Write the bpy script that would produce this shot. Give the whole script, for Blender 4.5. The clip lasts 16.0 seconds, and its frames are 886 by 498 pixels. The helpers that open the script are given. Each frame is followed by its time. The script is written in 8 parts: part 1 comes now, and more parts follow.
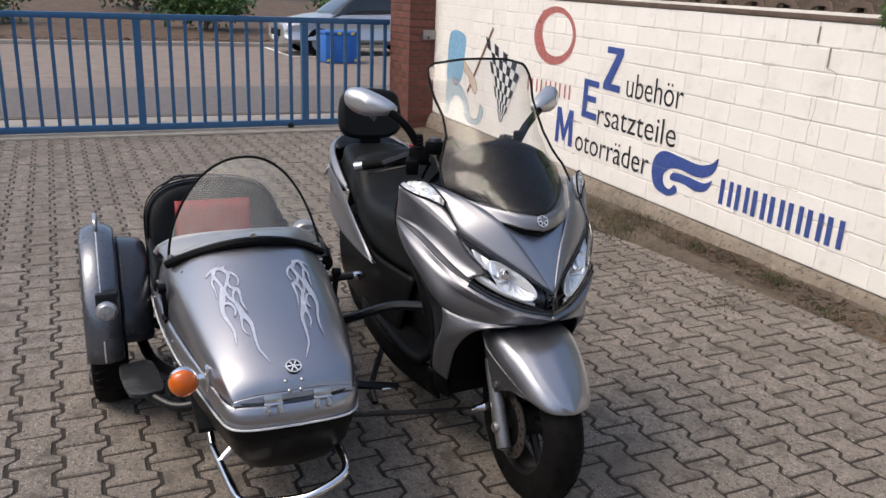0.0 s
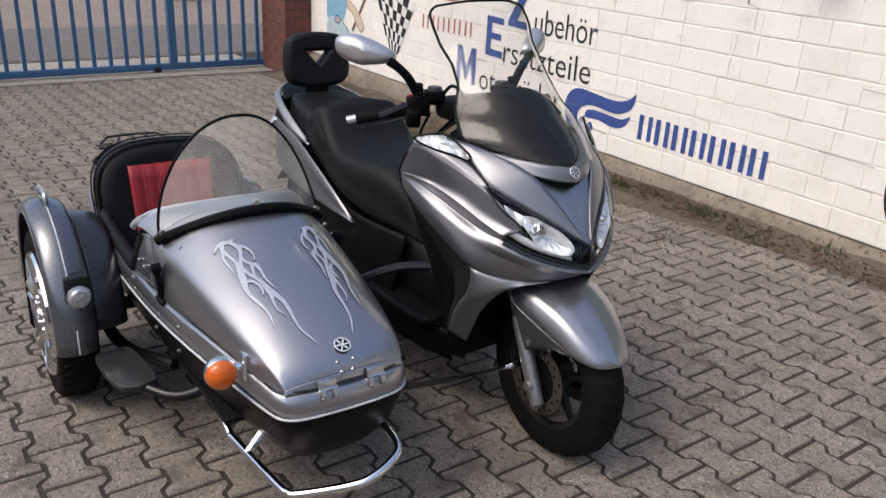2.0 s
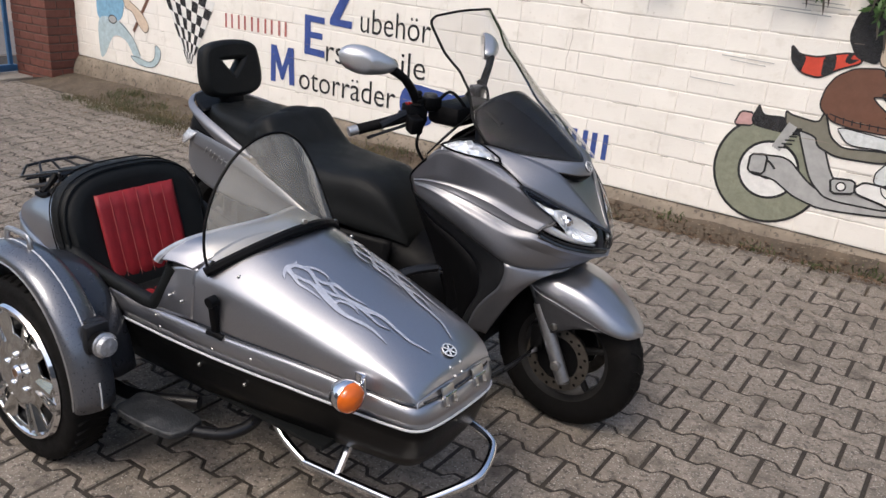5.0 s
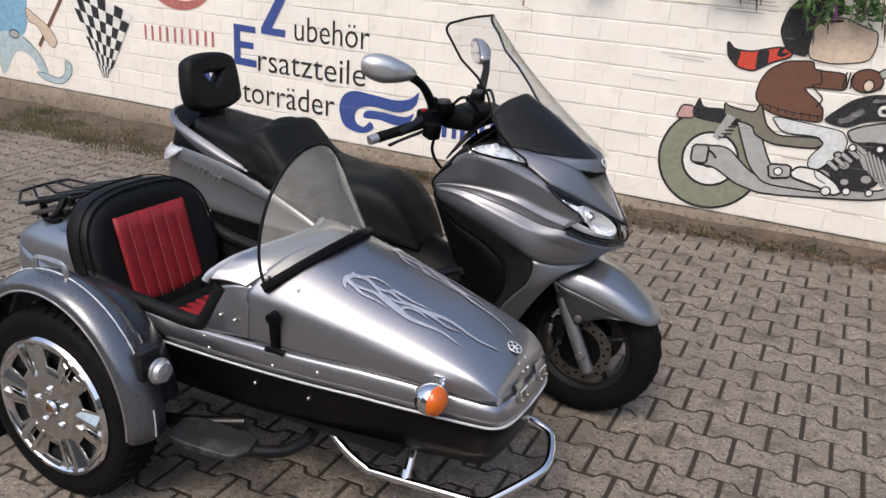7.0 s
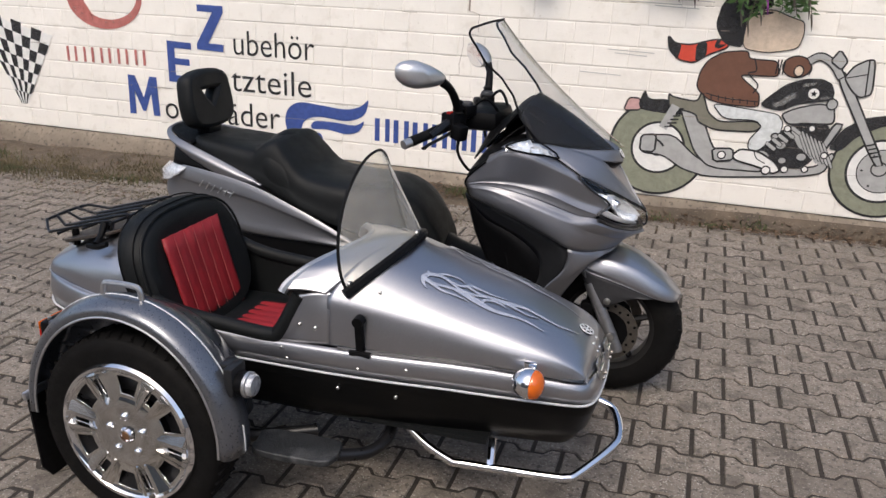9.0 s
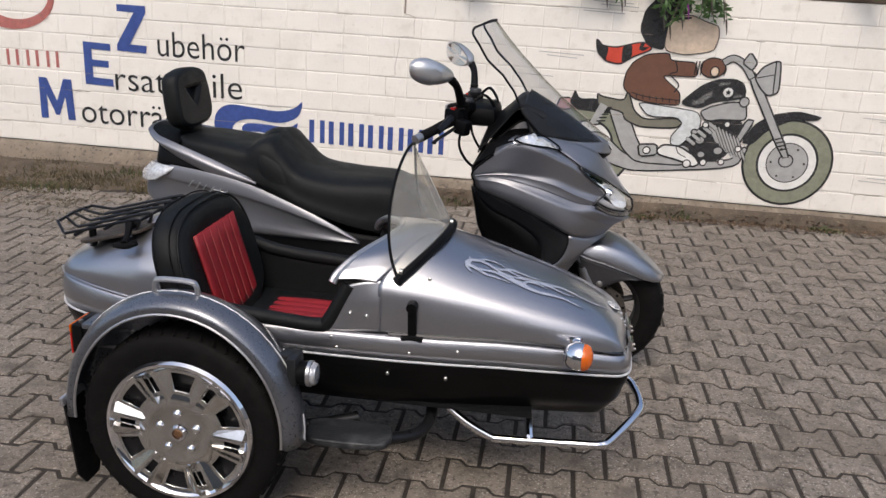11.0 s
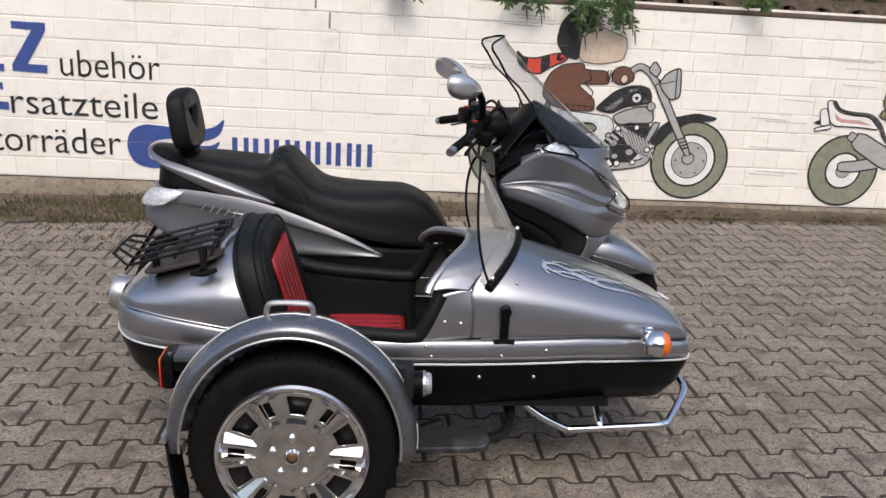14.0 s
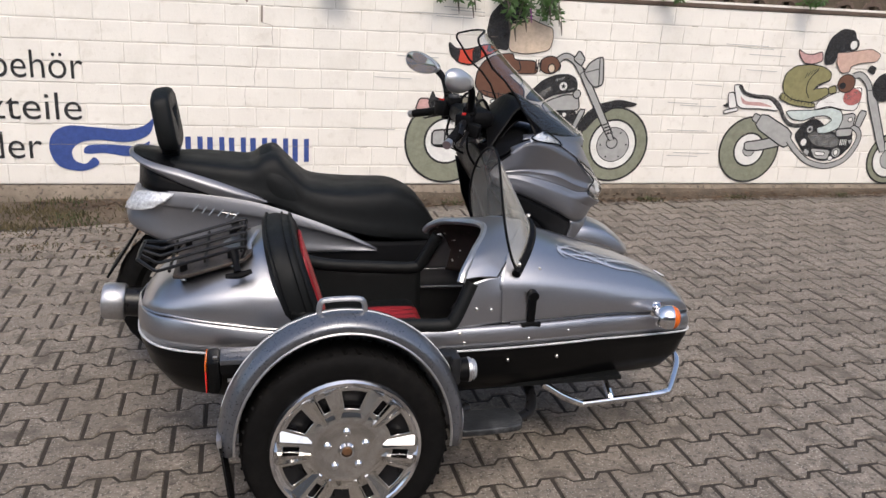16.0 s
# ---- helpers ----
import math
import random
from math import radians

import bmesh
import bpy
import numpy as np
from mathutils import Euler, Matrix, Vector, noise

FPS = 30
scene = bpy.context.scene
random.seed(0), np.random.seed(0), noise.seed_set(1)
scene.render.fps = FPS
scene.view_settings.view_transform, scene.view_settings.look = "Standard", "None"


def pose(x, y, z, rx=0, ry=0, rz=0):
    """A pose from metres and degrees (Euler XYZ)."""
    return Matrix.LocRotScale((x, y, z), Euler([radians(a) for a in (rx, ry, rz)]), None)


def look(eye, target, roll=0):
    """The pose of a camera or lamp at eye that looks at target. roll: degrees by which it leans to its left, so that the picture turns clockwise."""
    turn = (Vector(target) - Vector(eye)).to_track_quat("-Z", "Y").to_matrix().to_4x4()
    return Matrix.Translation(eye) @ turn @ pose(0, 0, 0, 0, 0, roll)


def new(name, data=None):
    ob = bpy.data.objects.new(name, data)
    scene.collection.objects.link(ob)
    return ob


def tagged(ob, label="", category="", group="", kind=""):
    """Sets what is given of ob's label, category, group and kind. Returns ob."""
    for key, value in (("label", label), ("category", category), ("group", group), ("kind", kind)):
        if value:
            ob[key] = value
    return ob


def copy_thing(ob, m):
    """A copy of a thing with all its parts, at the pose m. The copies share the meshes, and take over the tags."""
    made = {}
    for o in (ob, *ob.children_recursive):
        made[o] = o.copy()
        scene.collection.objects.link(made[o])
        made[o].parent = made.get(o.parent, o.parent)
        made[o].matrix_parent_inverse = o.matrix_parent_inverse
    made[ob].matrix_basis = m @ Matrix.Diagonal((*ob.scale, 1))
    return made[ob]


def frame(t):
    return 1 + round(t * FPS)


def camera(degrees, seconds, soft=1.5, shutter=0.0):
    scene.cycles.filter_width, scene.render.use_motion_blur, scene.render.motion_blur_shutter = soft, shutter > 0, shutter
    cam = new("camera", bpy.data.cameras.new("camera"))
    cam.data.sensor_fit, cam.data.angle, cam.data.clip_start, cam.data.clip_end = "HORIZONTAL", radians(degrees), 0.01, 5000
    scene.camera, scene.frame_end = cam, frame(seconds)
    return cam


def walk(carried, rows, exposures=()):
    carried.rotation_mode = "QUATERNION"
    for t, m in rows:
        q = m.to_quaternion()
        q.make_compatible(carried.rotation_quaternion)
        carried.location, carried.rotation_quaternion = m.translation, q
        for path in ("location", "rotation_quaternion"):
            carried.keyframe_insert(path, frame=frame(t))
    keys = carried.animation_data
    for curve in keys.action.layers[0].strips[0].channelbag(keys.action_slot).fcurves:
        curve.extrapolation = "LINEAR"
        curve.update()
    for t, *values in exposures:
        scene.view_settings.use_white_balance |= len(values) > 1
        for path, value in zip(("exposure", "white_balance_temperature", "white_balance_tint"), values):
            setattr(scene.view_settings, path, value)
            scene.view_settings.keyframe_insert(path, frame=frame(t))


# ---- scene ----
# ---------------------------------------------------------------- camera
cam = camera(56.8, 16.0)
PATH = [
    (0, (0.013, 0.037, 1.479), (-1.734, 0.809, 0.886), 2.2),
    (0.5, (-0.124, -0.066, 1.457), (-1.823, 0.78, 0.828), 2.0),
    (1, (-0.21, -0.147, 1.48), (-1.861, 0.76, 0.809), 1.8),
    (1.5, (-0.276, -0.227, 1.473), (-1.873, 0.753, 0.772), 2.4),
    (2, (-0.363, -0.347, 1.473), (-1.882, 0.736, 0.752), 2.6),
    (2.5, (-0.433, -0.477, 1.474), (-1.887, 0.69, 0.752), 3.1),
    (3, (-0.526, -0.545, 1.456), (-1.922, 0.707, 0.759), 3.8),
    (3.5, (-0.65, -0.656, 1.466), (-1.984, 0.674, 0.795), 3.8),
    (4, (-0.741, -0.753, 1.462), (-1.994, 0.656, 0.796), 3.8),
    (4.5, (-0.845, -0.901, 1.469), (-1.976, 0.597, 0.778), 3.3),
    (4.7, (-0.884, -0.965, 1.486), (-1.975, 0.558, 0.789), 3.5),
    (6.8, (-1.24, -1.25, 1.475), (-2.082, 0.428, 0.784), 3.1),
    (7, (-1.283, -1.297, 1.477), (-2.095, 0.399, 0.795), 3.0),
    (7.5, (-1.391, -1.389, 1.49), (-2.132, 0.347, 0.828), 3.1),
    (8, (-1.475, -1.476, 1.486), (-2.158, 0.284, 0.826), 3.3),
    (8.5, (-1.571, -1.5, 1.466), (-2.195, 0.284, 0.811), 2.1),
    (9, (-1.686, -1.563, 1.463), (-2.252, 0.239, 0.806), 1.2),
    (9.2, (-1.722, -1.578, 1.463), (-2.26, 0.23, 0.798), 1.4),
    (11.3, (-2.197, -1.815, 1.436), (-2.422, 0.073, 0.816), 2.1),
    (11.5, (-2.253, -1.83, 1.438), (-2.46, 0.066, 0.835), 2.0),
    (12, (-2.354, -1.839, 1.441), (-2.503, 0.068, 0.859), 2.4),
    (12.5, (-2.495, -1.871, 1.448), (-2.56, 0.039, 0.857), 2.7),
    (13, (-2.638, -1.9, 1.456), (-2.604, 0.009, 0.861), 2.7),
    (13.5, (-2.743, -1.937, 1.458), (-2.64, -0.029, 0.867), 2.8),
    (14, (-2.822, -1.908, 1.438), (-2.664, -0.006, 0.84), 2.3),
    (14.5, (-2.92, -1.877, 1.441), (-2.69, 0.011, 0.823), 2.3),
    (15, (-2.989, -1.878, 1.438), (-2.684, -0.003, 0.812), 3.2),
    (15.5, (-3.117, -1.906, 1.443), (-2.737, -0.042, 0.824), 2.7),
    (16, (-3.255, -1.914, 1.447), (-2.805, -0.064, 0.836), 2.1),
]
walk(cam, [(t, look(eye, target, roll)) for t, eye, target, roll in PATH],
     exposures=[(0.0, 0.28), (4.0, 0.28), (7.0, 0.29), (9.0, 0.25), (11.5, 0.15), (12.2, 0.2), (13.0, 0.27), (14.0, 0.3), (16.0, 0.3)])

# ---------------------------------------------------------------- light
world = bpy.data.worlds.new("sky")
scene.world = world
world.use_nodes = True
wn = world.node_tree.nodes
sky = wn.new("ShaderNodeTexSky")
sky.sky_type, sky.sun_disc = "NISHITA", False
SUN_EL, SUN_AZ = 54.0, 180.0
sky.sun_elevation, sky.sun_rotation = radians(SUN_EL), radians(SUN_AZ)
sky.air_density, sky.dust_density, sky.ozone_density = 1.0, 4.0, 1.0
wn["Background"].inputs["Strength"].default_value = 0.185
world.node_tree.links.new(sky.outputs["Color"], wn["Background"].inputs["Color"])
sun_data = bpy.data.lights.new("sun", "SUN")
sun_data.energy, sun_data.angle, sun_data.color = 1.0, radians(24), (1.0, 0.93, 0.82)
sun = new("sun", sun_data)
sun_from = Vector((math.sin(radians(SUN_AZ)) * math.cos(radians(SUN_EL)), math.cos(radians(SUN_AZ)) * math.cos(radians(SUN_EL)), math.sin(radians(SUN_EL))))
sun.matrix_world = look(sun_from * 30, (0, 0, 0))

# ---------------------------------------------------------------- materials
def mat(name, base, rough=0.5, metal=0.0, vary=0.12, scale=20.0, bump=0.0, bump_scale=120.0, coat=0.0, dirt=None, dirt_scale=3.0, dirt_amount=0.4,
        random_value=0.0, island=0.0, world=False, specks=None, alpha=1.0, alpha_wear=0.0, transmission=0.0, ior=1.45, emission=0.0, spec=0.5, coat_rough=0.05):
    m = bpy.data.materials.new(name)
    m.use_nodes = True
    nt = m.node_tree
    n, l = nt.nodes, nt.links
    b = n["Principled BSDF"]
    b.inputs["Roughness"].default_value, b.inputs["Metallic"].default_value = rough, metal
    b.inputs["Coat Weight"].default_value, b.inputs["Coat Roughness"].default_value = coat, coat_rough
    b.inputs["Transmission Weight"].default_value, b.inputs["IOR"].default_value = transmission, ior
    b.inputs["Specular IOR Level"].default_value = spec
    co = n.new("ShaderNodeNewGeometry" if world else "ShaderNodeTexCoord")
    where = co.outputs["Position" if world else "Object"]
    def mix(a, c, fac, mode="MIX"):
        x = n.new("ShaderNodeMix")
        x.data_type, x.blend_type = "RGBA", mode
        for socket, value in (("Factor", fac), ("A", a), ("B", c)):
            s = [i for i in x.inputs if i.name == socket and i.enabled][0]
            if isinstance(value, (tuple, list)):
                s.default_value = (*value[:3], 1)
            elif isinstance(value, (int, float)):
                s.default_value = value
            else:
                l.new(value, s)
        return [o for o in x.outputs if o.enabled][0]
    def tex(sc, detail=6.0, rgh=0.6):
        t = n.new("ShaderNodeTexNoise")
        t.inputs["Scale"].default_value, t.inputs["Detail"].default_value, t.inputs["Roughness"].default_value = sc, detail, rgh
        l.new(where, t.inputs["Vector"])
        return t.outputs["Fac"]
    def ramp(src, a, c, lo=0.0, hi=1.0):
        r = n.new("ShaderNodeMapRange")
        r.inputs[1].default_value, r.inputs[2].default_value, r.inputs[3].default_value, r.inputs[4].default_value = a, c, lo, hi
        l.new(src, r.inputs[0])
        return r.outputs[0]
    dark = tuple(c * (1 - vary) for c in base)
    light = tuple(min(1, c * (1 + vary)) for c in base)
    colour = mix(dark, light, ramp(tex(scale), 0.3, 0.7))
    if random_value:
        oi = n.new("ShaderNodeObjectInfo")
        colour = mix(tuple(c * (1 - random_value) for c in base), colour, ramp(oi.outputs["Random"], 0.0, 1.0, 0.3, 1.0))
    if island:
        ge = n.new("ShaderNodeNewGeometry")
        colour = mix(tuple(c * (1 - island) for c in base), colour, ramp(ge.outputs["Random Per Island"], 0.0, 1.0, 0.3, 1.0))
    if dirt:
        colour = mix(colour, dirt, ramp(tex(dirt_scale, 8.0, 0.7), 0.52, 0.72, 0.0, dirt_amount))
    for grain, shade, a, c, most in specks or ():
        colour = mix(colour, shade, ramp(tex(grain, 3.0, 0.5), a, c, 0.0, most))
    l.new(colour, b.inputs["Base Color"])
    l.new(ramp(tex(scale * 0.6), 0.3, 0.7, max(0.02, rough * 0.85), min(1, rough * 1.15)), b.inputs["Roughness"])
    if bump:
        bp = n.new("ShaderNodeBump")
        bp.inputs["Strength"].default_value, bp.inputs["Distance"].default_value = bump, 0.004
        l.new(tex(bump_scale, 8.0, 0.65), bp.inputs["Height"])
        l.new(bp.outputs["Normal"], b.inputs["Normal"])
    if alpha < 1 or alpha_wear:
        l.new(ramp(tex(26.0, 8.0, 0.7), 0.35, 0.75, alpha, alpha - alpha_wear), b.inputs["Alpha"])
    if emission:
        b.inputs["Emission Strength"].default_value = emission
        b.inputs["Emission Color"].default_value = (*base, 1)
    return m


def glass(name, colour, rough=0.02, haze=0.0, ior=1.5, slant=4.5):
    """Thin sheet: mostly clear, with a glossy reflection on top."""
    m = bpy.data.materials.new(name)
    m.use_nodes = True
    n, l = m.node_tree.nodes, m.node_tree.links
    n.remove(n["Principled BSDF"])
    tr, gl, fr, mx = n.new("ShaderNodeBsdfTransparent"), n.new("ShaderNodeBsdfGlossy"), n.new("ShaderNodeLayerWeight"), n.new("ShaderNodeMixShader")
    pw, sm = n.new("ShaderNodeMath"), n.new("ShaderNodeMath")
    tr.inputs["Color"].default_value = (*colour, 1)
    gl.inputs["Roughness"].default_value = rough
    gl.inputs["Color"].default_value = (0.9, 0.9, 0.9, 1)
    # the gloss of the sheet: weak head-on, strong at a slant
    f0 = 0.6 * ((ior - 1) / (ior + 1)) ** 2
    fr.inputs["Blend"].default_value = 0.5
    pw.operation, sm.operation, sm.use_clamp = "POWER", "MULTIPLY_ADD", True
    pw.inputs[1].default_value, sm.inputs[1].default_value, sm.inputs[2].default_value = slant, 1 - f0, f0
    l.new(fr.outputs["Facing"], pw.inputs[0])
    l.new(pw.outputs[0], sm.inputs[0])
    l.new(sm.outputs[0], mx.inputs[0])
    l.new(tr.outputs[0], mx.inputs[1])
    l.new(gl.outputs[0], mx.inputs[2])
    last = mx
    if haze:
        # dust, fine scratches and pale glare on the sheet, put in as diffuse colour
        df, hz = n.new("ShaderNodeBsdfDiffuse"), n.new("ShaderNodeMixShader")
        tx, mr = n.new("ShaderNodeTexNoise"), n.new("ShaderNodeMapRange")
        tx.inputs["Scale"].default_value, tx.inputs["Detail"].default_value = 7.0, 8.0
        mr.inputs[3].default_value, mr.inputs[4].default_value = haze * 0.4, haze * 1.6
        df.inputs["Color"].default_value = (0.8, 0.77, 0.7, 1)
        l.new(tx.outputs["Fac"], mr.inputs[0])
        l.new(mr.outputs[0], hz.inputs[0])
        l.new(mx.outputs[0], hz.inputs[1])
        l.new(df.outputs[0], hz.inputs[2])
        last = hz
    l.new(last.outputs[0], n["Material Output"].inputs["Surface"])
    return m


M_SILVER = mat("silver_metallic_paint", (0.382, 0.384, 0.408), 0.34, 0.95, 0.07, 420.0, coat=0.5, coat_rough=0.05)
M_GUNMETAL = mat("gunmetal_metallic_paint", (0.28, 0.28, 0.298), 0.48, 0.95, 0.05, 420.0, coat=0.25, coat_rough=0.08)
M_INSERT = mat("satin_black_insert", (0.014, 0.0145, 0.016), 0.38, 0.0, 0.15, 60.0, spec=0.35)
M_FLAME = mat("pale_flame_paint", (0.52, 0.535, 0.585), 0.36, 0.55, 0.1, 60.0, coat=0.4)
M_FLAME_EDGE = mat("dark_flame_outline", (0.13, 0.138, 0.16), 0.38, 0.5, 0.1, 60.0, coat=0.5)
M_FENDER = mat("fender_grey_paint", (0.15, 0.158, 0.178), 0.3, 0.75, 0.07, 300.0, coat=0.6, coat_rough=0.08)
M_INNER = mat("dark_housing_paint", (0.03, 0.032, 0.038), 0.3, 0.3, 0.1, 80.0, coat=0.4)
M_BLACK = mat("black_plastic", (0.004, 0.004, 0.0045), 0.45, 0.0, 0.25, 60.0, bump=0.12, bump_scale=700.0, dirt=(0.009, 0.0085, 0.008), dirt_scale=7.0, dirt_amount=0.3, spec=0.11)
M_GLOSS = mat("gloss_black", (0.012, 0.013, 0.016), 0.16, 0.0, 0.2, 30.0, coat=0.5)
M_TUB = mat("black_tub_paint", (0.004, 0.004, 0.0042), 0.33, 0.0, 0.25, 18.0, bump=0.08, bump_scale=300.0, dirt=(0.014, 0.013, 0.011), dirt_scale=4.0, dirt_amount=0.3, spec=0.16)
M_VINYL = mat("black_vinyl", (0.007, 0.0078, 0.0082), 0.5, 0.0, 0.2, 30.0, bump=0.3, bump_scale=500.0, spec=0.22)
M_RED = mat("red_vinyl", (0.245, 0.014, 0.019), 0.5, 0.0, 0.15, 25.0, bump=0.25, bump_scale=400.0)
M_THREAD = mat("pale_thread", (0.34, 0.085, 0.08), 0.8)
M_RUBBER = mat("tyre_rubber", (0.0055, 0.0052, 0.0052), 0.7, 0.0, 0.25, 40.0, bump=0.3, bump_scale=300.0, dirt=(0.02, 0.018, 0.016), dirt_scale=9.0, dirt_amount=0.4, spec=0.12)
M_CHROME = mat("chrome", (0.82, 0.82, 0.84), 0.07, 1.0, 0.03, 30.0, dirt=(0.5, 0.48, 0.45), dirt_scale=12.0, dirt_amount=0.2)
M_CLASP = mat("zinc_plated_clasp", (0.55, 0.54, 0.52), 0.3, 1.0, 0.1, 60.0, dirt=(0.25, 0.22, 0.18), dirt_scale=40.0, dirt_amount=0.4)
M_DISC = mat("brown_steel_disc", (0.13, 0.115, 0.1), 0.5, 0.8, 0.2, 50.0)
M_BRONZE = mat("dull_bronze", (0.24, 0.13, 0.07), 0.4, 0.7, 0.2, 60.0)
M_HUB = mat("worn_chrome", (0.68, 0.675, 0.66), 0.14, 1.0, 0.08, 40.0, dirt=(0.3, 0.27, 0.23), dirt_scale=14.0, dirt_amount=0.5)
M_ALU = mat("brushed_aluminium", (0.5, 0.5, 0.51), 0.36, 0.9, 0.1, 80.0)
M_MIRRORSHELL = mat("pale_silver_paint", (0.6, 0.6, 0.605), 0.4, 0.85, 0.05, 300.0, coat=0.3)
M_STEEL = mat("dull_steel", (0.3, 0.29, 0.28), 0.45, 0.9, 0.2, 50.0, dirt=(0.18, 0.12, 0.08), dirt_scale=20.0, dirt_amount=0.4)
M_DARKSTEEL = mat("black_painted_tube", (0.008, 0.008, 0.009), 0.3, 0.0, 0.2, 50.0, spec=0.4)
M_STEP = mat("worn_step_plate", (0.026, 0.028, 0.031), 0.5, 0.3, 0.3, 25.0, bump=0.8, bump_scale=120.0, dirt=(0.2, 0.2, 0.2), dirt_scale=8.0, dirt_amount=0.5)
M_RACKPLATE = mat("worn_rack_plate", (0.045, 0.038, 0.033), 0.5, 0.2, 0.3, 25.0, bump=0.5, bump_scale=120.0, dirt=(0.12, 0.07, 0.045), dirt_scale=14.0, dirt_amount=0.6)
M_LINING = mat("flaked_lining", (0.02, 0.015, 0.012), 0.6, 0.0, 0.3, 30.0, specks=((55.0, (0.55, 0.52, 0.48), 0.66, 0.7, 0.9),))
M_STRIPE = mat("white_trim", (0.6, 0.61, 0.63), 0.3, 0.2, 0.05, 40.0)
M_AMBER = mat("amber_lens", (0.78, 0.15, 0.01), 0.2, 0.0, 0.1, 40.0, coat=0.6, transmission=0.25)
M_REDLENS = mat("red_lens", (0.55, 0.02, 0.015), 0.15, 0.0, 0.1, 40.0, coat=0.6)
M_WHITELENS = mat("clear_ribbed_lens", (0.62, 0.63, 0.65), 0.18, 0.35, 0.35, 70.0, bump=1.0, bump_scale=70.0, coat=0.8)
M_BADGE = mat("satin_silver_badge", (0.72, 0.73, 0.75), 0.4, 0.45, 0.05, 60.0)
M_LAMPGLASS = mat("ribbed_lamp_glass", (0.42, 0.43, 0.45), 0.14, 0.5, 0.35, 70.0, bump=1.0, bump_scale=70.0, coat=0.8)
M_REFLECT = mat("bright_reflector", (0.96, 0.97, 0.98), 0.08, 0.5, 0.12, 60.0, bump=0.15, bump_scale=60.0)
M_RIM = mat("dark_cast_alloy", (0.03, 0.029, 0.029), 0.42, 0.5, 0.15, 60.0)
M_DARKGREY = mat("dark_grey_plastic", (0.035, 0.035, 0.038), 0.45, 0.1, 0.12, 80.0)
M_FORK = mat("grey_fork_paint", (0.3, 0.3, 0.31), 0.42, 0.85, 0.1, 80.0)
M_SHEET = glass("clear_acrylic", (0.88, 0.88, 0.88), 0.02, 0.009, 1.45, 3.8)
M_SHEET_WARM = glass("yellowed_acrylic", (0.95, 0.93, 0.87), 0.02, 0.19, 1.45)
M_LENS = glass("headlight_lens", (0.96, 0.97, 0.98))
M_DARKSCREEN = mat("smoked_screen", (0.004, 0.0045, 0.006), 0.2, 0.0, 0.1, 20.0, spec=0.06)
M_WALLWHITE = mat("white_wall_paint", (0.82, 0.785, 0.725), 0.75, 0.0, 0.035, 5.0, bump=0.45, bump_scale=45.0, dirt=(0.6, 0.56, 0.49), dirt_scale=2.6, dirt_amount=0.45, random_value=0.07, world=True, specks=((14.0, (0.66, 0.62, 0.55), 0.6, 0.72, 0.5), (60.0, (0.5, 0.45, 0.38), 0.7, 0.76, 0.6)))
M_WALLWHITE_J = mat("white_wall_paint_far", (0.82, 0.785, 0.725), 0.75, 0.0, 0.035, 5.0, bump=0.45, bump_scale=45.0, dirt=(0.6, 0.56, 0.49), dirt_scale=2.6, dirt_amount=0.45, island=0.07, world=True, specks=((14.0, (0.66, 0.62, 0.55), 0.6, 0.72, 0.5), (60.0, (0.5, 0.45, 0.38), 0.7, 0.76, 0.6)))
M_JOINT = mat("painted_joint", (0.76, 0.725, 0.67), 0.9, 0.0, 0.05, 12.0, bump=0.4, bump_scale=80.0, dirt=(0.25, 0.215, 0.18), dirt_scale=2.4, dirt_amount=0.55, world=True)
M_PLINTH = mat("plinth_concrete", (0.2, 0.165, 0.128), 0.92, 0.0, 0.22, 6.0, bump=1.0, bump_scale=40.0, dirt=(0.1, 0.078, 0.058), dirt_scale=3.5, dirt_amount=0.85, world=True, specks=((40.0, (0.06, 0.05, 0.04), 0.56, 0.68, 0.8), (18.0, (0.3, 0.25, 0.19), 0.6, 0.72, 0.5)))
M_PAVER = mat("concrete_paver", (0.222, 0.19, 0.159), 0.9, 0.0, 0.32, 28.0, bump=1.0, bump_scale=80.0, dirt=(0.09, 0.078, 0.065), dirt_scale=6.5, dirt_amount=0.9, random_value=0.22, world=True, specks=((60.0, (0.06, 0.052, 0.043), 0.53, 0.66, 0.8), (150.0, (0.46, 0.43, 0.38), 0.6, 0.66, 0.85), (9.0, (0.075, 0.064, 0.052), 0.53, 0.7, 0.7), (2.2, (0.12, 0.1, 0.08), 0.5, 0.7, 0.55)))
M_PAVER_J = mat("concrete_paver_far", (0.222, 0.19, 0.159), 0.9, 0.0, 0.32, 28.0, bump=1.0, bump_scale=80.0, dirt=(0.09, 0.078, 0.065), dirt_scale=6.5, dirt_amount=0.9, island=0.22, world=True, specks=((60.0, (0.06, 0.052, 0.043), 0.53, 0.66, 0.8), (150.0, (0.46, 0.43, 0.38), 0.6, 0.66, 0.85), (9.0, (0.075, 0.064, 0.052), 0.53, 0.7, 0.7), (2.2, (0.12, 0.1, 0.08), 0.5, 0.7, 0.55)))
M_SAND = mat("joint_sand", (0.032, 0.026, 0.021), 0.95, 0.0, 0.3, 60.0, bump=0.5, bump_scale=200.0, dirt=(0.07, 0.058, 0.042), dirt_scale=9.0, dirt_amount=0.6, world=True)
M_SOIL = mat("dry_soil", (0.085, 0.065, 0.046), 0.95, 0.0, 0.35, 9.0, bump=1.0, bump_scale=45.0, dirt=(0.04, 0.032, 0.025), dirt_scale=5.0, dirt_amount=0.8, world=True, specks=((70.0, (0.2, 0.17, 0.12), 0.6, 0.7, 0.7),))
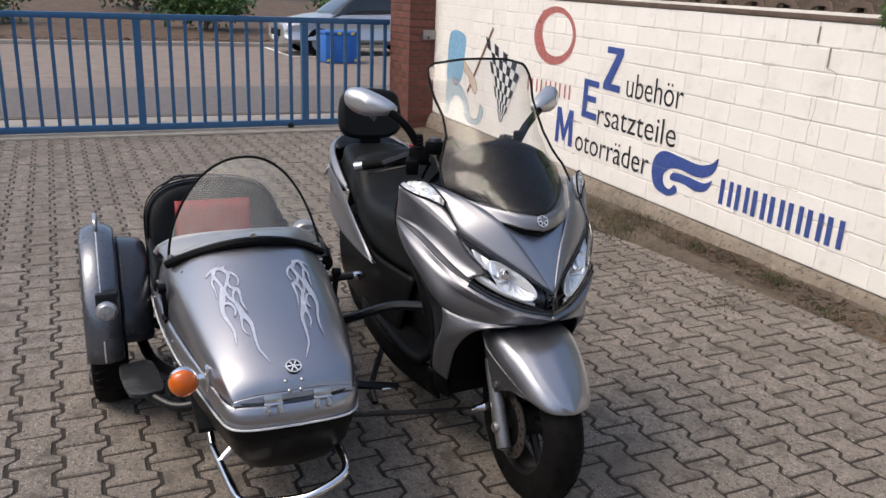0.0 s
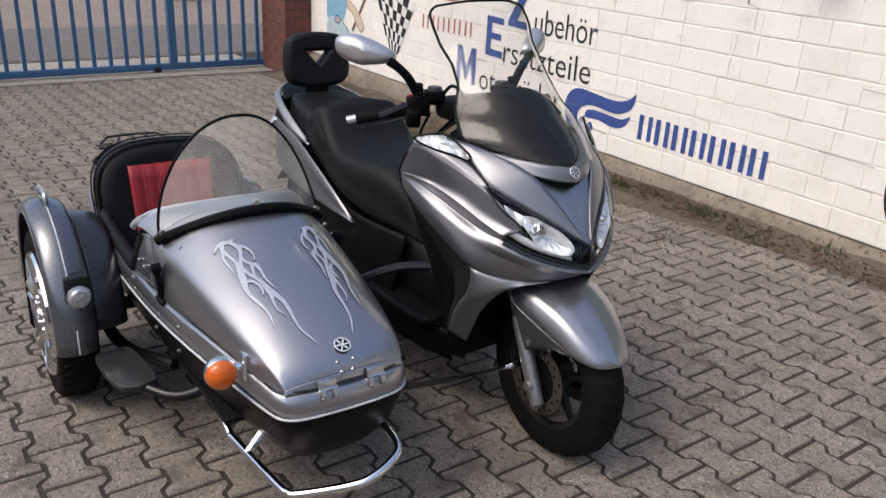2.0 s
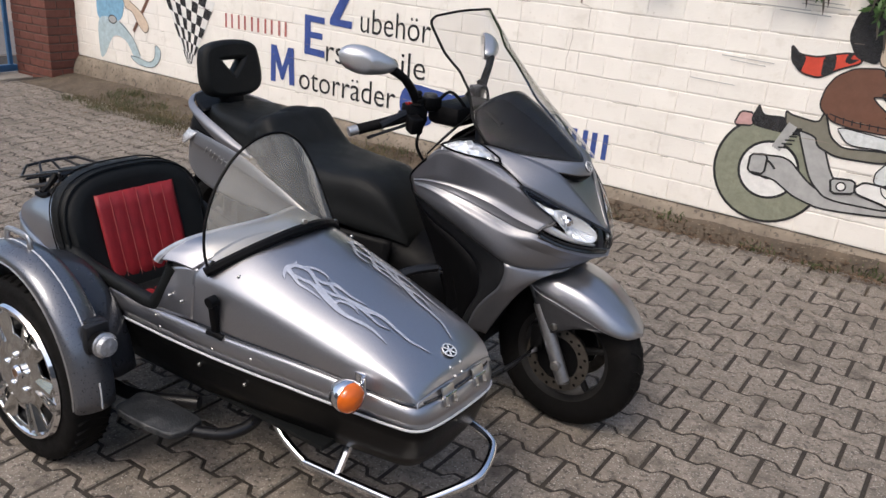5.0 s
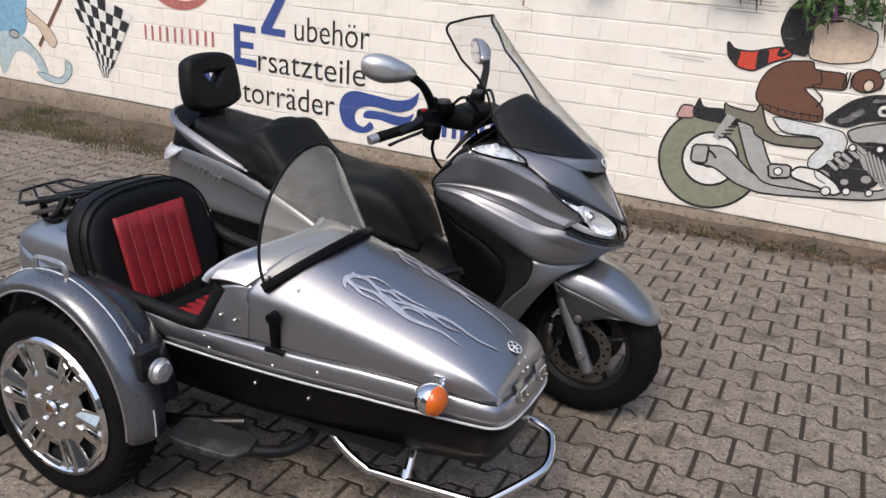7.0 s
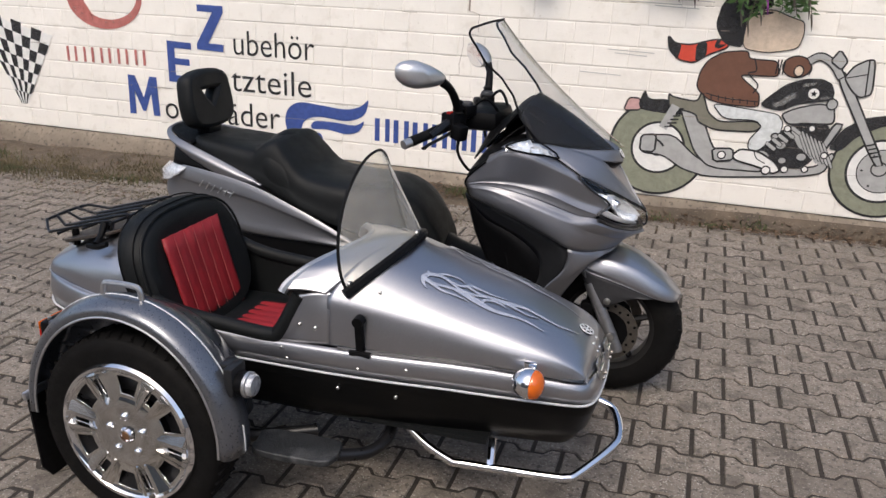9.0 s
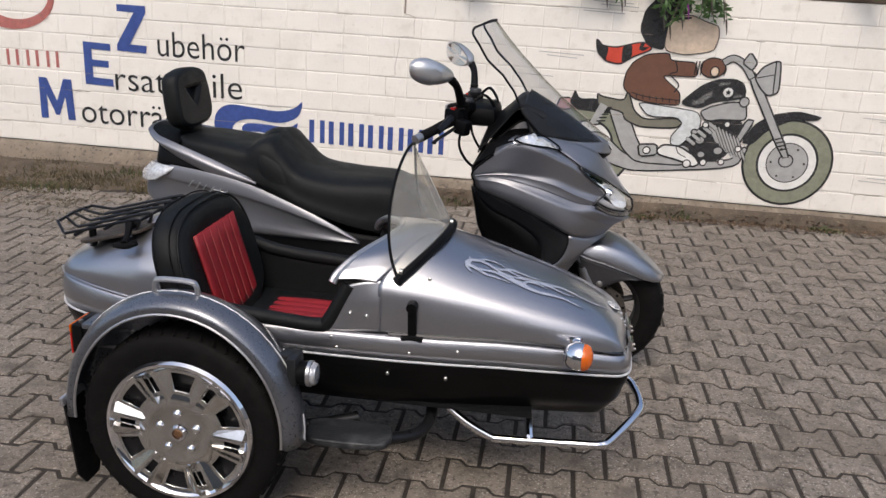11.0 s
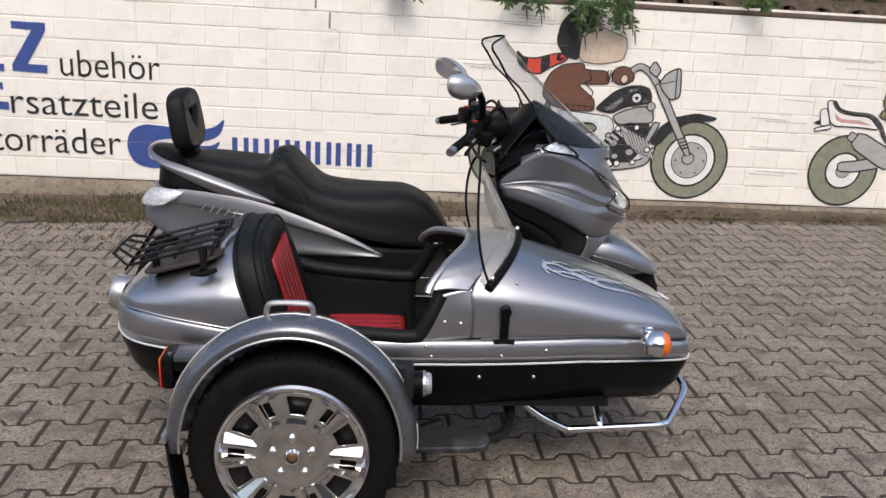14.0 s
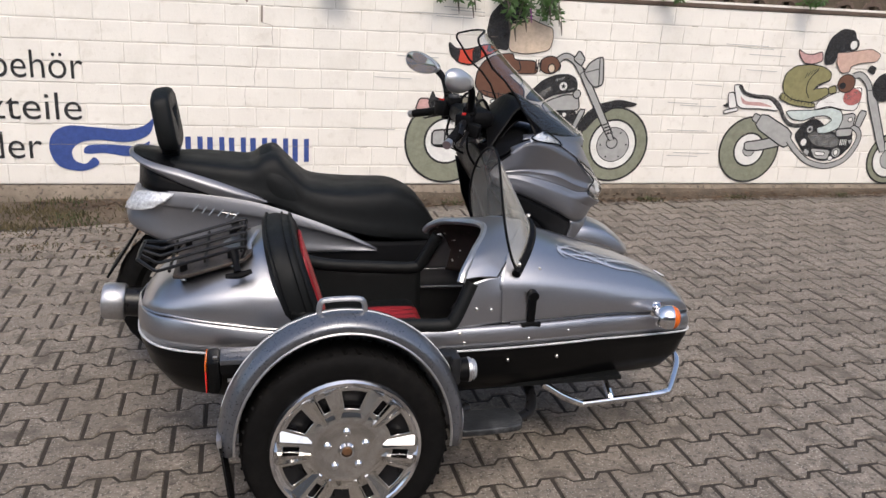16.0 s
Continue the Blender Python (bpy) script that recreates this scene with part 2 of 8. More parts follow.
M_GRASS = mat("dry_grass", (0.11, 0.09, 0.045), 0.85, 0.0, 0.4, 3.0, island=0.6)
M_GRASS_GREEN = mat("green_grass", (0.06, 0.075, 0.025), 0.8, 0.0, 0.35, 4.0, island=0.5)
M_LEAFLITTER = mat("leaf_litter", (0.13, 0.08, 0.047), 0.85, 0.0, 0.4, 4.0, island=0.85)
M_LEAF = mat("green_leaf", (0.06, 0.13, 0.03), 0.5, 0.0, 0.3, 6.0, island=0.5)
M_LEAF_DARK = mat("dark_leaf", (0.035, 0.075, 0.02), 0.5, 0.0, 0.3, 6.0, island=0.5)
M_FLOWER = mat("purple_flower", (0.2, 0.03, 0.2), 0.7)
M_DRYBLOOM = mat("withered_bloom", (0.09, 0.075, 0.06), 0.9)
M_COPING = mat("brown_ring_planter", (0.105, 0.075, 0.058), 0.9, 0.0, 0.25, 12.0, bump=0.6, bump_scale=60.0, dirt=(0.04, 0.035, 0.03), dirt_scale=5.0, dirt_amount=0.6)
M_MORTAR = mat("pillar_mortar", (0.1, 0.07, 0.058), 0.95, 0.0, 0.2, 30.0, bump=0.4, bump_scale=100.0)
M_BRICK = mat("red_brick", (0.15, 0.055, 0.04), 0.85, 0.0, 0.25, 14.0, bump=0.5, bump_scale=90.0, random_value=0.35, dirt=(0.07, 0.04, 0.035), dirt_scale=6.0, dirt_amount=0.5)
M_BLUE = mat("blue_gate_paint", (0.035, 0.115, 0.235), 0.4, 0.0, 0.12, 8.0, dirt=(0.05, 0.1, 0.2), dirt_scale=5.0, dirt_amount=0.4)
M_ASPHALT = mat("asphalt", (0.125, 0.113, 0.105), 0.9, 0.0, 0.15, 12.0, bump=0.4, bump_scale=150.0)
M_ASPHALT_L = mat("worn_asphalt", (0.21, 0.168, 0.138), 0.9, 0.0, 0.15, 3.0, bump=0.4, bump_scale=100.0)
M_KERB = mat("kerb_concrete", (0.3, 0.27, 0.23), 0.9, 0.0, 0.15, 8.0, bump=0.3)
M_UNSEEN_GREY = mat("grey_unseen_wall", (0.42, 0.4, 0.37), 0.9, 0.0, 0.08, 4.0, bump=0.3, bump_scale=40.0)
M_UNSEEN_BEIGE = mat("beige_unseen_wall", (0.3, 0.265, 0.23), 0.9, 0.0, 0.2, 5.0, bump=0.4, bump_scale=40.0)
M_CARPAINT = mat("silver_car_paint", (0.5, 0.51, 0.53), 0.3, 0.6, 0.04, 200.0, coat=0.7)
M_CARGLASS = mat("car_window_glass", (0.02, 0.025, 0.03), 0.06, 0.0, 0.1, 10.0, coat=0.5)
M_BINBLUE = mat("blue_bin_plastic", (0.02, 0.12, 0.42), 0.45, 0.0, 0.1, 8.0)
M_YELLOW = mat("yellow_label", (0.6, 0.5, 0.08), 0.6)
M_WHITEPOST = mat("white_post_paint", (0.75, 0.75, 0.72), 0.5)


def paint(name, base, a=0.93, wear=0.3):
    return mat(name, base, 0.75, 0.0, 0.1, 14.0, bump=0.3, bump_scale=60.0, alpha=a, alpha_wear=wear)


P_BLUE = paint("mural_blue", (0.045, 0.085, 0.3))
P_BLACK = paint("mural_black", (0.025, 0.025, 0.027), 0.95, 0.3)
P_PINK = paint("mural_pink", (0.52, 0.17, 0.15), 0.75, 0.35)
P_TYRE = paint("mural_tyre_green", (0.26, 0.27, 0.2), 0.9, 0.25)
P_WHITE = paint("mural_white", (0.78, 0.77, 0.74), 0.95, 0.1)
P_SMEAR = paint("mural_grey_smear", (0.3, 0.3, 0.29), 0.5, 0.6)
P_TROUSER2 = paint("mural_mint", (0.62, 0.7, 0.68), 0.85, 0.25)
P_FADED = paint("mural_faded_red", (0.5, 0.16, 0.15), 0.75, 0.4)
P_ROSE = paint("mural_rose_beige", (0.66, 0.46, 0.38), 0.85, 0.2)
P_TROUSER = paint("mural_trouser_white", (0.76, 0.79, 0.79), 0.75, 0.3)
P_GREY = paint("mural_grey", (0.4, 0.4, 0.39), 0.95, 0.15)
P_CRACK = mat("dark_crack", (0.24, 0.2, 0.165), 0.95)
P_LINE = paint("mural_line", (0.015, 0.015, 0.017), 0.97, 0.1)
P_BROWN = paint("mural_brown", (0.15, 0.07, 0.045), 0.96, 0.1)
P_RED = paint("mural_red", (0.6, 0.07, 0.04), 0.95, 0.15)
P_SKIN = paint("mural_beige", (0.76, 0.62, 0.48), 0.82, 0.25)
P_OLIVE = paint("mural_olive", (0.27, 0.25, 0.12), 0.93, 0.2)
P_SADDLE = paint("mural_saddle", (0.2, 0.19, 0.15), 0.95, 0.15)
P_PALEBLUE = paint("mural_pale_blue", (0.5, 0.62, 0.66), 0.85, 0.3)
P_SKYBLUE = paint("mural_sky_blue", (0.25, 0.48, 0.66), 0.85, 0.3)
P_PALEPINK = paint("mural_pale_pink", (0.62, 0.38, 0.36), 0.85, 0.3)

# ---------------------------------------------------------------- shape tools
def spline(pts, n, closed=False):
    """n points per span on a smooth curve through pts."""
    p = np.array(pts, float)
    k = len(p)
    if k == 2 and not closed:
        return np.array([p[0] + (p[1] - p[0]) * i / n for i in range(n + 1)])
    out = []
    for i in range(k if closed else k - 1):
        a, b, c, d = (p[(i + j) % k] for j in (-1, 0, 1, 2)) if closed else (p[max(i - 1, 0)], p[i], p[i + 1], p[min(i + 2, k - 1)])
        for s in range(n):
            t = s / n
            out.append(0.5 * (2 * b + (c - a) * t + (2 * a - 5 * b + 4 * c - d) * t * t + (3 * b - a - 3 * c + d) * t ** 3))
    if not closed:
        out.append(p[-1])
    return np.array(out)


def mesh_of(name, verts, faces, material, smooth=40.0):
    me = bpy.data.meshes.new(name)
    me.from_pydata([tuple(map(float, v)) for v in verts], [], [tuple(f) for f in faces])
    bm = bmesh.new()
    bm.from_mesh(me)
    bmesh.ops.remove_doubles(bm, verts=bm.verts, dist=1e-5)
    bmesh.ops.recalc_face_normals(bm, faces=bm.faces)
    bm.to_mesh(me)
    bm.free()
    if smooth:
        me.polygons.foreach_set("use_smooth", [True] * len(me.polygons))
        me.set_sharp_from_angle(angle=radians(smooth))
    if material:
        me.materials.append(material)
    return me


def part(name, shape, material, parent=None, label="", thick=0.0, smooth=40.0, at=None, bevel=0.0):
    """Links a shape (verts, faces) or a ready mesh as one object under a thing or a part."""
    me = shape if isinstance(shape, bpy.types.Mesh) else mesh_of(name, shape[0], shape[1], material, smooth)
    if isinstance(shape, bpy.types.Mesh) and material and not me.materials:
        me.materials.append(material)
    ob = new(name, me)
    if parent:
        ob.parent = parent
    if at is not None:
        ob.matrix_basis = at
    if thick:
        md = ob.modifiers.new("thickness", "SOLIDIFY")
        md.thickness, md.offset = thick, -1
    if bevel:
        md = ob.modifiers.new("edges", "BEVEL")
        md.width, md.segments, md.limit_method, md.angle_limit = bevel, 2, "ANGLE", radians(40)
    if label:
        tagged(ob, label)
    return ob


def thing(name, m, label, category, group="", kind=""):
    return tagged_at(new(name), m, label, category, group, kind)


def tagged_at(ob, m, label, category, group="", kind=""):
    ob.matrix_basis = m
    return tagged(ob, label, category, group, kind)


def join(*shapes):
    v, f = [], []
    for a, b in shapes:
        o = len(v)
        v.extend(map(tuple, a))
        f.extend(tuple(i + o for i in q) for q in b)
    return v, f


def moved(shape, m):
    return [tuple(m @ Vector(v)) for v in shape[0]], shape[1]


def mirrored(shape):
    return [(v[0], -v[1], v[2]) for v in shape[0]], [tuple(reversed(f)) for f in shape[1]]


def skin(grid, closed=False, cap=False):
    g = np.array(grid)
    u, v = g.shape[:2]
    verts = g.reshape(-1, 3).tolist()
    faces = [(i * v + j, i * v + (j + 1) % v, (i + 1) * v + (j + 1) % v, (i + 1) * v + j) for i in range(u - 1) for j in range(v if closed else v - 1)]
    if cap:
        faces += [tuple(range(v))[::-1], tuple((u - 1) * v + j for j in range(v))]
    return verts, faces


def patch(rows, nu=5, nv=5, closed=False, cap=False):
    """A smooth surface through rows of points; closed: each row is a ring."""
    fine = [spline(r, nv, closed) for r in rows]
    cols = [spline([f[j] for f in fine], nu) for j in range(len(fine[0]))]
    return skin(np.array(cols).transpose(1, 0, 2), closed, cap)


def tube(pts, r, n=10, sub=6, closed=False, smooth=True, flat=1.0):
    """A round bar along a smooth curve; r may be a list, one for each point; flat squeezes it across."""
    c = spline(pts, sub, closed) if smooth else np.array(pts, float)
    rs = spline([[x, 0, 0] for x in r], sub, closed)[:, 0] if isinstance(r, (list, tuple)) and smooth else (np.array(r, float) if isinstance(r, (list, tuple)) else np.full(len(c), r))
    k = len(c)
    rings, up = [], None
    for i in range(k):
        t = c[(i + 1) % k] - c[i - 1] if closed else c[min(i + 1, k - 1)] - c[max(i - 1, 0)]
        t = t / (np.linalg.norm(t) + 1e-12)
        if up is None:
            up = np.cross(t, (0.0, 0.0, 1.0) if abs(t[2]) < 0.9 else (1.0, 0.0, 0.0))
        up = up - t * np.dot(up, t)
        up = up / np.linalg.norm(up)
        side = np.cross(t, up)
        rings.append([c[i] + rs[i] * (math.cos(2 * math.pi * j / n) * up + flat * math.sin(2 * math.pi * j / n) * side) for j in range(n)])
    if closed:
        rings.append(rings[0])
    return skin(rings, True, not closed)


def lathe(profile, n=32, axis="y", at=(0, 0, 0)):
    """Turns (radius, height) pairs about an axis through at."""
    rings = []
    for r, h in profile:
        ring = []
        for j in range(n):
            a = 2 * math.pi * j / n
            c, s = r * math.cos(a), r * math.sin(a)
            p = {"y": (c, h, s), "z": (c, s, h), "x": (h, c, s)}[axis]
            ring.append([p[0] + at[0], p[1] + at[1], p[2] + at[2]])
        rings.append(ring)
    return skin(rings, True, tuple(profile[0]) != tuple(profile[-1]))


def box(x0, x1, y0, y1, z0, z1):
    v = [(x, y, z) for x in (x0, x1) for y in (y0, y1) for z in (z0, z1)]
    return v, [(0, 1, 3, 2), (4, 6, 7, 5), (0, 4, 5, 1), (2, 3, 7, 6), (0, 2, 6, 4), (1, 5, 7, 3)]


def chamfer_box(x0, x1, y0, y1, z0, z1, c=0.01):
    """A block whose edges are cut off by c."""
    bm = bmesh.new()
    bmesh.ops.create_cube(bm, size=1.0, matrix=Matrix.Translation(((x0 + x1) / 2, (y0 + y1) / 2, (z0 + z1) / 2)) @ Matrix.Diagonal((x1 - x0, y1 - y0, z1 - z0, 1)))
    bmesh.ops.bevel(bm, geom=bm.edges[:], offset=c, segments=2, affect="EDGES", profile=0.5)
    bm.verts.index_update()
    out = [tuple(v.co) for v in bm.verts], [tuple(v.index for v in f.verts) for f in bm.faces]
    bm.free()
    return out


def plate(outlines, depth, edge=0.0, res=6, smooth_corners=False):
    """A flat plate in the xy plane, from one outline and any holes in it."""
    cu = bpy.data.curves.new("plate", "CURVE")
    cu.dimensions, cu.fill_mode, cu.extrude, cu.bevel_depth, cu.bevel_resolution, cu.resolution_u = "2D", "BOTH", depth / 2, edge, 1, res
    for o in outlines:
        pts = spline([(p[0], p[1], 0) for p in o], res, True) if smooth_corners else np.array([(p[0], p[1], 0) for p in o], float)
        s = cu.splines.new("POLY")
        s.points.add(len(pts) - 1)
        for q, p in zip(s.points, pts):
            q.co = (p[0], p[1], 0, 1)
        s.use_cyclic_u = True
    ob = bpy.data.objects.new("plate", cu)
    scene.collection.objects.link(ob)
    me = bpy.data.meshes.new_from_object(ob.evaluated_get(bpy.context.evaluated_depsgraph_get()))
    bpy.data.objects.remove(ob)
    bpy.data.curves.remove(cu)
    return me


def lettering(words, size, depth=0.001, spacing=1.0, bold=0.0, squeeze=1.0):
    """A mesh of words in the built-in font, lying in the xy plane."""
    cu = bpy.data.curves.new("lettering", "FONT")
    cu.body, cu.size, cu.extrude, cu.space_character, cu.offset, cu.resolution_u = words, size, depth / 2, spacing, bold, 5
    ob = bpy.data.objects.new("lettering", cu)
    scene.collection.objects.link(ob)
    me = bpy.data.meshes.new_from_object(ob.evaluated_get(bpy.context.evaluated_depsgraph_get()))
    bpy.data.objects.remove(ob)
    bpy.data.curves.remove(cu)
    me.transform(Matrix.Diagonal((squeeze, 1, 1, 1)))
    return me


def bolt(parent, at, r=0.006, axis="y", name="bolt"):
    return part(name, lathe([(0.0005, -0.005), (r * 0.6, -0.005), (r, -0.003), (r, 0.004), (0.0005, 0.004)], 10, axis, at), M_CLASP, parent)

# ---------------------------------------------------------------- ground, street, wall
WALL_Y = 3.555                      # face of the white bricks
WALL = pose(-2.0, WALL_Y, 0.125, 0, 1.05, 0)      # base line of the white bricks; the courses fall a little to the right


def terrain(x, y):
    """Yard and street are level; a low bank of soil lies along the foot of the wall."""
    bank = 0.0
    if -8.6 < x < 6:
        right = max(0.0, min(1.0, (x + 5.0) / 3.0))
        run = max(0.0, min(1.0, (y - (3.05 + 0.385 * right)) / (0.35 - 0.27 * right)))
        bank = run * min(0.075, 0.1 - 0.0183 * (x + 2.0) - 0.004 * right)
    return -0.0048 + bank


gx = np.concatenate([np.linspace(-120, -12, 12), np.linspace(-9, 6, 61), np.linspace(8, 60, 8)])
gy = np.concatenate([np.linspace(-60, -6, 8), np.linspace(-5, 2.5, 6), np.linspace(2.6, 4.0, 29), np.linspace(5, 90, 10)])
grid = [[(x, y, terrain(x, y) - (0.03 if y > 3.15 and -8.5 < x < 5.9 else 0.0) + (0.006 * noise.noise((x * 5, y * 5, 0)) if 2.7 < y < 3.9 and -9 < x < 6 else 0)) for y in gy] for x in gx]
ground = part("ground", skin(grid), M_SAND, smooth=60)
tagged(ground, "sandy ground bed under the paving and street", "ground", kind="structure")

soil = [[(x, y, terrain(x, y) + 0.005 + 0.012 * noise.noise((x * 3, y * 6, 3)) - (0.02 if y < 3.08 + 0.35 * max(0, min(1, (x + 5) / 3)) else 0)) for y in np.linspace(2.85, 3.62, 24)] for x in np.linspace(-8.6, 6.0, 140)]
tagged(part("soil_strip", skin(soil), M_SOIL, smooth=60), "strip of dry brown soil along the wall foot", "soil", kind="structure")

# street beyond the gate
road = part("road", box(-22.0, -10.1, -60, 60, -0.2, 0.004), M_ASPHALT_L)
tagged(road, "worn pale asphalt road beyond the gate", "road", kind="structure")
strip = part("road_lane", box(-13.0, -10.15, -60, 60, -0.2, 0.009), M_ASPHALT)
tagged(strip, "darker asphalt lane of the street", "road", kind="structure")
part_kerb = part("kerb", chamfer_box(-22.25, -22.0, -60, 60, -0.1, 0.1, 0.02), M_KERB)
tagged(part_kerb, "grey concrete kerb along the far side of the street", "kerb", kind="structure")
tagged(part("road_marking", join(box(-19.0, -18.88, 4.4, 9.0, 0.0, 0.007), box(-21.9, -18.9, 4.4, 4.5, 0.0, 0.007)), M_WHITEPOST), "white parking line on the road", "marking", kind="structure")
sill = part("gate_sill", chamfer_box(-9.95, -8.72, -6, 3.3, -0.2, 0.014, 0.01), M_KERB)
tagged(sill, "pale concrete sill under the gate", "sill", kind="structure")
verge = [[(x, y, 0.02 + 0.05 * (-22.2 - x) + 0.05 * noise.noise((x, y, 1))) for y in np.linspace(-60, 60, 80)] for x in np.linspace(-22.25, -40, 14)]
tagged(part("verge", skin(verge), M_LEAFLITTER, smooth=60), "bank with brown fallen leaves behind the street", "verge", kind="structure")

# the wall: body, plinth, coping
LONG0, LONG1, HIGH = -6.6, 9.0, 1.27      # along the wall from its own origin
wall = part("wall_north", join(box(LONG0, LONG1, 0.004, 0.3, 0.0, HIGH + 0.05)), M_JOINT)
wall.matrix_basis = WALL
tagged(wall, "long yard wall of white-painted bricks", "wall", kind="structure")
plinth_rows = []
for i in range(321):
    x = LONG0 + (LONG1 - LONG0) * i / 320
    e = 0.012 * noise.noise((x * 2.3, 0, 0)) + 0.006 * noise.noise((x * 11, 4, 0))
    plinth_rows.append([(x, 0.02, -0.007 + e * 0.2), (x, -0.008, -0.009 + e * 0.5), (x, -0.03 - e, -0.03 + e), (x, -0.048 + e * 0.7, -0.07 - e), (x, -0.07 + e * 1.5, -0.14), (x, -0.075, -0.3)])
plinth = part("plinth", skin(plinth_rows), M_PLINTH, smooth=70)
plinth.matrix_basis = WALL
tagged(plinth, "rough concrete plinth under the white wall", "plinth", kind="structure")
coping = part("coping", chamfer_box(LONG0, LONG1, -0.006, 0.32, HIGH + 0.002, HIGH + 0.034, 0.006), M_COPING)
coping.matrix_basis = WALL
tagged(coping, "dark weathered coping on the wall", "coping", kind="structure")

# walls out of view, added to block low sky and shape the paint's reflections
for nm, m, mt, lb in (("wall_south", box(-4.4, 12, -9.3, -9.0, -0.2, 3.6), M_UNSEEN_BEIGE, "plain beige wall added unseen behind the yard"), ("wall_west", join(box(-9.4, -4.4, -6.3, -6.0, -0.2, 3.6), box(-4.7, -4.4, -9.3, -6.3, -0.2, 3.6)), M_UNSEEN_BEIGE, "plain beige wall added unseen beside the yard"), ("wall_east", box(9.0, 9.3, -9.0, 4.0, -0.2, 3.0), M_UNSEEN_GREY, "plain grey wall added unseen at the yard's end")):
    tagged(part(nm, m, mt), lb, "wall", kind="structure")

# brick pillar between gate and wall
PX0, PX1, PY0, PY1 = -8.98, -8.38, 3.26, 3.86
pillar = part("gate_pillar", box(PX0 + 0.006, PX1 - 0.006, PY0 + 0.006, PY1 - 0.006, -0.1, 1.62), M_MORTAR)
tagged(pillar, "dark red brick gate pillar with a letter slot", "pillar", kind="structure")

# blue sliding gate
gate = thing("metal_gate", pose(-8.9, 0, 0, 0, 0, 1.5), "blue-painted steel bar gate closing the yard", "gate")
part("top_rail", chamfer_box(-0.025, 0.025, -5.3, 3.25, 1.13, 1.19, 0.006), M_BLUE, gate)
part("bottom_rail", chamfer_box(-0.03, 0.03, -5.3, 3.25, 0.035, 0.1, 0.006), M_BLUE, gate)
for i in range(55):
    y = 3.2 - i * 0.155
    wide = 0.035 if i % 11 == 6 else 0.017
    part("post" if i % 11 == 6 else "bar", box(-wide, wide, y - wide, y + wide, 0.1, 1.13), M_BLUE, gate)
for y in (2.1, -1.0, -4.0):
    part("roller", lathe([(0.001, -0.03), (0.035, -0.03), (0.035, 0.03), (0.001, 0.03)], 14, "x", (0, y, 0.036)), M_DARKSTEEL, gate)
box_at = thing("letter_box", pose(-8.37, 3.57, 1.06), "grey metal letter slot set in the pillar", "letter box")
part("body", chamfer_box(-0.02, 0.012, -0.16, 0.16, -0.05, 0.05, 0.004), M_STEEL, box_at)
part("flap", chamfer_box(0.012, 0.018, -0.13, 0.13, -0.02, 0.03, 0.002), M_STEEL, box_at)
part("lock", lathe([(0.0005, 0.0), (0.012, 0.0), (0.01, 0.008), (0.0005, 0.008)], 12, "x", (0.016, -0.1, -0.03)), M_DARKSTEEL, box_at)


# ---------------------------------------------------------------- mural, painted flat on the bricks
LAYER = [0]


def mural(name, label, category="mural"):
    LAYER[0] = 0
    e = new(name)
    e.matrix_basis = WALL @ pose(0, -0.002, 0)
    return tagged(e, label, category)


def rounded(o, times):
    """Cuts the corners of an outline, as a brush would."""
    for _ in range(times):
        o = [(a[0] * (1 - f) + b[0] * f, a[1] * (1 - f) + b[1] * f) for a, b in zip(o, o[1:] + o[:1]) for f in (0.16, 0.84)]
    return o


def flat(name, outline, material, parent, holes=(), smooth=False, line=0.0, layer=None, soft=0):
    """A painted area; x from the wall's left, z up from its foot, both in world metres."""
    outline = rounded(list(outline), soft)
    LAYER[0] += 1
    lift = 0.0014 + 0.00006 * LAYER[0] if layer is None else layer
    to = lambda o: [(p[0] + 2.0, p[1] - 0.125 + 0.0183 * (p[0] + 2.0)) for p in o]
    me = plate([to(outline)] + [to(h) for h in holes], 0.00002, 0, 6, smooth)
    ob = part(name, me, material, parent, at=pose(0, -lift, 0, 90, 0, 0))
    if line:
        pts = to(outline) if not smooth else [(p[0], p[1]) for p in spline([(a, b, 0) for a, b in to(outline)], 6, True)]
        stroke_raw("outline", pts, line, ob, True, 0.00003)
    return ob


def stroke_raw(name, pts, width, parent, closed=False, lift=0.0, material=None):
    p = np.array([(a, b) for a, b in pts], float)
    k = len(p)
    v, f = [], []
    for i in range(k):
        a, b = (p[i - 1], p[(i + 1) % k]) if closed else (p[max(i - 1, 0)], p[min(i + 1, k - 1)])
        t = (b - a) / (np.linalg.norm(b - a) + 1e-9)
        nrm = np.array((-t[1], t[0])) * width / 2
        v += [(*(p[i] + nrm), lift), (*(p[i] - nrm), lift)]
    for i in range(k if closed else k - 1):
        j = (i + 1) % k
        f.append((2 * i, 2 * j, 2 * j + 1, 2 * i + 1))
    return part(name, (v, f), material or P_LINE, parent, smooth=0)


def stroke(name, pts, width, material, parent, smooth=True):
    LAYER[0] += 1
    lift = 0.0014 + 0.00006 * LAYER[0]
    q = spline([(a + 2.0, b - 0.125 + 0.0183 * (a + 2.0), 0) for a, b in pts], 6)[:, :2] if smooth else [(a + 2.0, b - 0.125 + 0.0183 * (a + 2.0)) for a, b in pts]
    ob = stroke_raw(name, q, width, parent, material=material)
    ob.matrix_basis = pose(0, -lift, 0, 90, 0, 0)
    return ob


